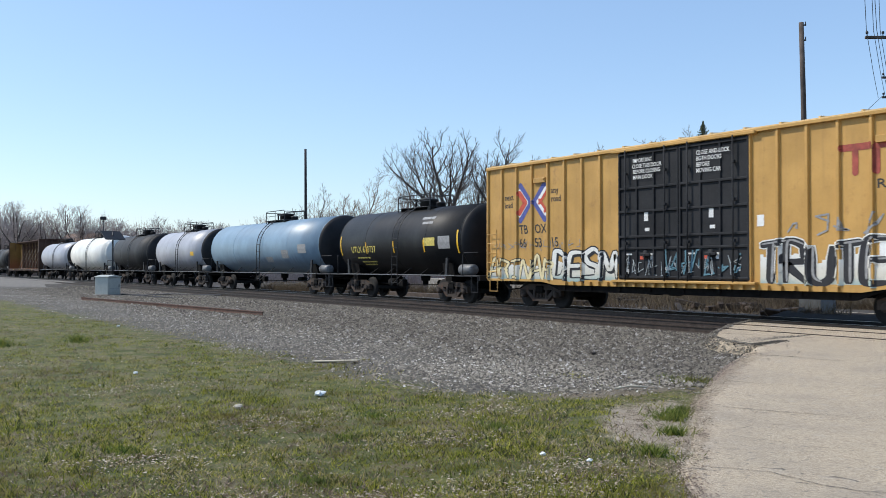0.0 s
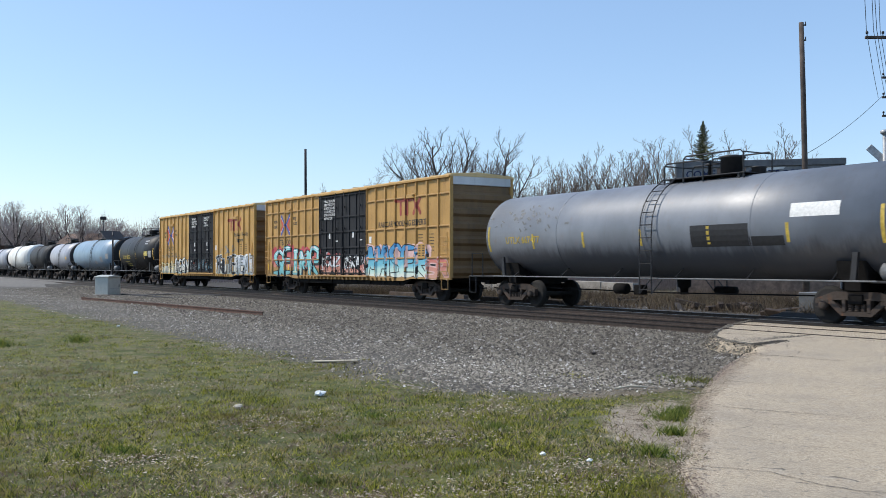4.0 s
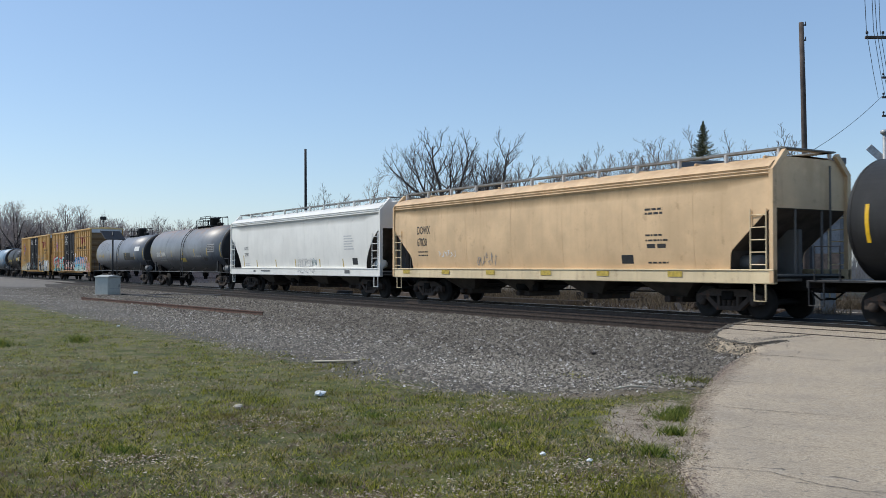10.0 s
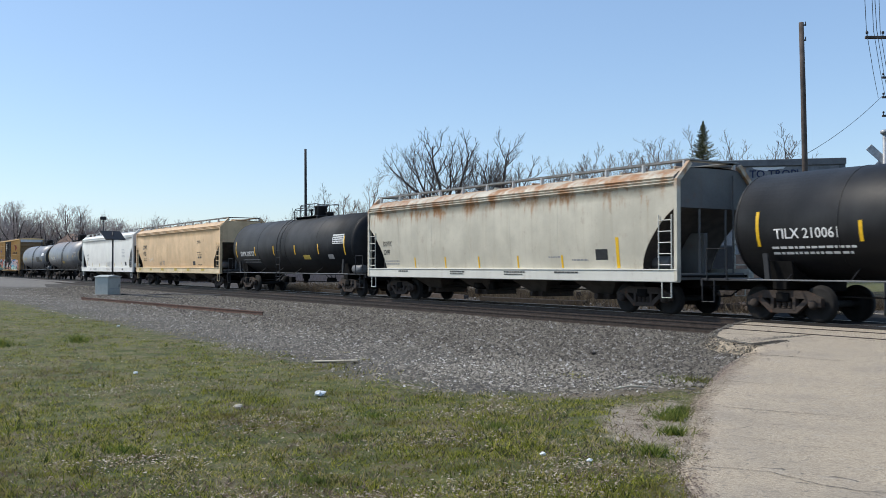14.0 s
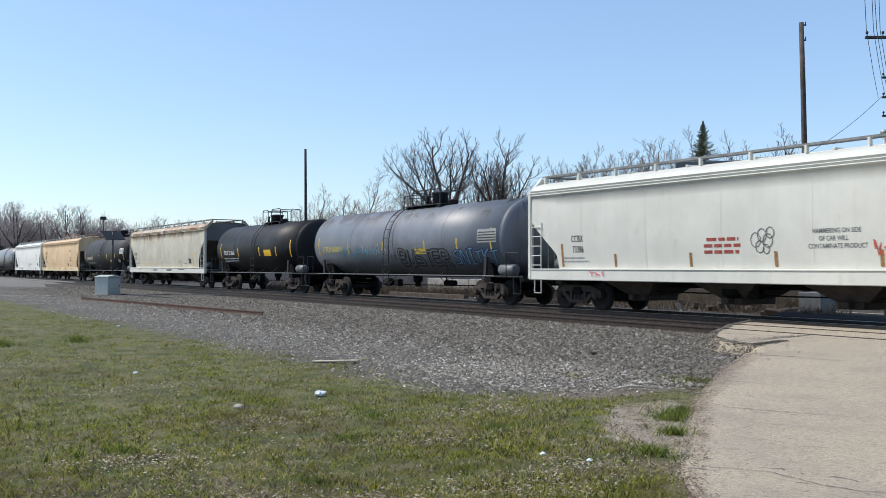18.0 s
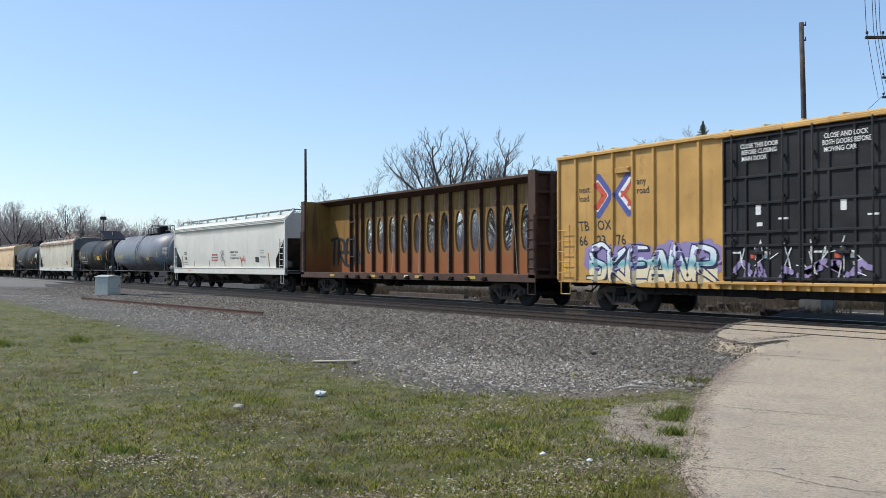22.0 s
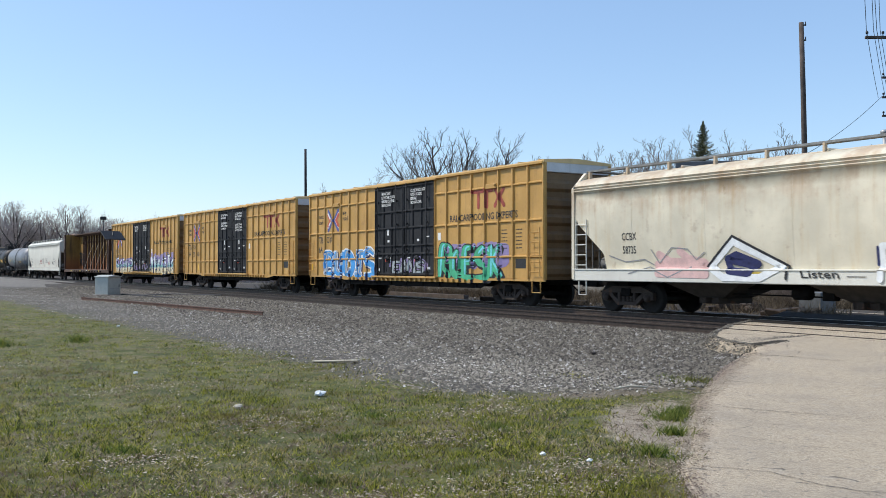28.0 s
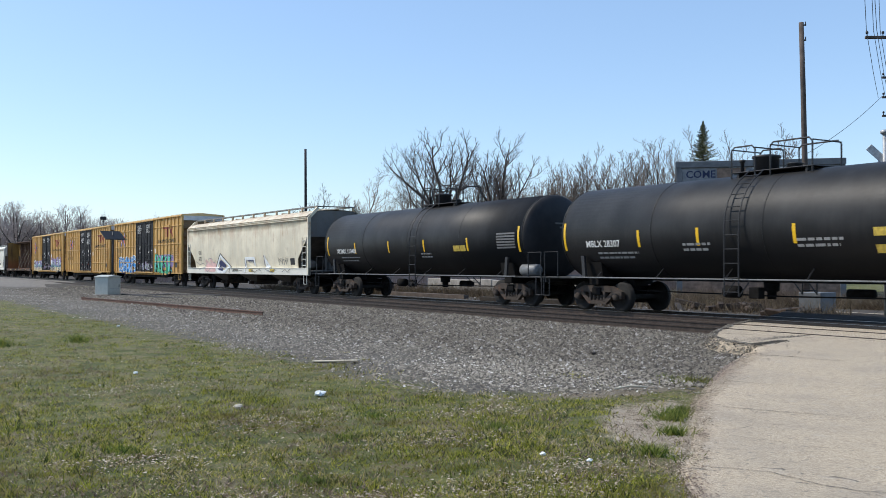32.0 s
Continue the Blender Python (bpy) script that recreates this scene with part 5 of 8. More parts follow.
    og = Geo().lathe([(0, 0.22), (0.28, 0.20), (0.30, 0.13), (0.5, 0.12)], (0, d0, zc - R + 0.05), (0, 0, -1), 14)
    part("bottom_outlet", og, UNDER, car)
    side = tank_side(R, zc)
    if nrefl:
        rm = REFLECT if mat in (T_BLACK, T_BLACK2) else OCHREMARK
        run_ = np.linspace(h - hd - 0.12, -h + hd + 0.22, nrefl)
        if refl:
            run_ = [y - (front - h) for y in refl]
        reflect_row(car, side, [run_[0], run_[-1]], zc - 0.55, zc + 0.35, 0.10, rm, 4)
        reflect_row(car, side, run_[1:-1], zc - 0.48, zc + 0.02, 0.10, rm, 3)
    if mat not in (T_WHITE, T_LILAC):
        for x0, x1, z in ((-0.30, 0.20, zc + 0.42), (-0.10, 0.20, zc + 0.28)):
            part("end_lettering", Geo().box(x0, x1, -h - 0.004, -h + 0.10, z, z + 0.06), LETTER_DIM, car)
    running_gear(car, h + 0.55, 2.15, 1.02, e - 0.05, e, True)
    return car, side


# ---- bulkhead flat cars with a pierced centre beam ----


def centerbeam(front, length, bulk, label, beam_mat):
    car = railcar("centerbeam_flat_car", front, length, label)
    h = length / 2
    top = bulk
    wall_t = 0.05
    first, last = h - 4.16, -h + 1.90
    n = int(round((first - last) / 1.12))
    bw = (first - last) / n
    y0 = last
    half_h = 0.86
    panel_me = {}
    for solid in (False,):
        g = Geo()
        if not solid:
            a, b, zc = bw * 0.28, half_h, 2.85
            ring = []
            for i in range(24):
                w = 2 * math.pi * i / 24
                ring.append((bw / 2 + a * math.cos(w), zc + b * math.sin(w)))
            outer = []
            for y, z in ring:
                dy, dz = y - bw / 2, z - zc
                k = min((bw / 2) / abs(dy) if abs(dy) > 1e-6 else 1e9, ((top - 0.1 - zc) if dz > 0 else (zc - 1.12)) / abs(dz) if abs(dz) > 1e-6 else 1e9)
                outer.append((bw / 2 + dy * k, zc + dz * k))
            corners = [(0, 1.12), (bw, 1.12), (bw, top - 0.1), (0, top - 0.1)]
            for sx in (-wall_t, wall_t):
                v = [(sx, *p) for p in ring] + [(sx, *p) for p in outer] + [(sx, *p) for p in corners]
                f = []
                for i in range(24):
                    j = (i + 1) % 24
                    f.append((i, j, 24 + j, 24 + i))
                    p, q = outer[i], outer[j]
                    for c, cc in enumerate(corners):
                        if (abs(p[0] - cc[0]) < 1e-4 and abs(q[1] - cc[1]) < 1e-4) or (abs(q[0] - cc[0]) < 1e-4 and abs(p[1] - cc[1]) < 1e-4):
                            f.append((24 + i, 24 + j, 48 + c))
                g.add(v, f)
            v = [(-wall_t, *p) for p in ring] + [(wall_t, *p) for p in ring]
            g.add(v, [(i, (i + 1) % 24, 24 + (i + 1) % 24, 24 + i) for i in range(24)])
        panel_me[solid] = g.mesh("web_panel", beam_mat)
    for i in range(n):
        part("web_panel", panel_me[False], None, car).location.y = y0 + i * bw
    solid_at = [h - 0.35, h - 2.97, h - 3.56, first]
    for ya, yb in list(zip(solid_at[:-1], solid_at[1:])) + [(last, -h + 0.35)]:
        part("web_panel", Geo().box(-wall_t, wall_t, yb, ya, 1.12, top - 0.1), beam_mat, car)
    post = Geo().box(-0.20, 0.20, -0.038, 0.038, 1.15, top - 0.05, 0.01)
    for sx in (-1, 1):
        post.box(sx * 0.15, sx * 0.24, -0.06, 0.06, 3.75, 3.95, 0.01)
    post_me = post.mesh("post", BEAM_DARK)
    for y in [y0 + i * bw for i in range(n + 1)] + [h - 2.97, h - 3.56, -h + 1.1]:
        part("post", post_me, None, car).location.y = y
    for y in (h - 2.97, -h + 1.1):
        for z in (1.9, 2.75, 3.6):
            part("rung", Geo().box(-0.20, -0.14, y - 0.58, y + 0.02, z - 0.03, z + 0.03, 0.008), BEAM_DARK, car)
    part("top_chord", Geo().prism([(-0.64, top - 0.06), (-0.64, top + 0.03), (0.64, top + 0.03), (0.64, top - 0.06), (0.15, top - 0.22), (-0.15, top - 0.22)], 1, -h + 0.3, h - 0.3), BEAM_DARK, car)
    for s in (-1, 1):
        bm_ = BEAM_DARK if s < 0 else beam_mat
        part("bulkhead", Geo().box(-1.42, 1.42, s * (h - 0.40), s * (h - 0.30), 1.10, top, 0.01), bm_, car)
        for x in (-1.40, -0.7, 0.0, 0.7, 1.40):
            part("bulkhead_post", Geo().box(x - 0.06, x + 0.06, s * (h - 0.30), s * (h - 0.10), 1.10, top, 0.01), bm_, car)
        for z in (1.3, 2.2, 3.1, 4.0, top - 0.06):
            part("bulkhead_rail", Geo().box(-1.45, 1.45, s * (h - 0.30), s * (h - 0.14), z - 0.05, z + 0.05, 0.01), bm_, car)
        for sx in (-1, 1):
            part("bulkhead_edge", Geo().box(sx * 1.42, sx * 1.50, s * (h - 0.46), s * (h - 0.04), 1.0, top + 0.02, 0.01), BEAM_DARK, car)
            ladder(car, sx * 1.53, s * (h - 0.26), 1.2, 3.2, 0.34, 6, BEAM_DARK)
            stirrup(car, sx * 1.46, s * (h - 0.30), 0.46, 1.0, 0.40, BEAM_DARK)
    deck = Geo().box(-1.46, 1.46, -h + 0.05, h - 0.05, 1.00, 1.12, 0.01)
    part("deck", deck, BEAM_DARK, car)
    for sx in (-1, 1):
        part("side_sill", Geo().box(sx * 1.44, sx * 1.50, -h + 0.05, h - 0.05, 0.86, 1.14, 0.01), BEAM_DARK, car)
    reflect_row(car, lambda a, b: 1.50, [h * 0.62, h * 0.2, -h * 0.2, -h * 0.6], 0.95, 1.05, 0.5, OCHREMARK, 1)
    winch = Geo().box(-1.49, -1.58, -0.11, 0.11, 0.90, 1.02, 0.01)
    winch.tube([(-1.56, -0.16, 0.93), (-1.56, 0.16, 0.93)], 0.035, 8)
    winch_me = winch.mesh("winch", UNDER)
    part("sill_plate", Geo().box(-1.50, -1.512, -0.1 * h - 0.16, -0.1 * h + 0.16, 0.90, 1.06), HSTAIN, car, "white plate on the side sill")
    for i in range(1, n):
        o = part("winch", winch_me, None, car)
        o.location.y = y0 + i * bw
    for i in range(1, n - 1, 2):
        y = y0 + i * bw
        part("tie_down_cable", Geo().tube([(-0.22, y, 3.55), (-0.8, y - 0.9, 2.5), (-1.45, y - 1.9, 1.14)], 0.010, 4), GALVROPE, car)
    part("fishbelly", Geo().prism([(-h * 0.62, 1.0), (h * 0.62, 1.0), (h * 0.5, 0.62), (-h * 0.5, 0.62)], 0, -0.4, 0.4), UNDER, car)
    running_gear(car, h, 2.3, 1.0)
    return car


# ---- the train, from its front ----
tank_car(161.0, 15.0, T_BLACK2, "dull grey tank car on the track", nrefl=0)
centerbeam(143.6, 23.3, 4.7, "rusty ochre bulkhead car with a pierced centre beam", BEAM)
tank_car(118.4, 14.9, T_LILAC, "pale grey tank car with a dark belt", head_mat=T_HEAD, nrefl=0)
tank_car(101.6, 14.9, T_WHITE, "white tank car with brown stains", R=1.6, zc=2.6, nrefl=0)
tank_car(84.6, 10.9, T_BLACK2, "dark grey short tank car", head_mat=T_HEAD, R=1.50, zc=2.5, nrefl=0)
c, sd = tank_car(71.5, 10.7, T_LILAC, "pale lilac grey short tank car with black end", head_mat=T_HEAD, R=1.46, zc=2.48, nrefl=0)
part("placard", patch(Geo(), sd, -2.9, -3.6, 2.15, 2.42, 0.006, 1, 2), REFLECT, c)
c, sd = tank_car(58.9, 16.2, T_BLUE, "sky blue tank car with shade painted on its belly", head_mat=T_HEAD, R=1.50, zc=2.5, rail_mat=BLACKSTEEL, nrefl=0)
tags("placard", sd, [(-0.9, -1.8, 1.65, 1.95), (-5.4, -6.4, 2.1, 2.55), (-3.2, -4.1, 1.85, 2.3)], LETTER_G, c, "pale printed panel")
c, sd = tank_car(40.7, 10.6, T_BLACK, "black short tank car with yellow reporting letters", R=1.44, zc=2.48, nrefl=5)
letters("UTLX 670737", 0.40, 4.0, 2.05, sd, LETTER_Y, c, (), 0.12)
part("data_lettering", bars(sd, [(3.6, 1.78, 1.2, 0.06), (3.3, 1.60, 1.4, 0.06), (3.2, 1.48, 1.1, 0.06)]), LETTER_Y, c)
part("placard", patch(Geo(), sd, -2.45, -3.3, 2.25, 2.58, 0.006, 1, 2), LETTER_Y, c, "yellow data panel")
tags("data_panel", sd, [(-3.55, -4.4, 2.12, 2.62), (-1.9, -2.9, 3.35, 3.45), (-2.1, -2.9, 3.15, 3.25)], LETTER_G, c, "grey stencilled panel")

MAIN_CLOSE = ("IMPORTANT", "CLOSE THIS DOOR", "BEFORE CLOSING", "MAIN DOOR")
BOTH_LOCK = ("CLOSE AND LOCK", "BOTH DOORS", "BEFORE", "MOVING CAR")
b1 = boxcar(28.45, "plain", YELLOW, "yellow high-cube boxcar with black double doors and graffiti",
            {"shift": 2, "number": ("66", "53", "15"), "doors": (MAIN_CLOSE, BOTH_LOCK)},
            [("Railcar Pooling", 0.30, 3.22, 13, 0.1), ("Experts", 0.30, 2.90, 13, 0.5)])
piece(b1, box_side, 9.3, 5.6, 0.98, 1.72, G_CREAM, G_BLACK, 3, 6, 0.12, None, None, 0.05, None, 0.05, G_PATCHY)
piece(b1, box_side, 5.7, 2.55, 0.98, 1.90, G_PATCHY, G_BLACK, 5, 4, 0.20, None, None, 0.1, "DESM", 0.09, G_PATCHY, G_BLACK)
scrawl(b1, box_side, 9.0, 4.2, 1.95, 2.3, LETTER_G, 6, 0.022, 12)
scrawl(b1, lambda a, b: 1.505, 2.2, -2.2, 1.10, 1.75, G_MIST, 14, 0.022, 16)
scrawl(b1, lambda a, b: 1.505, 0.9, -2.2, 1.15, 1.9, G_TEAL, 15, 0.05, 7)
piece(b1, box_side, -2.75, -6.4, 0.98, 2.05, G_BLACK, G_PATCHY, 8, 5, 0.26, None, LETTER_G, 0.1, "TRUTE", 0.07, G_PATCHY)
piece(b1, box_side, -6.3, -9.2, 0.98, 2.05, G_MIST, G_BLACK, 11, 4, 0.22, G_WHITE, None, 0.05, None, 0.09, G_PATCHY)
scrawl(b1, box_side, -3.6, -6.2, 2.1, 2.7, LETTER_G, 16, 0.05, 4)

CERRAR = ("CERRAR Y BLOQUEAR", "AMBAS PUERTAS ANTES", "DE MOVER EL CARRO", "CLOSE AND LOCK", "BOTH DOORS BEFORE", "MOVING CAR")
b2 = boxcar(7.9, "grid", YELLOW_FADED, "weathered yellow boxcar with black doors and bright graffiti",
            {"shift": 2, "number": ("67", "21", "86"), "doors": (CERRAR, ())},
            [("RAILCAR POOLING EXPERTS", 0.34, 3.12, 10, 0.2)])
piece(b2, box_side, 8.25, 2.55, 0.98, 2.30, G_AQUA, G_BLACK, 21, 5, 0.34, G_SALMON, G_ICE, 0.28, "SEIMR", 0.10, None, G_BLACK)
piece(b2, lambda a, b: 1.502, 1.75, 0.2, 1.40, 1.95, G_WHITE, G_BLACK, 23, 3, 0.13, G_SALMON, None, 0.0, "OUZ", 0.05)
piece(b2, lambda a, b: 1.502, -0.6, -1.9, 1.35, 1.90, G_WHITE, G_BLACK, 24, 3, 0.10, None, None, 0, "SKA", 0.05)
scrawl(b2, lambda a, b: 1.50, 2.35, -2.4, 1.02, 1.45, G_SALMON, 27, 0.22, 8)
scrawl(b2, lambda a, b: 1.504, 2.3, -2.4, 1.10, 2.1, G_WHITE, 28, 0.025, 8)
piece(b2, box_side, -2.55, -7.7, 0.96, 2.25, G_OCEAN, G_BLACK, 25, 5, 0.34, G_ROSE, None, 0.16, "MASER", 0.09, G_OCEAN)
piece(b2, box_side, -7.6, -9.2, 0.98, 1.7, G_SALMON, G_ROSE, 26, 2, 0.25, None, None)
tags("placard", box_side, [(POSTS[14] - 0.12, POSTS[14] - 0.72, 1.75, 2.35)], YELLOW, b2, "repainted yellow stencil square", 1, 0.028)
tags("data_panel", box_side, [(POSTS[14] - 0.2 - 0.3 * i, POSTS[14] - 0.36 - 0.3 * i, 1.84 + 0.1 * j, 1.88 + 0.1 * j) for i in (0, 1) for j in range(5)], LETTER_K, b2, "", 1, 0.034)

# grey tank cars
c, sd = tank_car(-13.35, 16.1, T_GREY, "light grey tank car, lower half painted darker as shade", head_mat=T_HEAD, R=1.48, zc=2.5, rail_mat=BLACKSTEEL, nrefl=7, rail_style=1)
tags("dark_patch", sd, [(-1.9, -3.9, 1.95, 2.55), (-3.92, -5.0, 1.95, 2.2)], BLACKSTEEL, c, "black repainted patch", 4)
part("placard", patch(Geo(), sd, -5.2, -6.6, 2.65, 3.0, 0.006, 1, 3), LETTER_W, c, "white worn panel")
smudge, rnd = Geo(), random.Random(200)
for i in range(46):
    y_, z_ = rnd.gauss(5.6, 0.75), rnd.gauss(3.05, 0.26)
    stroke(smudge, sd, [(y_, z_), (y_ - rnd.uniform(0.02, 0.16), z_ - rnd.uniform(-0.03, 0.10))], rnd.uniform(0.025, 0.08), 0.006)
part("scuff_marks", smudge, LETTER_DIM, c, "dark chipped spots in the paint")
letters("UTLX 667477", 0.33, 6.78, 2.22, sd, OCHREMARK, c, (), 0.12)
c, sd = tank_car(-31.55, 15.9, T_GREY_RUST, "large grey tank car with rusty top and black end", head_mat=T_HEAD, R=1.56, zc=2.56, rail_mat=BLACKSTEEL, nrefl=7, rail_style=1)
letters("SRIX 29006", 0.42, 6.2, 2.15, sd, LETTER_W, c, (), 0.12, squeeze=1.05)
part("data_lettering", bars(sd, [(6.0, 1.95, 1.8, 0.06), (5.6, 1.82, 1.5, 0.06), (-2.2, 2.05, 1.6, 0.1)]), LETTER_G, c)
part("data_panel", patch(Geo(), sd, -5.1, -6.5, 2.35, 2.85, 0.006, 1, 3), LETTER_G, c, "grey stencilled data panel")
part("data_lettering", bars(sd, [(-5.15, 2.42 + 0.1 * i, 1.3, 0.05) for i in range(4)], 0.010), LETTER_K, c)
part("placard", patch(Geo(), sd, 0.6, -0.4, 1.75, 2.0, 0.006, 1, 2), OCHREMARK, c, "faded yellow stencil")
part("data_panel", patch(Geo(), sd, -4.3, -4.9, 1.78, 2.0, 0.006, 1, 2), BLACKSTEEL, c)

# white and tan hoppers
c = hopper(-49.05, 18.7, HWHITE, HWHITE, "clean white four-bay covered hopper", 4, round_cut=True)
letters("ACFX", 0.28, 7.12, 2.36, hop_side, LETTER_DIM, c, (), 0.2, squeeze=0.9)
letters("37547", 0.28, 7.12, 2.00, hop_side, LETTER_DIM, c, (), 0.2, squeeze=0.9)
reflect_row(c, hop_side, [7.29], 1.40, 2.05, 0.10, OCHREMARK)
reflect_row(c, hop_side, [5.29, 2.54, -0.06, -3.0, -5.57], 1.40, 1.78, 0.09, OCHREMARK)
tags("data_lettering", hop_side, [(7.1, 6.4, 1.55, 1.60), (7.1, 6.4, 1.46, 1.51)] + [(-5.75, -6.75 + 0.1 * (i % 3), 2.2 + 0.12 * i, 2.25 + 0.12 * i) for i in range(6)], LETTER_PALE, c, "", 1)
tags("sill_lettering", lambda a, b: 1.61, [(5.58, 5.29, 1.12, 1.22), (4.43, 3.17, 1.15, 1.22), (-5.9, -6.4, 1.1, 1.25)], LETTER_DIM, c, "", 1)
part("placard", patch(Geo(), hop_side, -6.55, -7.05, 1.50, 1.80), BLACKSTEEL, c, "black stencil plate")
piece(c, hop_side, -0.35, -2.1, 1.42, 1.82, HWHITE, LETTER_PALE, 31, 6, 0.07, None, None, 0, None, 0.03)
scrawl(c, hop_side, -2.1, -2.7, 1.42, 1.85, G_TEAL, 33, 0.02, 5)
scrawl(c, lambda a, b: 1.61, -0.56, -2.7, 1.08, 1.28, LETTER_G, 32, 0.02, 9)

c = hopper(-68.85, 19.55, TAN, TAN_SILL, "tan four-bay covered hopper with rust stains", 4, walk_mat=GALV)
letters("DOWX", 0.46, 7.8, 2.72, hop_side, LETTER_K, c, (), 0.2, squeeze=0.66)
letters("67020", 0.46, 7.8, 2.24, hop_side, LETTER_K, c, (), 0.2, squeeze=0.66)
part("data_lettering", bars(hop_side, [(7.75, 1.98, 0.8, 0.05), (7.75, 1.84, 0.75, 0.05), (-5.2, 3.05, 0.7, 0.06), (-5.2, 2.93, 0.7, 0.06), (-5.2, 2.3, 0.7, 0.05), (-5.2, 2.15, 0.9, 0.05), (-5.25, 1.95, 0.8, 0.12), (-5.25, 1.5, 0.8, 0.05)]), LETTER_K, c)
part("placard", patch(Geo(), hop_side, -4.15, -4.65, 1.5, 1.76), BLACKSTEEL, c, "black stencil plate")
scrawl(c, hop_side, 6.2, 4.9, 1.75, 2.05, G_WHITE, 41, 0.025, 6)
scrawl(c, hop_side, 3.6, 2.3, 1.45, 1.95, LETTER_G, 42, 0.025, 7)
reflect_row(c, lambda a, b: 1.61, [8.6, 5.6, 2.6, -0.6, -3.4, -6.4], 1.12, 1.28, 0.55, OCHREMARK, 1)

c, sd = tank_car(-90.45, 15.7, T_BLACK2, "black tank car with white reporting letters", R=1.52, zc=2.51, dome_at=0.58, nrefl=6, rail_style=1, refl=(-90.91, -93.86, -96.62, -99.45, -102.3, -105.2))
letters("SHPX 205157", 0.37, 6.6, 2.02, sd, LETTER_W, c, (), 0.12)
part("data_lettering", bars(sd, [(6.4, 1.78, 2.6, 0.06), (6.3, 1.64, 2.4, 0.06)]), LETTER_G, c)
part("data_panel", patch(Geo(), sd, -5.75, -6.95, 2.50, 2.95, 0.006, 1, 4), LETTER_W, c, "white data panel")
part("data_lettering", bars(sd, [(-5.8, 2.54 + 0.10 * i, 1.1, 0.05) for i in range(4)], 0.010), LETTER_K, c)
part("placard", patch(Geo(), sd, -2.2, -3.0, 1.78, 2.0, 0.006, 1, 2), OCHREMARK, c, "dull yellow placard")
part("data_panel", patch(Geo(), sd, -5.1, -5.7, 1.78, 2.0, 0.006, 1, 2), LETTER_G, c)

c = hopper(-107.75, 18.55, HGREY, HCREAM, "pale grey covered hopper with rusty roof edge", 4, round_cut=True)
letters("DOWX", 0.31, 7.9, 2.28, hop_side, LETTER_K, c, (), 0.2, squeeze=0.72)
letters("22499", 0.31, 7.9, 1.92, hop_side, LETTER_K, c, (), 0.2, squeeze=0.72)
reflect_row(c, hop_side, [5.3, 3.0, 0.7, -1.7, -4.1], 1.36, 1.78, 0.09, REFLECT)
reflect_row(c, hop_side, [-6.75], 1.36, 2.3, 0.14, REFLECT)
part("placard", patch(Geo(), hop_side, -5.75, -6.3, 1.62, 1.95), BLACKSTEEL, c, "black stencil plate")
part("data_lettering", bars(hop_side, [(7.8, 1.62, 1.2, 0.05), (7.8, 1.5, 1.2, 0.05), (-3.4, 1.7, 0.6, 0.05), (-4.6, 1.6, 0.8, 0.05)]), LETTER_G, c)
part("data_lettering", bars(lambda a, b: 1.61, [(2.5, 1.2, 1.0, 0.05), (2.5, 1.12, 0.9, 0.04), (-1.0, 1.2, 1.2, 0.05), (-1.0, 1.12, 1.1, 0.04), (-3.8, 1.2, 1.2, 0.05), (6.5, 1.2, 0.8, 0.05)]), LETTER_K, c)

c, sd = tank_car(-128.2, 12.35, T_BLACK, "glossy black tank car with white reporting letters", R=1.44, zc=2.48, nrefl=5, rail_style=2, refl=(-128.9, -131.85, -135.2, -137.6, -139.6))
letters("TILX 210061", 0.36, 4.87, 2.12, sd, LETTER_W, c, (), 0.12)
part("data_lettering", bars(sd, [(5.0, 1.86, 2.4, 0.06), (5.0, 1.72, 2.3, 0.06)]), LETTER_W, c)
part("placard", patch(Geo(), sd, -1.6, -2.6, 2.0, 2.35, 0.006, 1, 2), REFLECT, c, "yellow placard")

c, sd = tank_car(-142.8, 15.9, T_SLATE, "slate grey tank car with peeling paint and graffiti", R=1.50, zc=2.48, dome_at=0.33, nrefl=6, rail_style=1, refl=(-143.3, -146.43, -149.78, -153.24, -155.65, -157.9))
letters("UTLX 643676", 0.36, 6.9, 2.10, sd, LETTER_Y, c, (), 0.12)
scrawl(c, sd, 5.2, 1.5, 1.75, 2.3, G_TEAL, 51, 0.07, 12)
scrawl(c, sd, 2.9, 0.6, 1.9, 2.4, G_MIST, 55, 0.035, 9)
piece(c, sd, -0.35, -4.3, 1.45, 2.10, LETTER_DIM, G_BLACK, 53, 6, 0.08, None, None, 0, "BUSTER", 0.13)
piece(c, sd, -4.6, -7.6, 1.5, 2.10, G_TEAL, G_NAVY, 54, 6, 0.07, None, None, 0.1, "SNITKT", 0.08)
part("data_panel", patch(Geo(), sd, -6.4, -7.6, 2.30, 2.80, 0.006, 1, 3), LETTER_G, c, "pale grey data panel")
tags("data_lettering", sd, [(-6.45, -7.55, 2.36 + 0.10 * i, 2.40 + 0.10 * i) for i in range(4)], LETTER_K, c, "", 1, 0.010)
part("placard", patch(Geo(), sd, -1.8, -2.68, 1.92, 2.15, 0.016, 1, 2), OCHREMARK, c)

c = hopper(-160.3, 19.65, HCREAM, HCREAM, "off-white covered hopper with scrawled tags", 4)
letters("CCBX", 0.30, 7.61, 2.20, hop_side, LETTER_K, c, (), 0.2, squeeze=0.72)
letters("73386", 0.30, 7.56, 1.86, hop_side, LETTER_K, c, (), 0.2, squeeze=0.72)
reflect_row(c, hop_side, [5.59, 2.55, -0.3, -3.2], 1.40, 1.80, 0.10, RUSTMARK)
reflect_row(c, hop_side, [8.08, -7.4], 1.40, 2.15, 0.11, RUSTMARK)
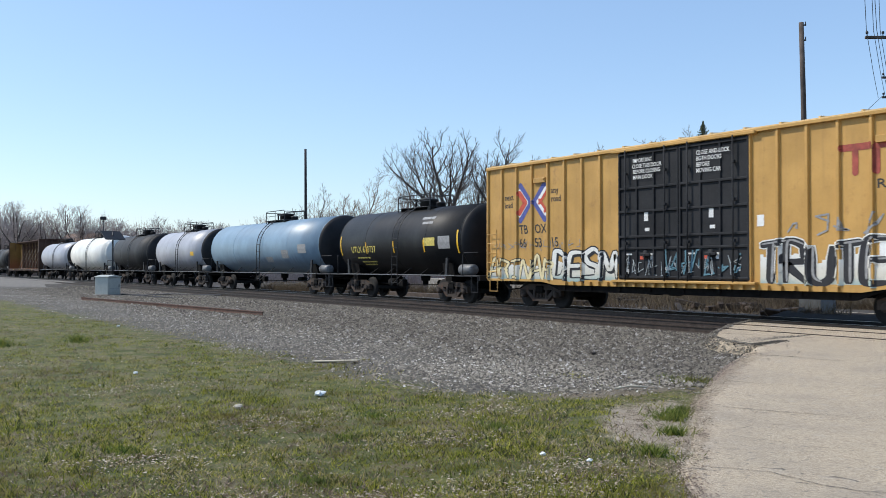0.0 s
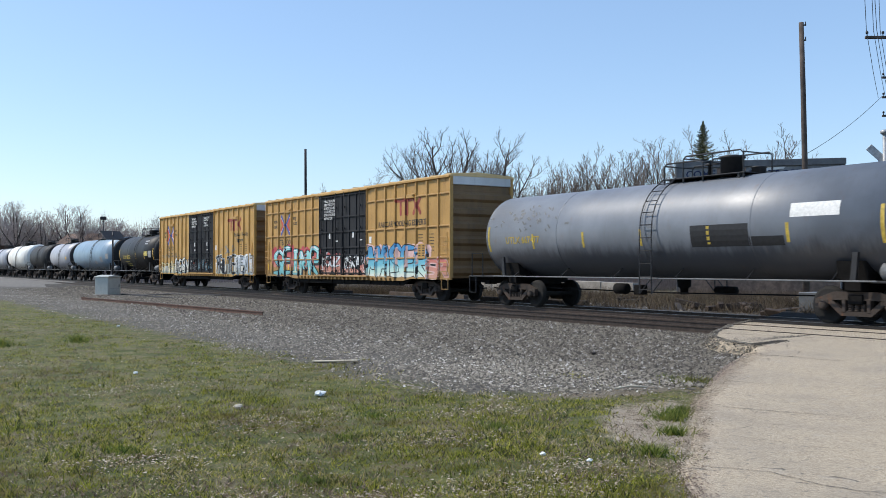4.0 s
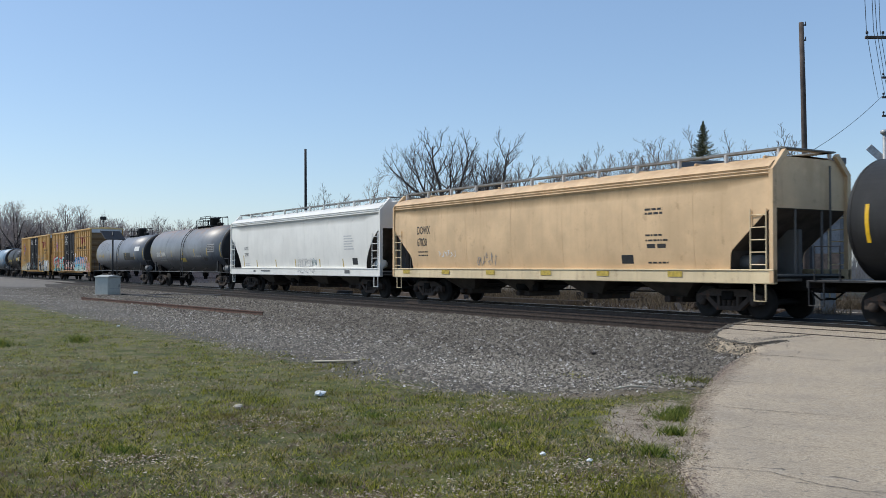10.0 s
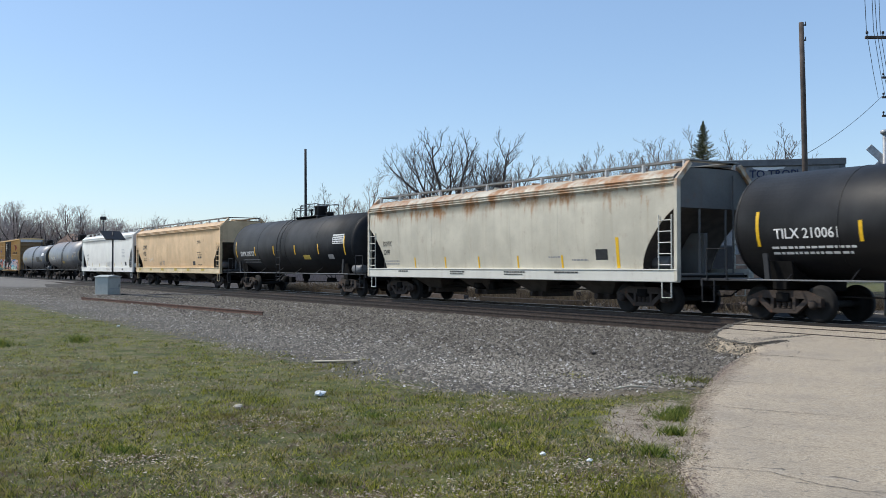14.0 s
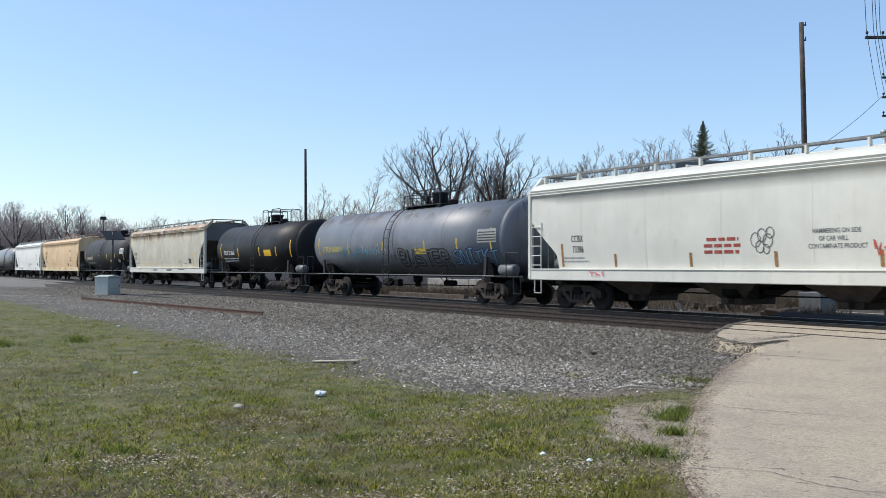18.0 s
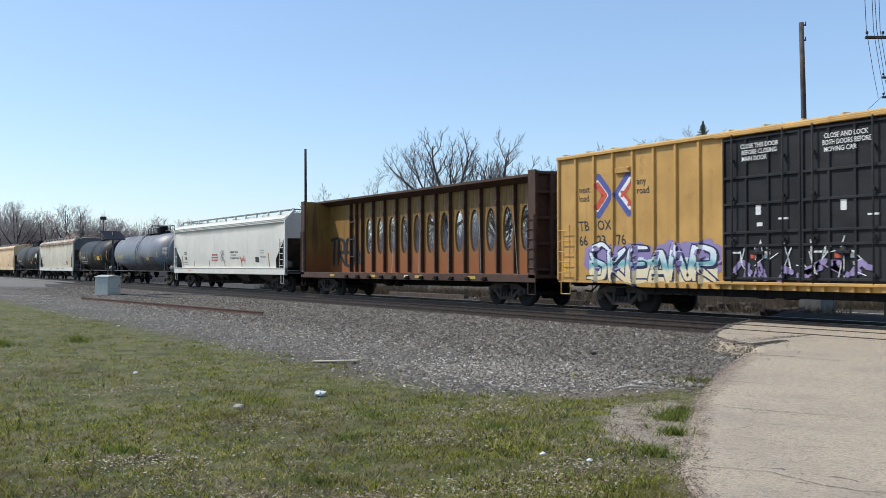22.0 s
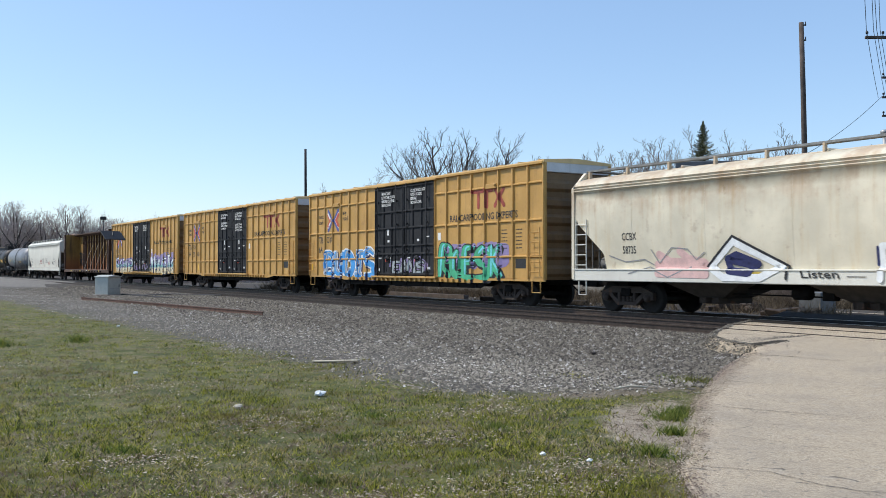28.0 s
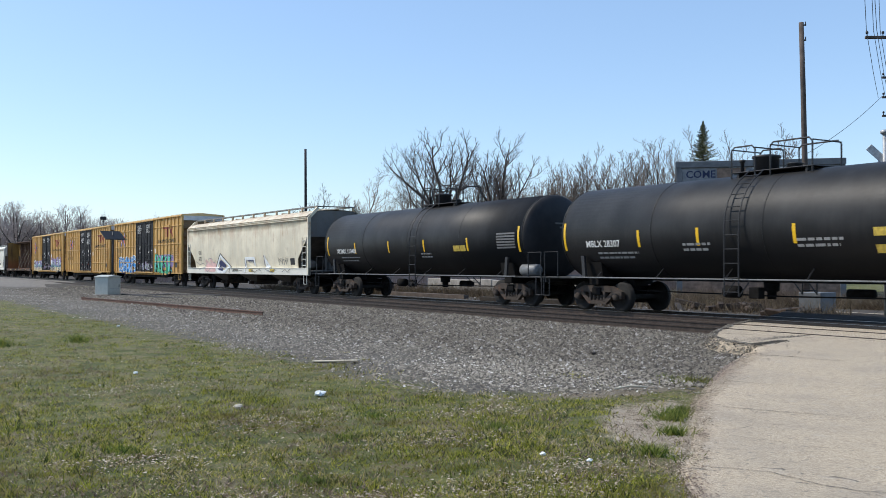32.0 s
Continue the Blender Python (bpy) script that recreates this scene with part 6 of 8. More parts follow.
scrawl(c, lambda a, b: 1.61, 6.7, 6.0, 1.10, 1.28, G_PINK, 64, 0.025, 5)
part("data_lettering", bars(hop_side, [(8.0, 1.66, 1.0, 0.05), (8.0, 1.55, 1.2, 0.05), (-6.2, 2.3, 0.6, 0.05), (-6.2, 2.15, 0.6, 0.05), (-6.2, 1.9, 0.8, 0.1)]), LETTER_G, c)
part("data_lettering", bars(hop_side, [(1.95, 2.10, 1.1, 0.09), (2.05, 1.93, 1.25, 0.09), (2.05, 1.76, 1.2, 0.09)]), FADED_RED, c)
for k, words in enumerate(("HAMMERING ON SIDE", "OF CAR WILL", "CONTAMINATE PRODUCT")):
    letters(words, 0.165, -1.15 - (0.25, 0.42, 0.12)[k], 2.22 - 0.185 * k, hop_side, LETTER_DIM, c, (), 0.1, squeeze=0.80)
g = Geo()
for yy, zz, r in ((0.30, 2.10, 0.16), (0.10, 2.22, 0.14), (-0.08, 2.08, 0.15), (0.18, 1.92, 0.13), (-0.16, 2.28, 0.12), (-0.02, 1.86, 0.10)):
    stroke(g, hop_side, [(yy + r * math.cos(k * 0.7), zz + 1.2 * r * math.sin(k * 0.7)) for k in range(10)], 0.025, 0.008)
part("graffiti_tag", g, LETTER_DIM, c)
scrawl(c, hop_side, -3.0, -3.9, 1.6, 2.05, MARK_RED, 62, 0.03, 7)
part("placard", patch(Geo(), hop_side, -5.4, -5.95, 1.65, 1.95), BLACKSTEEL, c, "black stencil plate")

c = centerbeam(-181.7, 19.5, 4.72, "rusty ochre bulkhead car with oval-pierced centre beam", BEAM)
piece(c, lambda a, b: 0.06, 9.2, 5.7, 1.5, 3.0, G_BLACK, G_BLACK, 71, 4, 0.20, None, None, 0, "TREN", 0.02)

b3 = boxcar(-202.35, "plain", YELLOW, "yellow high-cube boxcar with white and teal graffiti",
            {"shift": 1, "number": ("66", "23", "76"), "doors": (MAIN_CLOSE[1:], ("CLOSE AND LOCK", "BOTH DOORS BEFORE", "MOVING CAR"))},
            [("Railcar Pooling Experts", 0.36, 3.10, 10, 0.1)])
piece(b3, box_side, 7.9, 2.7, 0.96, 2.02, G_ICE, G_NAVY, 81, 6, 0.20, G_DUSK, None, 0.10, "SKEANR", 0.09, G_ICE, G_BLACK)
scrawl(b3, lambda a, b: 1.504, 2.2, -2.0, 1.05, 1.55, G_LILAC, 82, 0.14, 6)
scrawl(b3, lambda a, b: 1.506, 1.9, -1.8, 1.1, 2.2, G_WHITE, 83, 0.022, 9)
piece(b3, box_side, -2.6, -8.5, 0.96, 2.18, G_ICE, G_NAVY, 84, 6, 0.21, G_DUSK, None, 0.30, "MANEIK", 0.09, G_ICE, G_BLACK)

b4 = boxcar(-222.6, "grid", YELLOW, "clean yellow boxcar with black double doors",
            {"shift": 1, "number": ("64", "35", "60"), "doors": (("BEFORE CLOSING", "MAIN DOOR", "", "CIERRE ESTA PUERTA", "ANTES DE CERRAR", "LA PRINCIPAL"), ("CLOSE AND LOCK", "BOTH DOORS BEFORE", "MOVING CAR", "", "CIERRE Y PONGA", "PUERTAS ANTES DE", "MOVER EL CARRO"))},
            [("RAILCAR POOLING EXPERTS", 0.36, 3.14, 10, 0.2)])
b5 = boxcar(-243.15, "grid", YELLOW, "yellow boxcar with blue and green graffiti",
            {"shift": 1, "number": ("64", "", ""), "doors": (MAIN_CLOSE, BOTH_LOCK)},
            [("RAILCAR POOLING EXPERTS", 0.36, 3.14, 10, 0.2)])
piece(b5, box_side, 7.6, 2.6, 1.0, 2.15, G_BLUE, G_WHITE, 91, 5, 0.38, None, G_MIST, 0.05, "BUDIS", 0.13, None, G_NAVY)
piece(b5, box_side, 0.9, -1.7, 1.15, 1.65, G_MIST, G_BLACK, 92, 5, 0.16, G_LILAC, None, 0.0, "EANS", 0.08)
piece(b5, box_side, -2.8, -7.0, 1.0, 2.25, G_GREEN, G_BLACK, 94, 4, 0.36, G_DUSK, G_CYAN, 0.05, "ROESK", 0.10, None, G_BLACK)

c = hopper(-263.55, 19.6, HSTAIN, HCREAM, "cream stained covered hopper with pink and black graffiti", 3)
letters("CCBX", 0.32, 7.52, 2.20, hop_side, LETTER_K, c, (), 0.2, squeeze=0.72)
letters("58735", 0.32, 7.50, 1.80, hop_side, LETTER_K, c, (), 0.2, squeeze=0.72)
sill_side = lambda a, b: 1.60 if b < 1.34 else hop_side(a, b)
for k, (mat, lines, w_) in enumerate((
        (G_ROSE, [[(6.0, 1.75), (5.6, 1.55), (4.6, 1.5)], [(5.2, 1.85), (4.9, 1.62), (4.3, 1.5)], [(6.1, 1.45), (4.2, 1.42)], [(6.0, 1.22), (4.2, 1.2)]], 0.24),
        (LETTER_G, [[(8.1, 1.75), (7.4, 1.55), (6.6, 1.62), (6.2, 1.45)], [(6.3, 1.9), (6.0, 1.5), (5.5, 1.95), (4.9, 1.9), (4.6, 1.6), (4.3, 1.8)], [(7.2, 1.2), (6.4, 1.4), (5.6, 1.1), (4.8, 1.4)]], 0.035),
        (G_WHITE, [[(4.08, 1.42), (3.31, 2.08), (1.75, 1.42), (2.4, 1.12), (3.6, 1.12), (4.08, 1.42)]], 0.20),
        (G_BLACK, [[(4.20, 1.42), (3.31, 2.22), (1.56, 1.42), (1.60, 1.10)], [(3.2, 1.75), (2.5, 1.5), (2.7, 1.2)]], 0.07),
        (G_NAVY, [[(3.5, 1.60), (3.2, 1.72), (2.5, 1.48), (2.8, 1.24), (3.4, 1.30), (3.5, 1.60), (2.7, 1.45)]], 0.20),
        (G_WHITE, [[(-0.95, 1.12), (-0.97, 1.88)], [(-0.97, 1.88), (-2.35, 1.88)], [(-2.35, 1.86), (-2.4, 1.5)], [(-3.95, 1.95), (-4.1, 1.42), (-4.6, 1.42)], [(-4.0, 1.8), (-4.5, 1.45)]], 0.16),
        (G_NAVY, [[(-0.86, 1.45), (-0.86, 1.85)], [(-1.4, 1.74), (-2.2, 1.74), (-2.25, 1.55)], [(-3.8, 2.0), (-3.88, 1.45)]], 0.07),
        (LETTER_DIM, [[(-1.9, 1.25), (-2.6, 1.1), (-3.3, 1.28), (-3.6, 1.1)], [(-4.2, 1.25), (-5.0, 1.12), (-5.6, 1.28)], [(-6.5, 1.12), (-6.9, 1.28), (-7.2, 1.12), (-7.6, 1.28)]], 0.03))):
    g = Geo()
    for line in lines:
        stroke(g, sill_side, line, w_, 0.010 + 0.004 * k)
    part("graffiti_fill", g, mat, c, "sprayed graffiti shapes")
scrawl(c, hop_side, -5.75, -7.05, 1.5, 1.95, LETTER_DIM, 104, 0.025, 9)
letters("Listen", 0.27, 1.17, 1.13, lambda a, b: 1.61, LETTER_K, c, (), 0, slant=-0.3, squeeze=1.7)
part("graffiti_tag", patch(Geo(), lambda a, b: 1.61, -0.1, -0.6, 1.16, 1.18), LETTER_K, c)
reflect_row(c, lambda a, b: 1.61, [2.6, -1.9, -5.1], 1.12, 1.28, 0.6, OCHREMARK, 1)
part("placard", patch(Geo(), hop_side, -7.36, -7.93, 1.5, 1.85), BLACKSTEEL, c, "black stencil plate")

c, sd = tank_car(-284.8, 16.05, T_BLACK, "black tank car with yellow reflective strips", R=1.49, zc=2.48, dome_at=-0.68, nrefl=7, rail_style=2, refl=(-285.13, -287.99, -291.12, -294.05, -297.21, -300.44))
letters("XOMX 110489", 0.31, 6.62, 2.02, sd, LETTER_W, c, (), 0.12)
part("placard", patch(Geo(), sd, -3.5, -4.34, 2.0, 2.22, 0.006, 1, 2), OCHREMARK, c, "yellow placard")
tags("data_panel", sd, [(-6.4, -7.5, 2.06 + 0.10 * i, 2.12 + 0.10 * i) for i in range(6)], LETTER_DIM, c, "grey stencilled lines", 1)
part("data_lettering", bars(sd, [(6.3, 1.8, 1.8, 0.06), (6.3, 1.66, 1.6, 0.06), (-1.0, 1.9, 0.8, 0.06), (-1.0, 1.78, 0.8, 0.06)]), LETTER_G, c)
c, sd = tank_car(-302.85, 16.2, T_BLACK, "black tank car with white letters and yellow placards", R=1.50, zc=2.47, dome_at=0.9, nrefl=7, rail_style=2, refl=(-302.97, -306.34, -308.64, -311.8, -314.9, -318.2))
letters("MBLX 28307", 0.29, 6.87, 2.02, sd, LETTER_W, c, (), 0.12)
part("data_lettering", bars(sd, [(6.4, 1.8, 1.8, 0.06), (6.4, 1.66, 1.6, 0.06), (2.8, 2.0, 1.0, 0.07), (2.8, 1.85, 0.9, 0.07), (-1.0, 2.05, 1.3, 0.07), (-1.0, 1.9, 1.2, 0.07)]), LETTER_G, c)
tags("placard", sd, [(-3.1, -4.4, 2.12, 2.32), (-3.1, -4.4, 1.72, 1.92)], OCHREMARK, c, "yellow placard")

# ---- ground, tracks, road ----


def ground_z(x, y):
    """Height of the ground: a flat verge, a slight rise to the tracks."""
    base = -0.30
    if 24.5 < x:
        base = -0.30 + 0.05 * min(1, (x - 24.5) / 8)
    return base + (float(swell(x, y)) if abs(x) < 60 and abs(y) < 120 else 0.0)


def swell(x, y):
    """Gentle unevenness of the verge."""
    return 0.018 * np.sin(x * 0.9 + 1.3 * np.sin(y * 0.5)) * np.sin(y * 0.7 + 1.1 * np.sin(x * 0.6)) + 0.010 * np.sin(x * 0.37 + y * 0.23)


def sheet(name, xs, ys, zfun, material, kind="structure", label="", category=""):
    v = [(x, y, zfun(x, y)) for x in xs for y in ys]
    m = len(ys)
    f = [(i * m + j, (i + 1) * m + j, (i + 1) * m + j + 1, i * m + j + 1) for i in range(len(xs) - 1) for j in range(m - 1)]
    return tagged(part(name, Geo().add(v, f, True), material), label, category, "", kind)


xs = [-3000, -800, -200, -80] + list(np.arange(-40, 60.1, 1.0)) + [80, 140, 300, 900, 3000]
ys = [-3000, -800, -200, -80, -40, -20] + list(np.arange(-10, 90.1, 1.0)) + [110, 150, 220, 400, 900, 3000]
sheet("ground", xs, ys, ground_z, GROUND, "structure", "short spring grass with bare dirt and grey gravel", "ground")

NEAR_X, FAR_X = 17.93, TRACK_X


def bed_z(x, y):
    u = min(x - 14.3, 25.6 - x)
    k = max(0.0, min(1.0, u / 1.7))
    return -0.36 + 0.20 * k * k * (3 - 2 * k) + noise.noise(Vector((x * 2.1, y * 2.1, 1.0))) * 0.02


sheet("ballast_bed", list(np.arange(14.3, 25.61, 0.35)), [-120, -60, -20] + list(np.arange(0, 80, 0.8)) + [80, 110, 160, 300, 700], bed_z, BED, "structure", "dark grey crushed stone ballast under the tracks", "ballast")

RAIL_PROFILE = [(-0.07, -0.175), (0.07, -0.175), (0.07, -0.16), (0.012, -0.14), (0.012, -0.045), (0.036, -0.035), (0.036, -0.004), (-0.036, -0.004), (-0.036, -0.035), (-0.012, -0.045), (-0.012, -0.14), (-0.07, -0.16)]
for cx, words in ((NEAR_X, "pair of rusty rails on wooden ties, unused track"), (FAR_X, "pair of worn steel rails under the train")):
    track = new("railway_track")
    tagged(track, words, "track", "", "structure")
    for s in (-1, 1):
        r = part("rail", Geo().prism([(cx + s * 0.7525 + a, b) for a, b in RAIL_PROFILE], 1, -150, 700), RAILSTEEL, track)
        part("rail_head", Geo().box(cx + s * 0.7525 - 0.030, cx + s * 0.7525 + 0.030, -150, 700, -0.004, 0.0), RAILHEAD if cx == FAR_X else RAILSTEEL, r)
    tie = Geo().box(-1.30, 1.30, -0.115, 0.115, -0.33, -0.172, 0.012).mesh("tie", TIE)
    for i in range(90):
        o = part("tie", tie, None, track)
        o.location = (cx + random.uniform(-0.04, 0.04), 18.6 + i * 0.55, random.uniform(-0.008, 0.0))
        o.rotation_euler.z = random.uniform(-0.015, 0.015)
    rest = Geo()
    for i in range(180):
        y = 18.6 + (90 + i) * 0.55
        rest.box(cx - 1.3, cx + 1.3, y - 0.115, y + 0.115, -0.33, -0.173)
    tagged(part("far_ties", rest, TIE, track), kind="stuff")

# the road that crosses the tracks
ROAD_EDGE = [(-30, -23), (0, 0.6), (5.26, 4.8), (5.78, 5.43), (6.53, 6.10), (7.23, 6.70), (8.67, 7.94), (9.79, 8.74), (11.4, 9.85), (13.0, 10.75), (14.1, 11.3), (14.6, 12.7), (15.2, 13.55), (16.15, 14.35), (18.5, 15.9), (20.0, 16.65), (24, 18.8), (45, 33), (90, 62)]


def road_left(x):
    for (x0, y0), (x1, y1) in zip(ROAD_EDGE[:-1], ROAD_EDGE[1:]):
        if x0 <= x <= x1:
            return y0 + (y1 - y0) * (x - x0) / (x1 - x0)
    return ROAD_EDGE[-1][1]


def road_z(x):
    k = max(0.0, min(1.0, (x - 6.0) / 9.5))
    if x > 24.0:
        k = max(0.0, 1 - (x - 24.0) / 8)
    return -0.265 + 0.252 * k * k * (3 - 2 * k)


rx = list(np.arange(-30, 3, 1.5)) + list(np.arange(3, 26, 0.22)) + list(np.arange(26, 90, 3.0))
v, f = [], []
across = [-0.05, 0.0, 0.12, 0.35, 0.8, 1.6, 3, 5, 8, 11, 14]
for x in rx:
    wob = noise.noise(Vector((x * 0.8, 0, 5))) * 0.12 + noise.noise(Vector((x * 2.7, 0, 9))) * 0.08 + noise.noise(Vector((x * 8.0, 0, 4))) * 0.07
    for d in across:
        y = road_left(x) + wob - (d if d >= 0 else -0.10 - 1.6 * max(0.0, road_z(x) + 0.27))
        crown = noise.noise(Vector((x * 0.5, y * 0.5, 2))) * 0.012 if not 16.2 < x < 23.5 else 0.0
        v.append((x, y, -0.42 if d < 0 else road_z(x) + crown - (0.03 if d == 0 else 0.012 if d < 0.2 else 0)))
m = len(across)
for i in range(len(rx) - 1):
    for j in range(m - 1):
        f.append((i * m + j, (i + 1) * m + j, (i + 1) * m + j + 1, i * m + j + 1))
road = part("road", Geo().add(v, f, True), ROAD)
tagged(road, "pale worn cracked asphalt road at a grade crossing", "road", "", "structure")
CRACK = plain("crack_filler", (0.05, 0.042, 0.034), 0.95, 0.0, 0.3, 9.0, 0.3)
for k, (x0, reach, w0) in enumerate(((6.15, 5.0, 0.009), (7.3, 4.0, 0.006), (8.7, 5.5, 0.010), (10.3, 4.5, 0.009), (12.9, 6.0, 0.020), (14.4, 5.0, 0.014), (15.9, 6.0, 0.030), (5.2, 3.5, 0.005))):
    v, f = [], []
    n_ = 70
    for i in range(n_ + 1):
        u = i / n_
        x = x0 + 0.32 * reach * u + 0.20 * noise.noise(Vector((u * 7, k * 3.1, 0))) + 0.05 * noise.noise(Vector((u * 40, k, 2)))
        y = road_left(x0) - 0.25 - reach * u
        w = w0 * (0.35 + 0.9 * abs(noise.noise(Vector((u * 22, k, 5))))) * (1 - 0.7 * u)
        z = road_z(x) + (noise.noise(Vector((x * 0.5, y * 0.5, 2))) * 0.012 if not 16.2 < x < 23.5 else 0.0) + 0.006
        v += [(x - w, y, z), (x + w, y, z)]
    f = [(2 * i, 2 * i + 1, 2 * i + 3, 2 * i + 2) for i in range(n_)]
    part("crack", Geo().add(v, f), CRACK, road)
for cx in (NEAR_X, FAR_X):
    for s in (-1, 1):
        x = cx + s * 0.7525
        fl = Geo().add([(x - 0.05, road_left(x) + 0.3, -0.009), (x + 0.05, road_left(x) + 0.4, -0.009), (x + 0.05, -20, -0.009), (x - 0.05, -20, -0.009)], [(0, 1, 2, 3)])
        part("flangeway", fl, TIE, road)

# dark sheets added over the road; the train's shade is in their colour
SHADE_SHEET = plain("crossing_shade_dark", (0.030, 0.027, 0.025), 0.95, 0.0, 0.3, 4.0, 0.4)
for node in SHADE_SHEET.node_tree.nodes:
    if node.type == 'BSDF_PRINCIPLED':
        node.inputs["Specular IOR Level"].default_value = 0.08
for x0, x1 in ((19.75, 20.70), (20.94, 22.20), (22.44, 60.0)):
    n_ = max(2, int((x1 - x0) / 0.5))
    xs_ = [x0 + (x1 - x0) * i / n_ for i in range(n_ + 1)]
    v = [(x, y, road_z(x) + (0.011 if k < 2 else -0.05)) for x in xs_ for k, y in enumerate((-20.0, road_left(x) - 0.05, road_left(x) + 0.02))]
    f = [(i * 3 + j, i * 3 + 3 + j, i * 3 + 4 + j, i * 3 + 1 + j) for i in range(n_) for j in (0, 1)]
    part("crossing_shade_sheet", Geo().add(v, f), SHADE_SHEET, road, "dark sheet over the road for the train's shade")

# a second pale crossing far along the line, and a gravel drive beyond the tracks
# drive darkened so that its colour includes the train's shade
DRIVE = plain("dirt_drive", (0.050, 0.042, 0.034), 0.95, 0.0, 0.3, 1.5, 0.5)
PALE = plain("pale_gravel", (0.17, 0.155, 0.135), 0.95, 0.0, 0.2, 3.0, 0.5)
sheet("gravel_crossing", list(np.arange(11.5, 19.3, 0.7)), list(np.arange(84, 175, 3.0)), lambda x, y: -0.325 + 0.31 * max(0, min(1, (x - 11.5) / 5)) * max(0, min(1, (y - 84) / 12)), PALE, "structure", "pale gravel level with the near rails", "gravel")
sheet("gravel_drive", list(np.arange(26.0, 33.1, 0.7)), list(np.arange(10, 200, 3.0)), lambda x, y: -0.235 + noise.noise(Vector((x, y * 0.3, 0))) * 0.02, DRIVE, "structure", "dull gravel drive beyond the tracks", "gravel")

# ---- loose stones and grass ----
rng = np.random.default_rng(7)


def scatter_stones(count, pick, size, grow=False):
    base = np.array([(1, 0, 0), (-1, 0, 0), (0, 1, 0), (0, -1, 0), (0, 0, 1)], dtype=np.float32)
    tri = np.array([(0, 2, 4), (2, 1, 4), (1, 3, 4), (3, 0, 4)], dtype=np.int32)
    c = pick(count)
    n = len(c)
    s = (size[0] + (size[1] - size[0]) * rng.random(n) ** 2)
    if grow:
        s = s * (0.85 + 1.35 * np.clip((c[:, 0] - 9.0) / 4.0, 0, 1))
    s = s[:, None, None]
    jit = 1 + 0.45 * (rng.random((n, 5, 1)) - 0.5)
    shear = (rng.random((n, 5, 3)) - 0.5) * 0.75
    sq = np.stack([0.7 + 0.6 * rng.random(n), 0.7 + 0.6 * rng.random(n), 0.45 + 0.4 * rng.random(n)], 1)[:, None, :]
    v = (base[None] * jit + shear) * sq * s
    a = rng.random(n) * 6.283
    ca, sa = np.cos(a)[:, None], np.sin(a)[:, None]
    v = np.stack([v[:, :, 0] * ca - v[:, :, 1] * sa, v[:, :, 0] * sa + v[:, :, 1] * ca, v[:, :, 2]], 2) + c[:, None, :]
    t = tri[None] + (np.arange(n) * 5)[:, None, None]
    return v.reshape(-1, 3), t.reshape(-1, 3)


def surface(x, y):
    g = -0.30 + swell(x, y)
    k = np.clip(np.minimum(x - 14.3, 25.6 - x) / 1.7, 0, 1)
    return np.where(x > 14.6, np.maximum(g, -0.36 + 0.20 * k * k * (3 - 2 * k)), g)


EDGE_X, EDGE_Y = np.array([p[0] for p in ROAD_EDGE]), np.array([p[1] for p in ROAD_EDGE])


def gravel_spots(n):
    y = 8.0 * (80.0 / 8.0) ** rng.random(n)
    x = 6.6 + 10.2 * rng.random(n)
    x, y = np.append(x, 8.0 + 6.5 * rng.random(n // 8)), np.append(y, 9.5 + 4.5 * rng.random(n // 8))
    n = len(x)
    edge = 7.3 + 0.45 * np.sin(y * 0.9) + 0.5 * rng.standard_normal(n)
    keep = (x > edge) & (y + 0.30 * x > 12.75 + 0.5 * rng.standard_normal(n)) & (y > np.interp(x, EDGE_X, EDGE_Y) + 0.15 * rng.random(n) + 0.1)
    x, y = x[keep], y[keep]
    return np.stack([x, y, surface(x, y) + 0.008], 1)


v, t = scatter_stones(170000, gravel_spots, (0.006, 0.031), True)
tagged(new("loose_stones", stuff_mesh("loose_stones", v, t, STONE)), "grey angular ballast stones beside the track", "gravel", "", "stuff")


def coarse_spots(n):
    y = 9.0 * (64.0 / 9.0) ** rng.random(n)
    x = 10.2 + 6.4 * rng.random(n) ** 0.75
    keep = (y > np.interp(x, EDGE_X, EDGE_Y) + 0.25) & (rng.random(n) < np.clip((x - 9.8) / 2.4, 0.12, 1))
    x, y = x[keep], y[keep]
    return np.stack([x, y, surface(x, y) + 0.010], 1)


v, t = scatter_stones(78000, coarse_spots, (0.026, 0.064))
tagged(new("coarse_ballast", stuff_mesh("coarse_ballast", v, t, STONE)), "coarse dusty ballast stones banked beside the track", "gravel", "", "stuff")


def bed_spots(n):
    y = 12.0 * (70.0 / 12.0) ** rng.random(n)
    x = 16.0 + 8.5 * rng.random(n)
    keep = (y > np.interp(x, EDGE_X, EDGE_Y) + 0.3) & (np.abs(np.abs(x - NEAR_X) - 0.7525) > 0.08) & (np.abs(np.abs(x - FAR_X) - 0.7525) > 0.08)
    x, y = x[keep], y[keep]
    return np.stack([x, y, surface(x, y) + 0.002], 1)


v, t = scatter_stones(30000, bed_spots, (0.016, 0.038))
tagged(new("track_stones", stuff_mesh("track_stones", v, t, BED)), "dark stones between the rails", "gravel", "", "stuff")


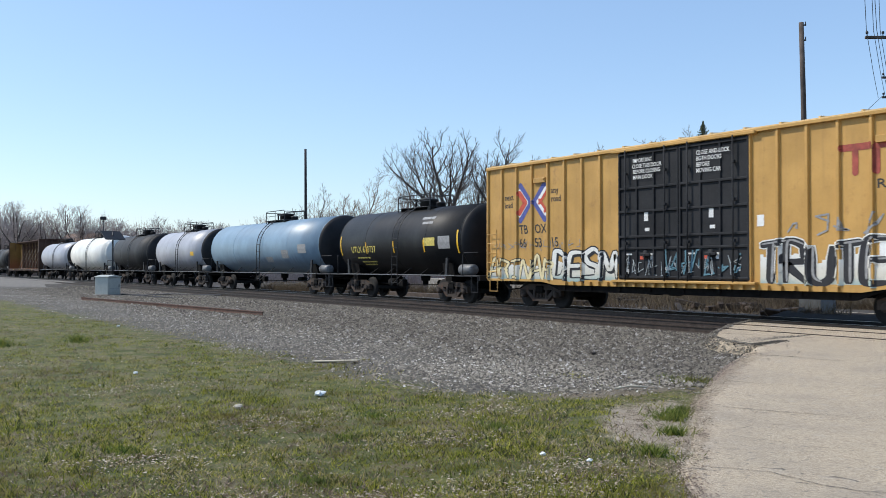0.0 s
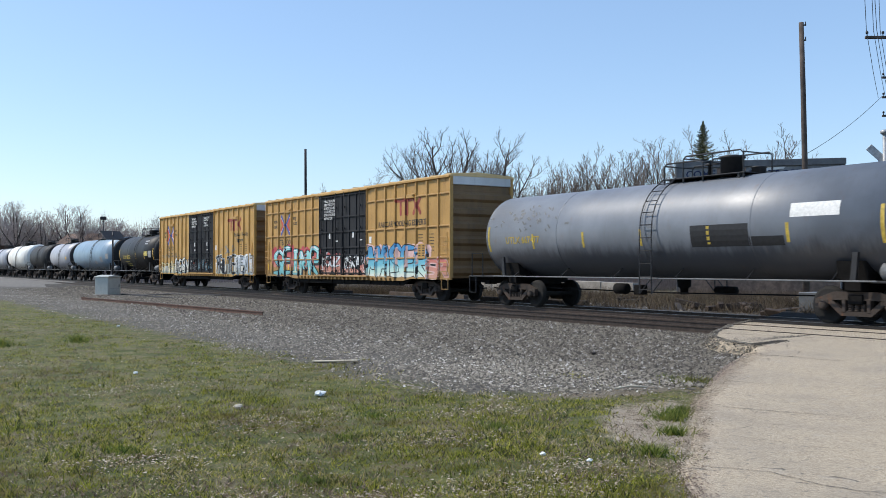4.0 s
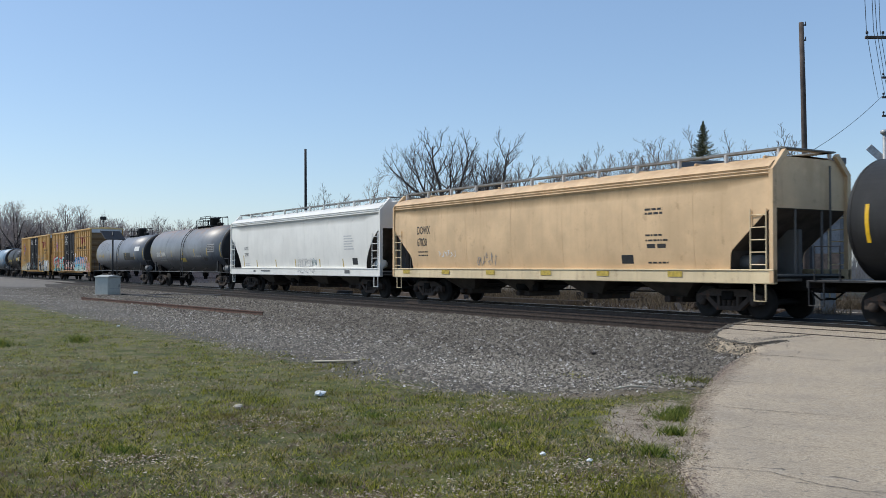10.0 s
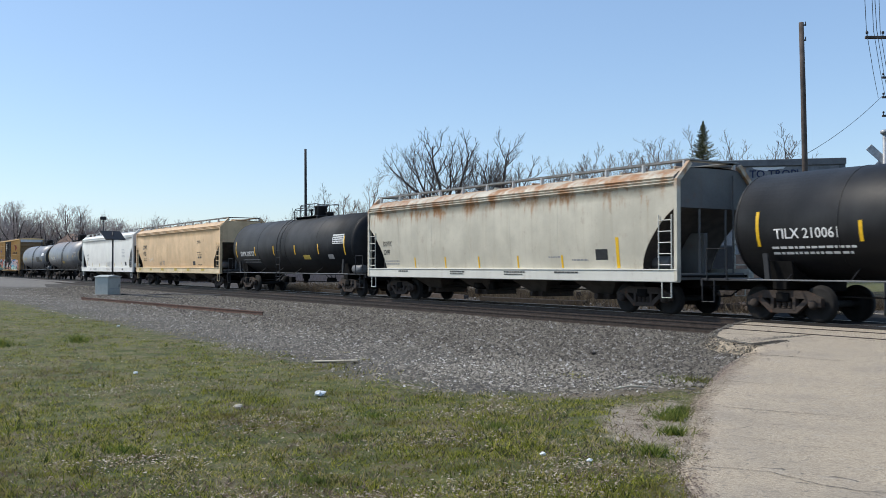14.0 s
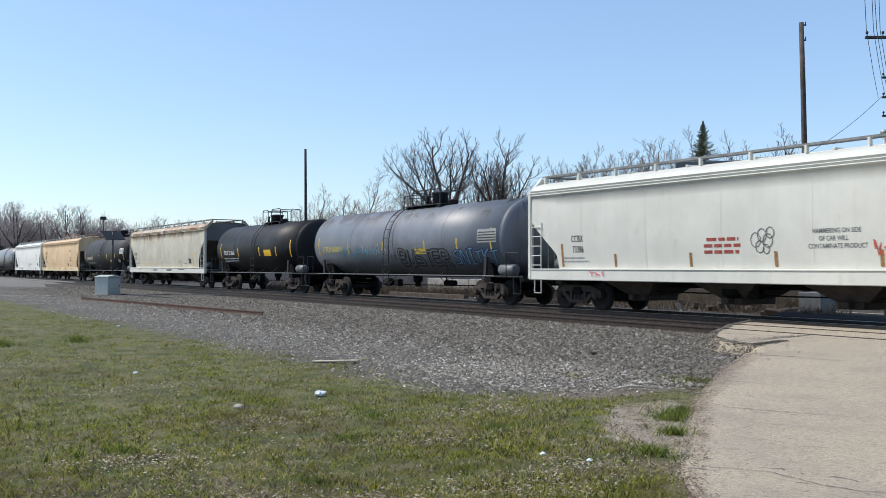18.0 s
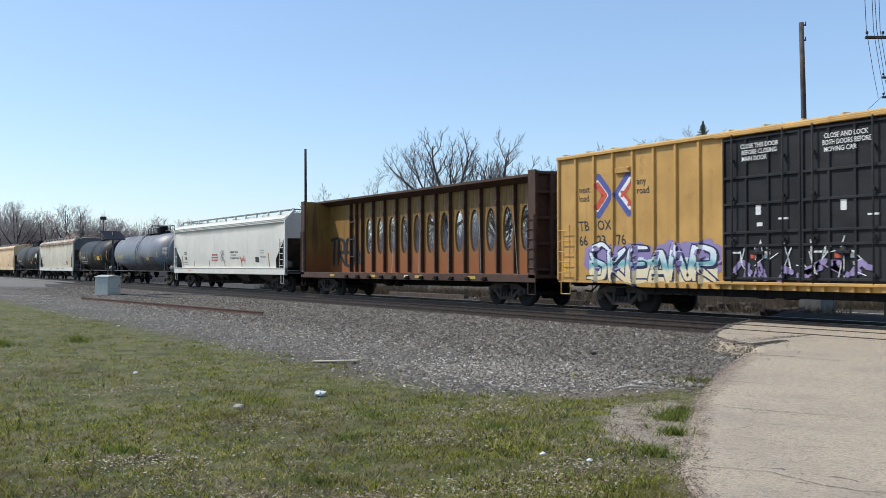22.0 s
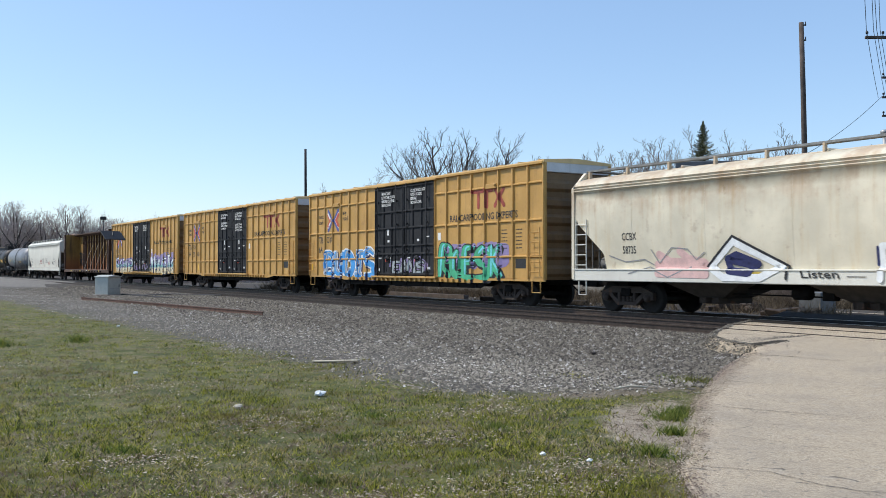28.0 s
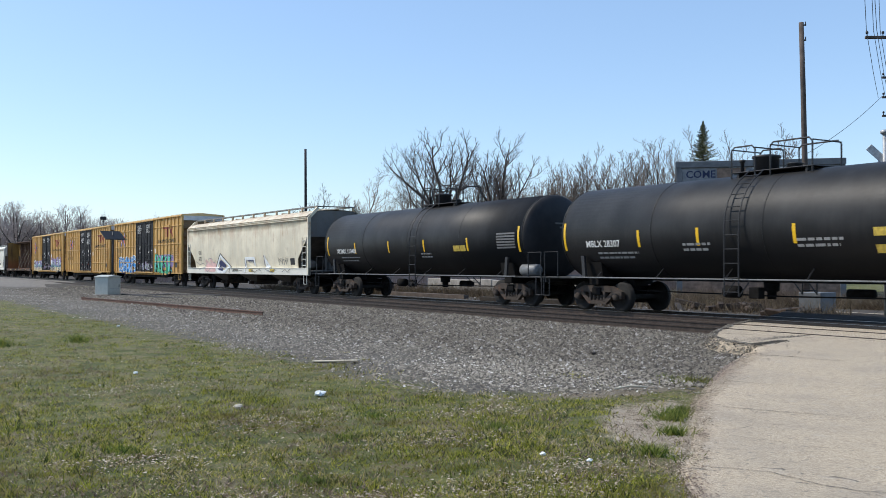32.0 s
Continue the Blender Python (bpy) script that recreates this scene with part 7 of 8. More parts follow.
def spill_spots(n):
    x = 4.5 + 10.0 * rng.random(n) ** 0.7
    y = np.interp(x, EDGE_X, EDGE_Y) + rng.standard_normal(n) * 0.20 * np.where(x < 6.2, 0.5, 1.0) + 0.06
    k = n // 2
    u, w = rng.standard_normal(k) * 0.85, rng.standard_normal(k) * 0.26
    x, y = np.append(x[:k], 7.65 + (u - w) * 0.72), np.append(y[:k], 7.6 + (u + w) * 0.72)
    on_road = y < np.interp(x, EDGE_X, EDGE_Y)
    keep = (~on_road) | (rng.random(len(x)) < 0.22)
    x, y, on_road = x[keep], y[keep], on_road[keep]
    return np.stack([x, y, np.where(on_road, np.array([road_z(q) for q in x]) - 0.004, -0.296 + swell(x, y))], 1)


v, t = scatter_stones(26000, spill_spots, (0.003, 0.010))
tagged(new("gravel_spill", stuff_mesh("gravel_spill", v, t, GRIT)), "fine pale gravel spilled along the road edge", "gravel", "", "stuff")


def verge_spots(n):
    x = 4.6 + 8.6 * rng.random(n)
    out = -np.abs(rng.standard_normal(n)) * 0.20 + 0.10
    y = np.interp(x, EDGE_X, EDGE_Y) + out
    rz = np.array([road_z(q) for q in x])
    return np.stack([x, y, np.where(out < -0.02, rz - 0.003, rz - 0.02)], 1)


v, t = scatter_stones(11000, verge_spots, (0.003, 0.011))
tagged(new("edge_grit", stuff_mesh("edge_grit", v, t, GRIT)), "pale grit strewn over the ragged road edge", "gravel", "", "stuff")


def on_shoulder(x, y):
    """Height of the road, of its sloping shoulder, or of the gravel below it."""
    rz = np.array([road_z(q) for q in x])
    out = y - np.interp(x, EDGE_X, EDGE_Y)
    run_out = 0.10 + 1.6 * np.maximum(0, rz + 0.27)
    return np.where(out < 0, rz, np.maximum(-0.30, rz + (-0.42 - rz) * np.clip(out / run_out, 0, 1)))


def wash_spots(n):
    u, w = rng.random(n), rng.standard_normal(n)
    x, y = 13.1 + 2.3 * u ** 1.4, 11.32 + 0.55 * u + w * 0.15 * (1.1 - 0.7 * u)
    return np.stack([x, y, on_shoulder(x, y)], 1)


v, t = scatter_stones(2600, wash_spots, (0.006, 0.022))
tagged(new("washed_gravel", stuff_mesh("washed_gravel", v, t, BED)), "dark grit washed across the crossing apron", "gravel", "", "stuff")


def shoulder_spots(n):
    x = 12.5 + 8.0 * rng.random(n)
    y = np.interp(x, EDGE_X, EDGE_Y) - 0.15 + 0.9 * rng.random(n)
    k = x < 15.0
    y = np.where(k, 11.3 + (x - 13.5) * 0.5 + 1.6 * rng.random(n), y)
    keep = (np.abs(np.abs(x - NEAR_X) - 0.7525) > 0.1) & (y > np.interp(x, EDGE_X, EDGE_Y) - 0.2 * rng.random(n))
    x, y = x[keep], y[keep]
    return np.stack([x, y, on_shoulder(x, y)], 1)


v, t = scatter_stones(20000, shoulder_spots, (0.010, 0.034))
tagged(new("shoulder_gravel", stuff_mesh("shoulder_gravel", v, t, STONE)), "loose gravel banked against the crossing apron", "gravel", "", "stuff")


def apron_spots(n):
    u, w = rng.random(n), np.abs(rng.standard_normal(n))
    x, y = 14.3 + 2.6 * u, 12.0 + 0.45 * u + w * 0.42 * (1.1 - u)
    return np.stack([x, y, np.array([road_z(q) for q in x])], 1)


v, t = scatter_stones(1600, apron_spots, (0.005, 0.018))
tagged(new("apron_gravel", stuff_mesh("apron_gravel", v, t, STONE)), "pale loose gravel on the crossing apron", "gravel", "", "stuff")


def blades(count, pick, height, width, material, name, words, bend=0.75):
    c, hs = pick(count)
    n = len(c)
    a = rng.random(n) * 6.283
    lean = rng.standard_normal((n, 2)) * bend
    h = (height[0] + (height[1] - height[0]) * rng.random(n)) * hs
    w = width * (0.6 + 0.8 * rng.random(n))
    p0 = c + np.stack([np.cos(a) * w, np.sin(a) * w, np.zeros(n)], 1)
    p1 = c - np.stack([np.cos(a) * w, np.sin(a) * w, np.zeros(n)], 1)
    p2 = c + np.stack([lean[:, 0] * h, lean[:, 1] * h, h], 1)
    v = np.stack([p0, p1, p2], 1).reshape(-1, 3)
    t = np.arange(n * 3).reshape(-1, 3)
    return tagged(new(name, stuff_mesh(name, v, t, material)), words, "grass", "", "stuff")


def bare(x, y):
    """Where the ground is bare grit or dirt."""
    return np.minimum(((x + y - 15.2) * 0.42) ** 2 + ((y - x + 0.15) * 1.05) ** 2, ((x - 8.9) * 0.7) ** 2 + ((y - 9.75) * 2.0) ** 2 + 0.25)


def turf_spots(n):
    m = n // 14
    d = 4.6 * (62.0 / 4.6) ** rng.random(m)
    w = radians(-28) + rng.random(m) * radians(92)
    x, y = d * np.sin(w), d * np.cos(w)
    clump = 0.5 + 0.5 * np.sin(x * 2.3 + 1.7 * np.sin(y * 1.1)) * np.sin(y * 1.9 + 1.3 * np.sin(x * 1.7))
    small = 0.5 + 0.5 * np.sin(x * 6.1 + 2.0 * np.sin(y * 4.3)) * np.sin(y * 5.7 + 1.9 * np.sin(x * 4.9 + 2))
    inside = (x < 7.1 + 0.5 * rng.standard_normal(m) + 0.4 * np.sin(y * 0.9)) | (y + 0.30 * x < 12.6 + 0.5 * rng.standard_normal(m))
    strip = ((x - 10.4) * 0.9 + (y - 10.9) * 1.5) ** 2 * 2 + ((x - 10.4) * 0.5 - (y - 10.9) * 0.3) ** 2 < 0.5 + 0.5 * rng.random(m)
    keep = (inside | strip) & (y > np.interp(x, EDGE_X, EDGE_Y) + 0.25 * np.abs(rng.standard_normal(m)) * (x > 6)) & (rng.random(m) < 0.12 + 0.36 * clump + 0.62 * small)
    keep &= bare(x, y) > 0.55 + 0.6 * rng.random(m)
    x, y, clump = x[keep], y[keep], clump[keep] * small[keep]
    size = (0.6 + 0.7 * rng.random(len(x)) ** 3) * (0.75 + 0.7 * clump)
    i = np.repeat(np.arange(len(x)), 14)
    r = 0.035 * (0.6 + np.hypot(x, y)[i] / 10.0)
    px, py = x[i] + rng.standard_normal(len(i)) * r, y[i] + rng.standard_normal(len(i)) * r
    return np.stack([px, py, -0.304 + swell(px, py)], 1), size[i]


blades(640000, turf_spots, (0.018, 0.066), 0.0055, GRASS, "grass", "short patchy yellow-green spring grass")


def tuft_spots(n):
    m = n // 26
    d = 4.4 * (46.0 / 4.4) ** rng.random(m)
    w = radians(-28) + rng.random(m) * radians(92)
    x, y = d * np.sin(w), d * np.cos(w)
    lush = np.sin(x * 0.8 + 1.4 * np.sin(y * 0.45 + 2)) * np.sin(y * 0.6 + 1.2 * np.sin(x * 0.7 + 1))
    inside = (x < 7.0 + 0.4 * rng.standard_normal(m) + 0.4 * np.sin(y * 0.9)) | (y + 0.30 * x < 12.4)
    keep = inside & (y > np.interp(x, EDGE_X, EDGE_Y) + 0.3) & (bare(x, y) > 1.0) & (rng.random(m) < 0.42 + 0.5 * lush)
    x, y = x[keep], y[keep]
    size = 0.55 + 0.9 * rng.random(len(x)) ** 2
    i = np.repeat(np.arange(len(x)), 26)
    r = 0.030 * (0.5 + size[i]) * (0.8 + np.hypot(x, y)[i] / 16.0)
    px, py = x[i] + rng.standard_normal(len(i)) * r, y[i] + rng.standard_normal(len(i)) * r
    return np.stack([px, py, -0.304 + swell(px, py)], 1), size[i]


TUFT = grass_material("tuft_blades", (0.038, 0.062, 0.005), (0.33, 0.36, 0.040), (0.40, 0.35, 0.08))
blades(150000, tuft_spots, (0.035, 0.105), 0.0048, TUFT, "grass_tufts", "dark green tufts of young spring grass", 0.6)


def stalk_spots(n):
    m = n // 9
    d = 4.4 * (30.0 / 4.4) ** rng.random(m)
    w = radians(-28) + rng.random(m) * radians(92)
    x, y = d * np.sin(w), d * np.cos(w)
    worn = np.sin(x * 1.3 + 1.6 * np.sin(y * 0.9)) * np.sin(y * 1.1 + 1.5 * np.sin(x * 1.0 + 2))
    keep = (x < 7.0) & (y > np.interp(x, EDGE_X, EDGE_Y) + 0.3) & (rng.random(m) < 0.30 + 0.6 * worn)
    x, y = x[keep], y[keep]
    i = np.repeat(np.arange(len(x)), 9)
    px, py = x[i] + rng.standard_normal(len(i)) * 0.05, y[i] + rng.standard_normal(len(i)) * 0.05
    return np.stack([px, py, -0.302 + swell(px, py)], 1), np.ones(len(i))


STALK = grass_material("dead_stalks", (0.10, 0.062, 0.048), (0.34, 0.235, 0.185), (0.52, 0.42, 0.35))
blades(70000, stalk_spots, (0.02, 0.085), 0.0042, STALK, "dead_stalks", "reddish brown dead weed stalks in the turf", 0.9)


def thatch_spots(n):
    d = 4.6 * (50.0 / 4.6) ** rng.random(n)
    w = radians(-28) + rng.random(n) * radians(92)
    x, y = d * np.sin(w), d * np.cos(w)
    inside = (x < 7.5 + 0.5 * rng.standard_normal(n)) | (y + 0.30 * x < 12.6 + 0.5 * rng.standard_normal(n))
    blot = np.sin(x * 3.1 + 1.9 * np.sin(y * 2.7 + 1)) * np.sin(y * 2.9 + 2.1 * np.sin(x * 2.2))
    keep = inside & (y > np.interp(x, EDGE_X, EDGE_Y) + 0.15) & (rng.random(n) < 0.45 + 0.55 * blot)
    x, y = x[keep], y[keep]
    return np.stack([x, y, -0.298 + swell(x, y)], 1), np.ones(len(x))


blades(260000, thatch_spots, (0.008, 0.030), 0.0060, THATCH, "dead_thatch", "dry brown and straw thatch lying in the turf", 1.9)

WEED_TUFTS = ((7.85, 7.62, 0.16), (8.4, 7.90, 0.14), (8.12, 7.75, 0.12), (7.22, 6.92, 0.13), (6.25, 6.27, 0.14), (10.6, 9.85, 0.30), (0.9, 27.0, 0.6), (0.2, 29.5, 0.7), (2.2, 25.5, 0.3), (3.0, 22.5, 0.25), (4.6, 22.6, 0.22), (1.4, 20.5, 0.2), (4.3, 8.5, 0.25), (5.2, 9.6, 0.2), (3.2, 6.9, 0.22), (2.2, 8.9, 0.2), (5.9, 8.2, 0.2))


def weed_spots(n):
    i = rng.integers(0, len(WEED_TUFTS), n)
    c = np.array(WEED_TUFTS)[i]
    x, y = c[:, 0] + rng.standard_normal(n) * c[:, 2] * (0.1 + 1.1 * rng.random(n) ** 2), c[:, 1] + rng.standard_normal(n) * c[:, 2] * (0.1 + 1.3 * rng.random(n) ** 2) * 1.3
    return np.stack([x, y, -0.305 + swell(x, y)], 1), np.where(c[:, 2] > 0.5, 3.6, np.where(c[:, 1] > 15, 2.2, np.where(c[:, 0] > 6, 1.25, 0.7)))


blades(5200, weed_spots, (0.03, 0.11), 0.007, WEED, "weeds", "tufts of rank green weeds")


def straw_spots(n):
    i = rng.integers(0, 60, n)
    cx = 25.2 + 9 * ((i * 37) % 60) / 60.0
    cy = 18 + 45 * ((i * 23) % 60) / 60.0
    return np.stack([cx + rng.standard_normal(n) * 0.35, cy + rng.standard_normal(n) * 0.5, np.full(n, -0.26)], 1), np.full(n, 1.0)


def bank_spots(n):
    x = 26.4 + 7.5 * rng.random(n) ** 1.3
    y = 15.5 + 24 * rng.random(n)
    thick = 0.5 + 0.5 * np.sin(x * 1.7 + y * 0.9) * np.sin(y * 1.3 + 1.0)
    keep = (rng.random(n) < 0.25 + 0.75 * thick) & (y > np.interp(x, EDGE_X, EDGE_Y) + 0.4)
    x, y = x[keep], y[keep]
    return np.stack([x, y, np.full(len(x), -0.27)], 1), 0.5 + 0.9 * thick[keep]


blades(16000, bank_spots, (0.15, 0.60), 0.013, STRAW, "dry_weeds", "brown dead weeds on the bank beyond the track", 0.5)
blades(26000, straw_spots, (0.12, 0.85), 0.012, STRAW, "dry_weeds", "tall straw-coloured dead weeds beyond the track")

# dead leaves and chaff lying in the turf
DRIFTS = [(2.35, 6.6), (-0.5, 7.0), (5.1, 7.9), (3.5, 6.1), (0.6, 6.0), (2.3, 8.4), (4.0, 9.7), (6.3, 9.3), (5.2, 6.1), (0.2, 10.5), (1.2, 14.5), (3.6, 13.5), (-1.6, 12.0), (4.6, 5.6), (-1.0, 19.0), (2.0, 18.0)]


def chaff_spots(n):
    k = n // 2
    i = rng.integers(0, len(DRIFTS), n)
    c = np.array(DRIFTS)[i]
    spread = 0.10 + 0.026 * c[:, 1]
    x = c[:, 0] + rng.standard_normal(n) * spread * 1.3
    y = c[:, 1] + rng.standard_normal(n) * spread * 0.8
    d = 4.6 * (34.0 / 4.6) ** rng.random(k)
    w = radians(-26) + rng.random(k) * radians(80)
    x[:k], y[:k] = d * np.sin(w), d * np.cos(w)
    keep = (x < 7.4) & (y > np.interp(x, EDGE_X, EDGE_Y) + 0.3)
    x, y = x[keep], y[keep]
    return np.stack([x, y, -0.292 + 0.02 * rng.random(len(x)) + swell(x, y)], 1)


v, t = scatter_stones(26000, chaff_spots, (0.004, 0.015))
LEAF = grass_material("dead_leaves", (0.14, 0.09, 0.06), (0.55, 0.45, 0.35), (0.74, 0.66, 0.56))
v = v.reshape(-1, 5, 3)
v[:, :, 2] = v[:, :, 2].mean(1, keepdims=True) + (v[:, :, 2] - v[:, :, 2].mean(1, keepdims=True)) * 0.8
tagged(new("leaf_litter", stuff_mesh("leaf_litter", v.reshape(-1, 3), t, LEAF)), "brown and bleached dead leaves lying in the grass", "leaves", "", "stuff")

# litter on the verge
PAPER = plain("litter_white", (0.75, 0.78, 0.80), 0.6, 0.0, 0.08, 20.0, 0.3)
CARD = plain("litter_card", (0.50, 0.44, 0.34), 0.8, 0.0, 0.15, 10.0, 0.3)


def crumple(name, x, y, s, material, words):
    bm = bmesh.new()
    bmesh.ops.create_icosphere(bm, subdivisions=2, radius=s)
    for p in bm.verts:
        p.co *= 0.75 + 0.5 * noise.noise(p.co * 40 + Vector((x, y, 0)))
        p.co.z *= 0.55
    me = bpy.data.meshes.new(name)
    bm.to_mesh(me)
    bm.free()
    me.materials.append(material)
    o = new(name, me)
    o.location = (x, y, -0.29 + s * 0.35 + float(swell(x, y)))
    return tagged(o, words, "litter")


crumple("plastic_bag", 5.45, 11.6, 0.10, PAPER, "crumpled white plastic bag on the grass")
crumple("paper_scrap", 4.06, 10.93, 0.075, CARD, "crumpled pale paper scrap on the grass")
crumple("paper_scrap", 5.34, 6.7, 0.035, PAPER, "small white paper scrap on the grass")
crumple("paper_scrap", 5.51, 6.27, 0.035, PAPER, "small white paper scrap on the grass")
crumple("paper_scrap", 6.71, 27.57, 0.06, PAPER, "small white paper scrap on the grass")
crumple("paper_scrap", 4.0, 15.3, 0.05, PAPER, "small white paper scrap on the grass")
crumple("dark_stone", 12.05, 13.61, 0.10, TIE, "dark lump lying on the gravel")
crumple("dark_stone", 13.5, 9.45, 0.045, TIE, "dark pebble on the asphalt")
o = tagged(part("cardboard_strip", Geo().box(-0.45, 0.45, -0.07, 0.07, 0.0, 0.03, 0.01), CARD), "flattened strip of pale cardboard at the gravel edge", "litter")
o.matrix_world = pose(7.49, 15.27, -0.28, 2, 3, 128)
o = tagged(part("stick", Geo().tube([(0, 0, 0), (0.25, 0.04, 0.03), (0.5, 0.02, 0.01)], 0.014, 6), CARD), "broken bleached stick on the dirt", "litter")
o.matrix_world = pose(9.0, 9.75, -0.27, 0, 0, -20)

# a spare rail lying on the gravel
a, b = Vector((10.49, 50.6, -0.13)), Vector((12.31, 30.8, -0.13))
o = tagged(part("spare_rail", Geo().prism([(p * 1.0, q) for p, q in RAIL_PROFILE], 1, 0, (b - a).length), RUSTYRAIL), "rusty spare rail lying on the gravel", "rail")
o.matrix_world = Matrix.Translation(a) @ pose(0, 0, 0, 0, 0, math.degrees(math.atan2(-(b - a).x, (b - a).y)))

# ---- line-side equipment ----
cab = new("signal_cabinet")
tagged(cab, "pale grey metal equipment cabinet on a concrete base", "cabinet")
part("plinth", Geo().box(-0.70, 0.70, -0.55, 0.55, 0.0, 0.10, 0.02), CONCRETE, cab)
part("body", Geo().box(-0.60, 0.60, -0.45, 0.45, 0.10, 1.10, 0.015), CABINET, cab)
part("lid", Geo().prism([(-0.64, 1.10), (0.64, 1.10), (0.64, 1.14), (0.0, 1.24), (-0.64, 1.14)], 1, -0.50, 0.50), CABINET, cab)
part("door", Geo().box(-0.53, 0.53, -0.475, -0.45, 0.18, 1.02, 0.008), CABINET, cab)
part("handle", Geo().box(0.38, 0.42, -0.505, -0.47, 0.50, 0.68, 0.008), BLACKSTEEL, cab)
lou = Geo()
for i in range(6):
    lou.box(-0.4 + 0.14 * i, -0.31 + 0.14 * i, -0.482, -0.47, 0.42, 0.46, 0.003)
part("vent", lou, STEEL, cab)
cab.matrix_world = pose(13.55, 58.2, -0.32, 0, 0, 40)

sp = new("solar_panel_mast")
tagged(sp, "dark solar panel on a slim steel mast", "solar panel")
part("mast", Geo().tube([(0, 0, 0), (0, 0, 3.95)], 0.06, 10, 0.05), BLACKSTEEL, sp)
p_ = part("panel", Geo().box(-0.68, 0.68, -0.45, 0.45, -0.02, 0.02, 0.008), BLACKSTEEL, sp)
p_.matrix_world = pose(0.0, 0.0, 3.72, 38, 0, 15)
part("bracket", Geo().tube([(0, 0, 3.5), (0, 0.12, 3.7)], 0.03, 6), BLACKSTEEL, sp)
sp.matrix_world = pose(14.6, 61.5, -0.35, 0, 0, 0)
cable = Geo().tube([(14.2, 57.6, -0.22), (14.9, 55.5, -0.24), (15.6, 53.0, -0.12), (16.6, 50.5, -0.12), (17.1, 48.5, -0.10)], 0.035, 6)
cable.tube([(14.2, 57.4, -0.20), (14.6, 54.5, -0.26), (15.2, 50.0, -0.24), (16.4, 47.0, -0.14)], 0.03, 6)
tagged(part("cable", cable, BLACKSTEEL), "black cables running from the cabinet to the rails", "cable")


def wood_pole(x, y, h, r, lean=(0.0, 0.0), words="", bands=0, material=WOODPOLE):
    po = new("utility_pole")
    tagged(po, words, "pole")
    pts = [(lean[0] * k * k, lean[1] * k * k, h * k) for k in (0, 0.25, 0.5, 0.75, 1)]
    part("shaft", Geo().tube(pts, r * 1.25, 14, r * 0.92), material, po)
    st = Geo()
    for k in range(bands):
        z = h - 0.12 - k * 0.75
        st.box(r * 0.6, r * 1.9, -0.03, 0.03, z - 0.05, z + 0.02, 0.008)
        st.tube([(r * 1.7, 0, z), (r * 1.7, 0, z + 0.16)], 0.025, 6)
    if bands:
        o = part("pin_bracket", st, BLACKSTEEL, po)
        o.location = (lean[0], lean[1], 0)
        o.rotation_euler.z = radians(-YAW)
    po.matrix_world = pose(x, y, -0.35, 0, 0, 0)
    return po


wood_pole(38.69, 85.63, 13.3, 0.125, (-0.05, 0.03), "bare dark wooden pole without wires", 0, DARKPOLE)
wood_pole(40.45, 29.95, 13.90, 0.128, (-0.15, 0.09), "weathered wooden pole with cut-off top", 2)


def crossarm_pole(x, y, h, arms, words):
    po = new("utility_pole")
    tagged(po, words, "pole")
    part("shaft", Geo().tube([(0, 0, 0), (0, 0, h)], 0.19, 12, 0.13), WOODPOLE, po)
    for z in arms:
        am = part("crossarm", Geo().box(-1.5, 1.5, -0.16, -0.05, z - 0.06, z + 0.06, 0.01), WOODPOLE, po)
        for k in (-1.42, -0.75, 0.75, 1.42):
            part("insulator", Geo().lathe([(0, 0.02), (0.10, 0.02), (0.11, 0.05), (0.16, 0.06), (0.20, 0.05), (0.22, 0.02)], (k, -0.1, z + 0.05), (0, 0, 1), 10), BLACKSTEEL, am)
    po.matrix_world = pose(x, y, -0.3, 0, 0, -YAW)
    return po


def spot(px, py, depth):
    """A place by its bearing from the eye: tangents right and up, and the depth ahead."""
    c, s = math.cos(radians(YAW)), math.sin(radians(YAW))
    return Vector((depth * s + px * depth * c, depth * c - px * depth * s, EYE[2] + py * depth))


pa = spot(0.4455 + 1.5 / 40, 0.2417, 40)
crossarm_pole(pa.x, pa.y, pa.z + 0.9, [pa.z + 0.3], "utility pole with a wooden crossarm and wires")
pb = spot(0.4630 + 1.5 / 55, 0.1994, 55)
crossarm_pole(pb.x, pb.y, pb.z + 0.9, [pb.z + 0.3, pb.z - 0.85, pb.z - 1.93], "far utility pole with three crossarms")
wires = Geo()
for k, (u0, u1) in enumerate(((0.4480, 0.4440), (0.4555, 0.4520), (0.4590, 0.4540), (0.4625, 0.4600))):
    p0, p1, p2 = spot(u0, 0.25, 40), spot(u1, 0.2417 + 0.10, 30), spot(u1 - 0.02, 0.6, 15)
    q = spot(u0 + 0.012, 0.178, 55)
    wires.tube([q, (q + p0) / 2 - Vector((0, 0, 0.15)), p0], 0.012, 4)
    wires.tube([p0, p1, p2], 0.012, 4)
tagged(part("overhead_wires", wires, WIRE), "thin overhead utility wires", "wires")
g = Geo()
w0, w1 = spot(0.382, 0.118, 47), spot(0.464, 0.180, 55)
g.tube([w0 + (w1 - w0) * k - Vector((0, 0, 0.9 * k * (1 - k))) for k in np.linspace(0, 1, 9)], 0.014, 5)
tagged(part("service_wire", g, WIRE), "slack wire between two utility poles", "wires")

cb = new("crossing_signal")
tagged(cb, "grey crossing mast with crossbuck seen from behind", "crossing signal")
part("mast", Geo().tube([(0, 0, 0), (0, 0, 5.6)], 0.065, 12), STEEL, cb)
part("base", Geo().box(-0.25, 0.25, -0.25, 0.25, 0, 0.25, 0.02), CONCRETE, cb)
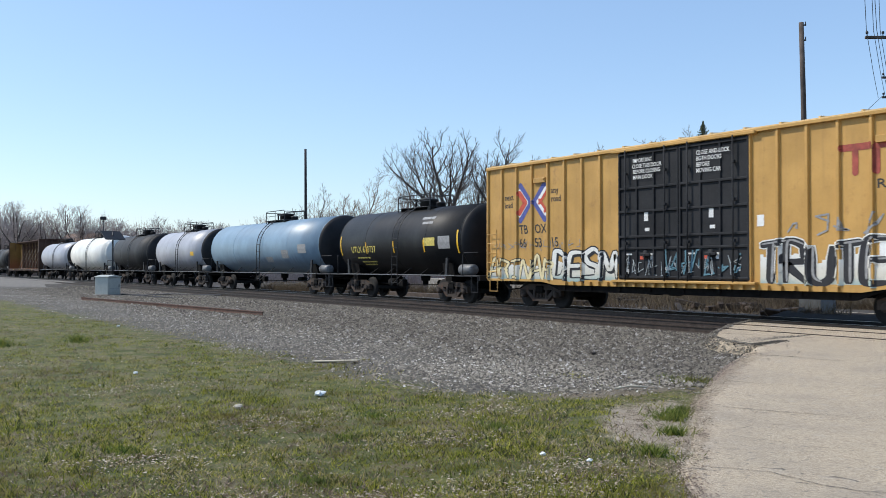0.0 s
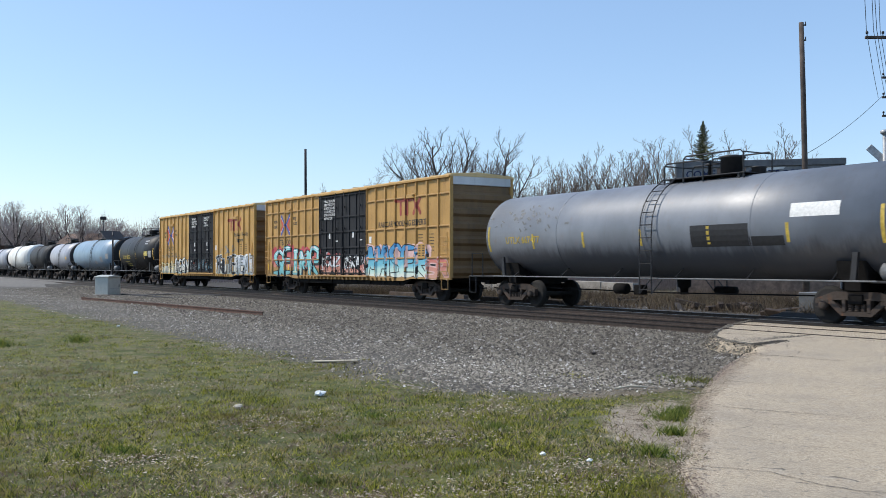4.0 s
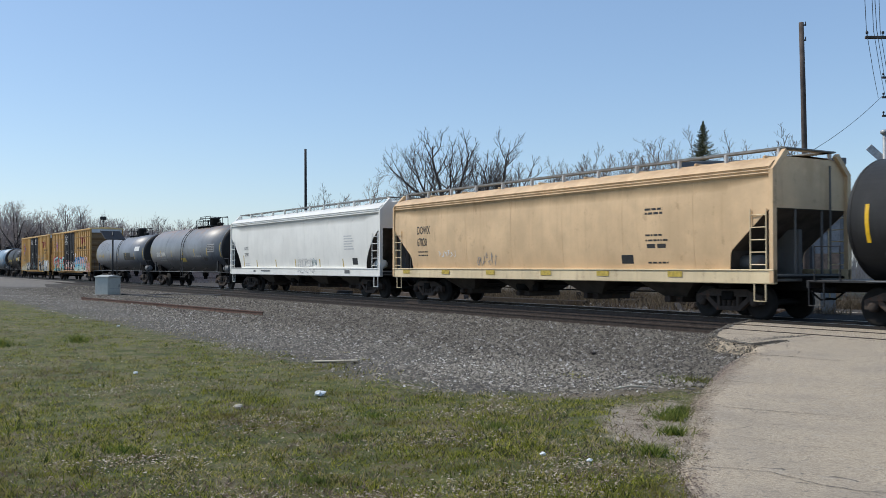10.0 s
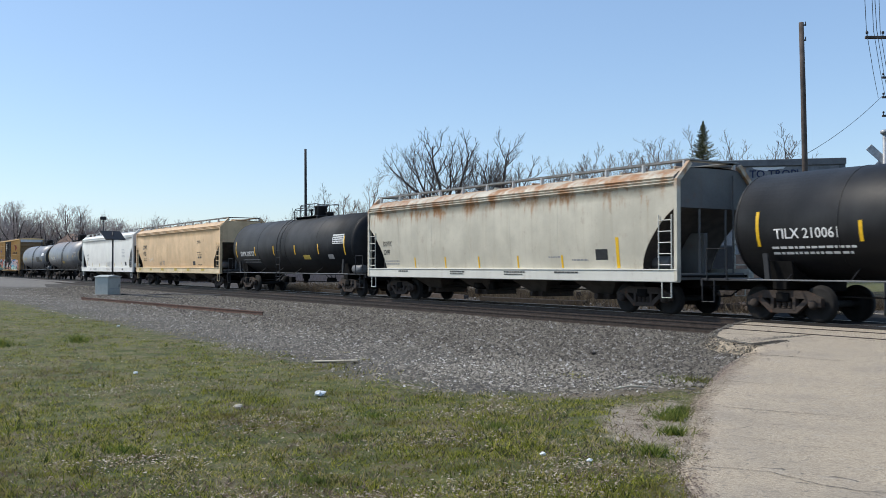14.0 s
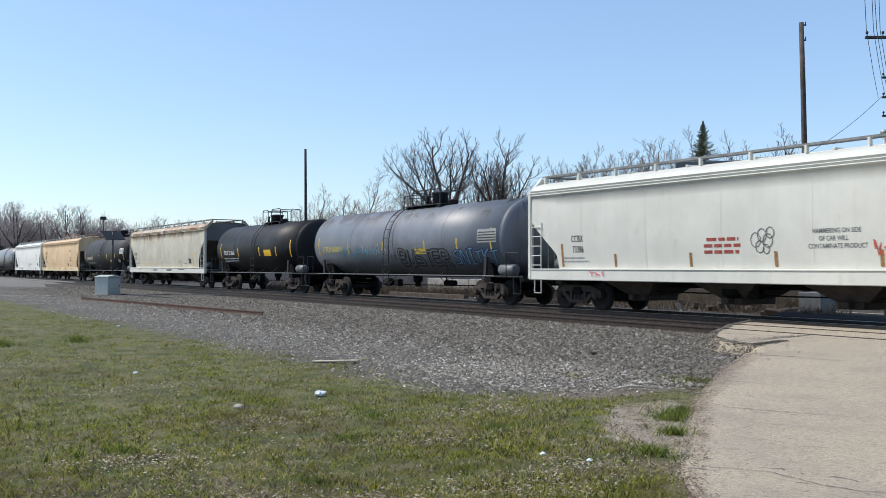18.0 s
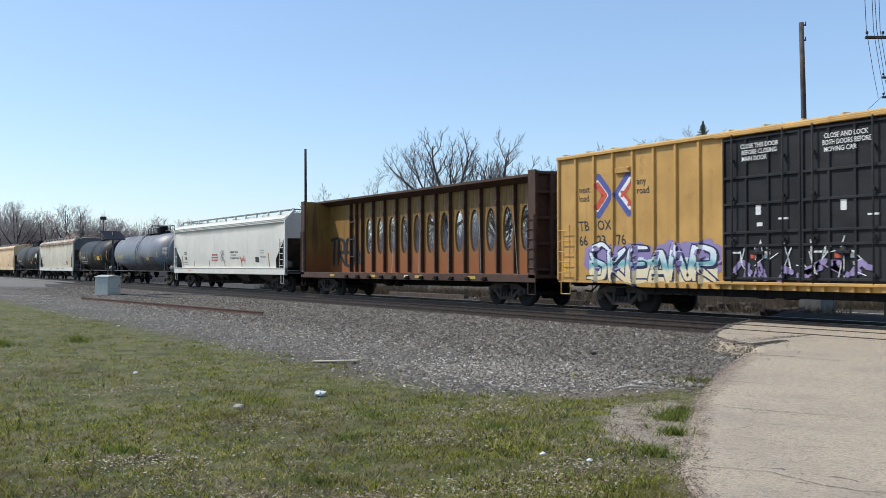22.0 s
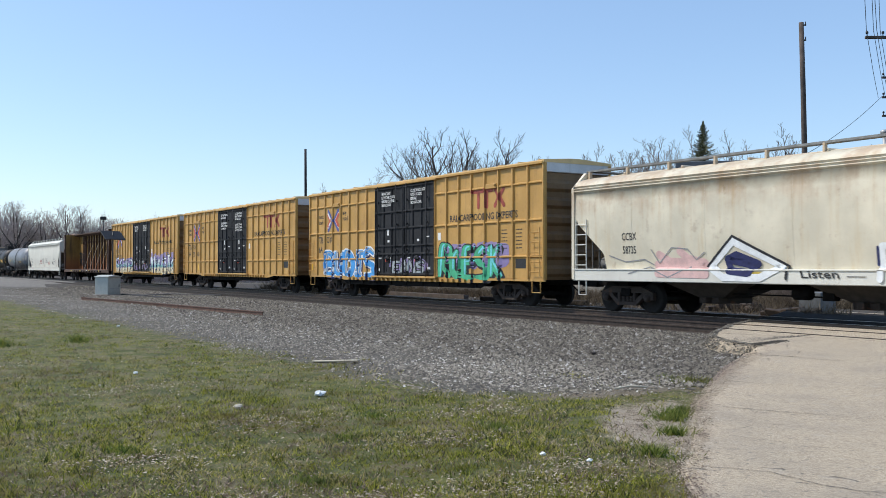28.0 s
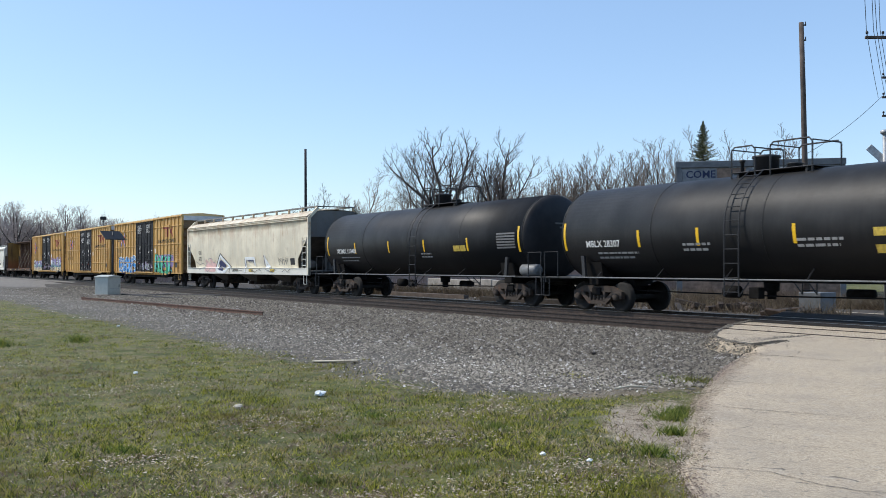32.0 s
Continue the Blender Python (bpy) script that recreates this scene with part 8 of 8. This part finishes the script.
for r in (-45, 45):
    bl = part("crossbuck_blade", Geo().box(-0.60, 0.60, -0.012, 0.012, -0.11, 0.11, 0.004), STEEL, cb, "bare aluminium back of a crossbuck blade")
    bl.matrix_world = pose(0, 0.10 if r > 0 else 0.13, 4.85, 0, r, 0)
for s in (-1, 1):
    part("lamp_hood", Geo().lathe([(0, 0.05), (0.03, 0.16), (0.10, 0.16), (0.24, 0.15)], (s * 0.42, 0.02, 3.6), (0, 1, 0), 14), BLACKSTEEL, cb)
part("lamp_arm", Geo().tube([(-0.42, 0, 3.6), (0.42, 0, 3.6)], 0.03, 6), BLACKSTEEL, cb)
part("bell", Geo().lathe([(0, 0.05), (0.04, 0.12), (0.12, 0.14), (0.16, 0.05)], (0, 0, 5.6), (0, 0, 1), 12), STEEL, cb)
cb.matrix_world = pose(25.95, 16.5, -0.32, 0, 0, -45)

# ---- beyond the tracks ----
WALLPAINT, nt, bsdf, co = blank("faded_wall_paint")
n1, n2 = noise_node(nt, co, 1.2, 6, 0.65), noise_node(nt, co, 9.0, 6, 0.6)
c_ = mixc(nt, ramp(nt, n1, 0.35, 0.65), (0.17, 0.18, 0.195), (0.27, 0.275, 0.28))
c_ = mixc(nt, maths(nt, 'MULTIPLY', ramp(nt, n2, 0.5, 0.7), 0.5), c_, (0.10, 0.105, 0.115))
link(nt, c_, bsdf.inputs["Base Color"])
bsdf.inputs["Roughness"].default_value = 0.85
bump(nt, bsdf, n2, 0.3, 0.02)
TRIM = plain("grey_trim", (0.12, 0.13, 0.14), 0.7, 0.0, 0.2, 3.0, 0.2)
BROWNPATCH = plain("bare_brown_board", (0.22, 0.15, 0.11), 0.85, 0.0, 0.35, 3.0, 0.4)
SIGNBLUE = plain("sign_blue", (0.018, 0.026, 0.075), 0.7, 0.0, 0.25, 4.0, 0.1)
bld = new("sign_building")
tagged(bld, "old flat-roofed building with faded painted sign wall", "building")
part("wall", Geo().box(0, 8.5, 0, 9.0, 0, 7.1, 0.02), WALLPAINT, bld)
part("wall_base", Geo().box(-0.03, 8.53, -0.03, 0.0, 0, 2.4, 0.01), BROWNPATCH, bld, "stained brown lower wall")
part("parapet", Geo().box(-0.12, 8.62, -0.10, 9.1, 7.1, 7.45, 0.02), TRIM, bld)
part("corner_trim", Geo().box(-0.08, 0.22, -0.06, 0.0, 0, 7.1, 0.01), TRIM, bld)
part("corner_trim", Geo().box(8.28, 8.58, -0.06, 0.0, 0, 7.1, 0.01), TRIM, bld)
part("bare_patch", Geo().prism([(2.05, 7.05), (3.6, 7.05), (3.5, 6.7), (2.9, 6.8), (2.75, 6.3), (2.1, 6.2)], 1, -0.02, 0.0), BROWNPATCH, bld, "bare brown patch where boards are missing")
part("bare_patch", Geo().prism([(3.9, 7.05), (5.6, 7.05), (5.5, 6.95), (4.6, 6.85), (4.0, 6.95)], 1, -0.02, 0.0), WHITEP, bld)
part("sign_panel", Geo().box(0.25, 1.95, -0.03, 0.0, 5.0, 7.0, 0.005), WALLPAINT, bld)
for words, size, x, z in (("COME", 0.56, 0.42, 6.55), ("TO TROPI", 0.56, 3.75, 6.50)):
    me = text_mesh(words, size)
    me.materials.append(SIGNBLUE)
    o = part("sign_lettering", me, SIGNBLUE, bld)
    o.matrix_world = pose(x, -0.036, z, 90, 0, 0)
for i in range(5):
    for j in range(3):
        part("sign_shape", Geo().box(0.6 + i * 1.55, 0.9 + 0.25 * ((i + j) % 4) + i * 1.55, -0.036, -0.031, 4.2 + 0.36 * j, 4.34 + 0.36 * j), LETTER_DIM, bld, "worn painted line of lettering")
for x in (1.2, 5.2):
    wdw = part("window", Geo().box(x, x + 1.8, -0.07, 0.0, 1.4, 2.9, 0.01), TRIM, bld)
    part("pane", Geo().box(x + 0.1, x + 1.7, -0.08, -0.07, 1.5, 2.8), BLACKSTEEL, wdw)
bld.matrix_world = pose(38.83, 36.91, -0.3, 0, 0, -46.2)

wall = tagged(new("retaining_wall"), "low streaked concrete retaining wall", "wall")
for i in range(8):
    part("wall_block", Geo().box(0, 0.4, i * 2.4, i * 2.4 + 2.36, 0, 0.85 + 0.05 * (i % 2), 0.03), CONCRETE, wall)
wall.matrix_world = pose(34.6, 36.0, -0.28, 0, 0, 2)


def pile(name, x, y, w, l, h, n, mat, words, seed):
    rnd = random.Random(seed)
    pl = new(name)
    tagged(pl, words, "scrap pile")
    for i in range(n):
        a, z = rnd.uniform(0, math.pi), rnd.uniform(0.04, h)
        L = rnd.uniform(0.5, 1.6)
        o = part("scrap_piece", Geo().box(-L / 2, L / 2, -0.11, 0.11, -0.09, 0.09, 0.02), mat if rnd.random() < 0.7 else TIE, pl)
        o.matrix_world = pose(rnd.uniform(-w, w), rnd.uniform(-l, l), z, rnd.uniform(-12, 12), rnd.uniform(-14, 14), math.degrees(a))
    pl.matrix_world = pose(x, y, -0.24, 0, 0, 0)


pile("scrap_pile", 27.6, 24.6, 0.8, 1.6, 0.22, 10, SCRAP, "heap of rusty rail scrap and old ties", 3)
pile("tie_pile", 30.5, 33.0, 0.9, 2.2, 0.25, 9, TIE, "heap of discarded black railway ties", 5)
pile("scrap_pile", 26.6, 19.9, 0.6, 0.8, 0.2, 6, SCRAP, "heap of rusty track scrap beside the crossing", 8)
for i, (x, y, L) in enumerate(((26.4, 34, 7.0), (27.0, 44, 8.0), (26.2, 55, 9.0))):
    o = tagged(part("loose_timber", Geo().box(-0.14, 0.14, -L / 2, L / 2, 0, 0.22, 0.02), WOODPOLE if i % 2 else TIE), "long weathered timber lying beyond the track", "timber")
    o.matrix_world = pose(x, y, -0.25, 0, 0, 4 - 5 * i)
rb = tagged(part("relay_box", Geo().box(-0.55, 0.55, -0.4, 0.4, 0, 0.80, 0.02), TRIM), "squat dark metal box beside the far track", "box")
rb.matrix_world = pose(28.4, 20.6, -0.27, 0, 0, 10)


def rubble_spots(n):
    x = 25.0 + 4.5 * rng.random(n)
    y = 17.5 + 50 * rng.random(n) ** 1.5
    return np.stack([x, y, np.full(n, -0.27)], 1)


v, t = scatter_stones(5000, rubble_spots, (0.03, 0.10))
tagged(new("rubble", stuff_mesh("rubble", v, t, STONE)), "pale broken rubble beyond the far track", "gravel", "", "stuff")

hs = new("house")
tagged(hs, "distant house with brown shingle roof", "house")
SIDING = plain("house_siding", (0.45, 0.40, 0.35), 0.8, 0.0, 0.1, 2.0, 0.2)
SHINGLE = plain("brown_shingle", (0.20, 0.135, 0.10), 0.9, 0.0, 0.2, 3.0, 0.4)
part("wall", Geo().box(-6, 6, -4, 4, 0, 4.6, 0.02), SIDING, hs)
part("roof", Geo().prism([(-4.6, 4.5), (4.6, 4.5), (0, 7.6)], 0, -6.5, 6.5), SHINGLE, hs)
for x in (-3.5, 0.5, 3.6):
    w_ = part("window", Geo().box(x - 0.6, x + 0.6, -4.05, -3.98, 1.4, 2.9, 0.01), WHITEP, hs)
    part("pane", Geo().box(x - 0.5, x + 0.5, -4.07, -4.05, 1.5, 2.8), BLACKSTEEL, w_)
hs.matrix_world = pose(38.5, 176, -0.25, 0, 0, -60)
lp = tagged(new("yard_lamp"), "tall dark yard lamp on a pole", "lamp post")
part("pole", Geo().tube([(0, 0, 0), (0, 0, 9.2)], 0.13, 10, 0.09), BLACKSTEEL, lp)
part("lamp_head", Geo().box(-0.45, 0.45, -0.3, 0.3, 9.1, 9.6, 0.05), BLACKSTEEL, lp)
lp.matrix_world = pose(35.4, 155.4, -0.3, 0, 0, 0)

# ---- trees ----


def grow(mains, kids, min_r, seed, ratio=0.58, lift=0.06):
    """A bare tree: mains are (start, direction, length, radius); each limb carries limbs, branches and twigs in turn."""
    rnd = random.Random(seed)
    thick, thin = Geo(), [[], []]

    def sliver(pts, r0, r1):
        n0, steps = len(thin[0]), len(pts) - 1
        for i, pt in enumerate(pts):
            rr = r0 + (r1 - r0) * i / steps
            for a in range(3):
                thin[0].append((pt.x + rr * math.cos(a * 2.094), pt.y + rr * math.sin(a * 2.094), pt.z + (0.5 * rr if a == 1 else 0)))
        for i in range(steps):
            for a in range(3):
                b, k = (a + 1) % 3, n0 + i * 3
                thin[1].append((k + a, k + b, k + 3 + b))
                thin[1].append((k + a, k + 3 + b, k + 3 + a))

    def branch(p, d, length, r, lev):
        last = lev >= len(kids)
        steps = 3 if last else 6
        pts, dirs = [p.copy()], [d.copy()]
        for j in range(steps):
            d = (d + Vector((rnd.gauss(0, 0.11), rnd.gauss(0, 0.11), lift + rnd.gauss(0, 0.07)))).normalized()
            p = p + d * length / steps
            pts.append(p.copy())
            dirs.append(d.copy())
        if lev < 1:
            thick.tube(pts, r, 7, max(min_r, r * 0.22), False)
        else:
            sliver(pts, max(min_r, r), max(min_r * 0.75, r * 0.25))
        if last:
            return
        spin = rnd.uniform(0, 6.283)
        n = kids[lev]
        for k in range(n):
            f_ = (0.22 + 0.78 * (k + 0.7 * rnd.random()) / n) * steps
            i = min(steps - 1, int(f_))
            base = pts[i].lerp(pts[i + 1], f_ - i)
            spin += 2.4 + rnd.uniform(-0.4, 0.4)
            side = dirs[i].orthogonal().normalized()
            side = side * math.cos(spin) + dirs[i].cross(side) * math.sin(spin)
            w = radians(rnd.uniform(28, 58))
            dd = dirs[i] * math.cos(w) + side * math.sin(w)
            u = f_ / steps
            branch(base, dd, length * ratio * rnd.uniform(0.75, 1.15) * (1.2 - 0.55 * u), max(min_r, r * (0.62 - 0.25 * u)), lev + 1)

    for p, d, length, r in mains:
        branch(Vector(p), Vector(d).normalized(), length, r, 0)
    return thick, thin


def bare_tree(name, trunk_h, girth, mains, kids, min_r, seed, twig_mat, words, ratio=0.58, lift=0.06):
    tr = new(name)
    tagged(tr, words, "tree", "bare trees beyond the tracks")
    fork = [((0, 0, trunk_h * (1.0 - 0.10 * (k % 3))), d, n, girth * (0.62 - 0.04 * (k % 4))) for k, (d, n) in enumerate(mains)]
    thick, thin = grow(fork, kids, min_r, seed, ratio, lift)
    thick.tube([(0, 0, -0.3), (girth * 0.3, 0, trunk_h * 0.35), (-girth * 0.15, 0, trunk_h * 0.7), (0, 0, trunk_h + 0.1)], girth, 8, girth * 0.72, False)
    part("trunk", thick, BARK, tr)
    part("crown", stuff_mesh("crown", thin[0], thin[1], twig_mat), twig_mat, tr)
    return tr


def fan(n, spread, length, seed):
    """Main limbs fanning out evenly from a fork."""
    rnd = random.Random(seed)
    out = []
    for i in range(n):
        a, w = i * 2.4 + rnd.uniform(-0.3, 0.3), radians(spread) * math.sqrt((i + 0.3) / n)
        out.append(((math.sin(w) * math.cos(a), math.sin(w) * math.sin(a), math.cos(w)), length * rnd.uniform(0.85, 1.1) * (1.05 - 0.25 * w)))
    return out


BIG = bare_tree("bare_tree", 5.6, 0.34, [((0.05, 0.1, 1.0), 7.6), ((0.42, -0.1, 1.0), 7.3), ((-0.35, 0.2, 1.0), 7.2), ((-0.85, -0.2, 0.8), 6.9), ((-1.0, 0.3, 0.40), 4.9), ((0.85, 0.3, 0.55), 5.6), ((0.1, -0.9, 0.9), 6.0), ((-0.1, 0.9, 0.9), 6.0)], (9, 6, 5), 0.0125, 12, TWIG, "large leafless tree with spreading branches", 0.50)
BIG.matrix_world = pose(45.9, 71.6, -0.3, 0, 0, -YAW)
t_ = bare_tree("bare_tree", 5.4, 0.28, [((0.12, 0, 1.0), 6.9), ((-0.25, 0.2, 1.0), 6.5), ((0.48, -0.2, 1.0), 6.5), ((-0.75, -0.1, 0.8), 5.6), ((0.9, 0.2, 0.6), 5.6), ((0.0, -0.8, 0.9), 5.6), ((0.1, 0.8, 0.9), 5.6)], (9, 6, 5), 0.0125, 19, TWIG, "leafless tree with upright branches", 0.46, 0.10)
t_.matrix_world = pose(50.2, 68.9, -0.3, 0, 0, -YAW)
BUSHY = bare_tree("bare_tree", 4.0, 0.20, fan(9, 62, 6.4, 23), (8, 6, 4), 0.017, 23, BUD, "rounded leafless tree with dense twigs", 0.52)
BUSHY.matrix_world = pose(50.8, 98.1, -0.3, 0, 0, 0)
HAZY = bare_tree("bare_tree", 5.0, 0.18, fan(9, 46, 7.6, 29), (10, 7, 4), 0.016, 29, BUD, "leafless tree with fine pale twigs", 0.44, 0.10)
HAZY.matrix_world = pose(66.4, 70.3, -0.3, 0, 0, 40)


def plant(src, x, y, k, rz):
    return copy_thing(src, pose(x, y, -0.3, 0, 0, rz) @ Matrix.Diagonal((k, k, k, 1)))


rnd = random.Random(5)
for src, x, y, k in ((HAZY, 66.0, 65.2, 1.05), (BUSHY, 70.5, 61.5, 1.12), (BUSHY, 78.0, 62.5, 1.22), (BUSHY, 82.0, 66.5, 1.2), (BUSHY, 61.5, 76.0, 1.0), (HAZY, 58.0, 80.0, 0.92), (BUSHY, 70.0, 85.0, 1.15), (HAZY, 76.6, 93.4, 1.05), (BUSHY, 55.0, 92.0, 1.0), (BUSHY, 60.0, 100.0, 1.1), (BUSHY, 47.0, 103.0, 0.9), (BUSHY, 55.5, 76.0, 0.95), (HAZY, 62.0, 72.0, 0.9)):
    plant(src, x, y, k, rnd.uniform(0, 360))
LEFT = bare_tree("bare_tree", 4.6, 0.30, fan(8, 50, 8.0, 37), (8, 5, 4), 0.022, 37, HAZETWIG, "tall leafless tree of the far wood", 0.48, 0.08)
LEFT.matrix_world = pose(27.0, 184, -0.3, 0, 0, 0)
ROUND = bare_tree("bare_tree", 3.6, 0.26, fan(10, 68, 6.2, 41), (8, 5, 4), 0.022, 41, HAZETWIG, "broad leafless tree of the far wood", 0.52)
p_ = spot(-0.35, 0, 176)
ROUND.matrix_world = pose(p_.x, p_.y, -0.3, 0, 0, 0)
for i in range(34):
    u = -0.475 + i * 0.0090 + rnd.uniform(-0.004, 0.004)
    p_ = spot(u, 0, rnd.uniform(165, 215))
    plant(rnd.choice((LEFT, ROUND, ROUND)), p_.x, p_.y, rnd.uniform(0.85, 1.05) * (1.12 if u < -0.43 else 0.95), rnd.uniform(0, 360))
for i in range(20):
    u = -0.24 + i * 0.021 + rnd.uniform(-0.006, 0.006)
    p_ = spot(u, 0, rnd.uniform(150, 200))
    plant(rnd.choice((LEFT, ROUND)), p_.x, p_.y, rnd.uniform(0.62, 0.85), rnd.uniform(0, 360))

# far wood as one mass of thin stems and brush
fv, ff = [], []
for i in range(5200):
    u, d = rnd.uniform(-0.60, 0.60), rnd.uniform(190, 260)
    p_ = spot(u, 0, d)
    h_ = rnd.uniform(2.0, 8.5) * (0.75 + 0.35 * math.sin(u * 31) * math.sin(u * 13 + 1))
    a_ = rnd.uniform(-0.25, 0.25)
    w_ = rnd.uniform(0.05, 0.14)
    n_ = len(fv)
    fv += [(p_.x - w_, p_.y, -0.3), (p_.x + w_, p_.y, -0.3), (p_.x + a_ * h_, p_.y, h_)]
    ff.append((n_, n_ + 1, n_ + 2))
for i in range(9000):
    u, d = rnd.uniform(-0.36, 0.50), rnd.uniform(96, 128)
    p_ = spot(u, 0, d)
    h_ = rnd.uniform(2.0, 7.6) * (0.72 + 0.30 * math.sin(u * 37) * math.sin(u * 17 + 1))
    a_ = rnd.uniform(-0.3, 0.3)
    w_ = rnd.uniform(0.02, 0.055)
    n_ = len(fv)
    fv += [(p_.x - w_, p_.y, -0.3), (p_.x + w_, p_.y, -0.3), (p_.x + a_ * h_, p_.y, h_)]
    ff.append((n_, n_ + 1, n_ + 2))
for i in range(5000):
    u, d = rnd.uniform(-0.50, -0.26), rnd.uniform(175, 205)
    p_ = spot(u, 0, d)
    h_ = rnd.uniform(3.0, 12.5) * (0.78 + 0.24 * math.sin(u * 71) * math.sin(u * 43 + 1))
    a_ = rnd.uniform(-0.22, 0.22)
    w_ = rnd.uniform(0.03, 0.085)
    n_ = len(fv)
    fv += [(p_.x - w_, p_.y, -0.3), (p_.x + w_, p_.y, -0.3), (p_.x + a_ * h_, p_.y, h_)]
    ff.append((n_, n_ + 1, n_ + 2))
for i in range(6500):
    u, d = rnd.uniform(-0.08, 0.34), rnd.uniform(66, 86)
    p_ = spot(u, 0, d)
    h_ = rnd.uniform(1.5, 6.6) * (0.80 + 0.22 * math.sin(u * 57) * math.sin(u * 23 + 1))
    a_ = rnd.uniform(-0.22, 0.22)
    w_ = rnd.uniform(0.02, 0.06)
    n_ = len(fv)
    fv += [(p_.x - w_, p_.y, -0.3), (p_.x + w_, p_.y, -0.3), (p_.x + a_ * h_, p_.y, h_)]
    ff.append((n_, n_ + 1, n_ + 2))
tagged(new("far_wood", stuff_mesh("far_wood", fv, ff, HAZETWIG)), "hazy brown brush of the distant leafless wood", "woods", "", "stuff")

spr = new("spruce")
tagged(spr, "dark green narrow spruce among bare trees", "tree")
part("trunk", Geo().tube([(0, 0, -0.2), (0, 0, 14.5)], 0.2, 8, 0.03), BARK, spr)
nv, nf = [], []
for i in range(420):
    k = (i + rnd.random()) / 420
    z = 14.7 - 11.0 * k
    reach = (0.06 + 4.4 * k ** 0.95) * rnd.uniform(0.45, 1.15)
    a = i * 2.4 + rnd.uniform(-0.5, 0.5)
    for j in range(26):
        q = (j + rnd.random()) / 26
        droop = -0.30 * reach * q + 0.42 * reach * q * q * q
        bx, by, bz = math.cos(a) * reach * q, math.sin(a) * reach * q, z + droop
        s = rnd.uniform(0.20, 0.42) * (1.15 - 0.5 * q) * min(1.0, 0.15 + 3.5 * k)
        aa = a + rnd.choice((-1, 1)) * rnd.uniform(0.4, 1.3)
        n_ = len(nv)
        nv += [(bx - 0.03 * math.sin(aa), by + 0.03 * math.cos(aa), bz), (bx + 0.03 * math.sin(aa), by - 0.03 * math.cos(aa), bz - 0.05), (bx + s * math.cos(aa), by + s * math.sin(aa), bz + rnd.uniform(-0.10, 0.16))]
        nf.append((n_, n_ + 1, n_ + 2))
part("crown", stuff_mesh("crown", nv, nf, NEEDLE), NEEDLE, spr)
spr.matrix_world = pose(65.4, 59.1, -0.3, 0, 0, 0)


def motions():
    """The whole train rolls away along the far track; wheelsets turn while their car is close by."""
    for car, centre in TRAIN:
        rows = [(float(t), pose(TRACK_X, centre + run(t), 0.0)) for t in range(33)]
        walk(car, rows)
    centres = dict(TRAIN)
    for ws, car in WHEELS:
        rows, base = [], ws.location.copy()
        t = 0.0
        turn = 0.0
        last = None
        while t <= 32.001:
            y = centres[car] + run(t)
            if 2.0 < y < 42.0:
                rows.append((t, -run(t) / 0.457))
            t += 1 / 15
        if len(rows) < 2:
            continue
        if rows[0][0] > 0.05:
            rows.insert(0, (0.0, rows[0][1]))
        if rows[-1][0] < 31.95:
            rows.append((32.0, rows[-1][1]))
        walk(ws, [(t, Matrix.LocRotScale(base, Euler((w, 0, 0)), None)) for t, w in rows])


motions()
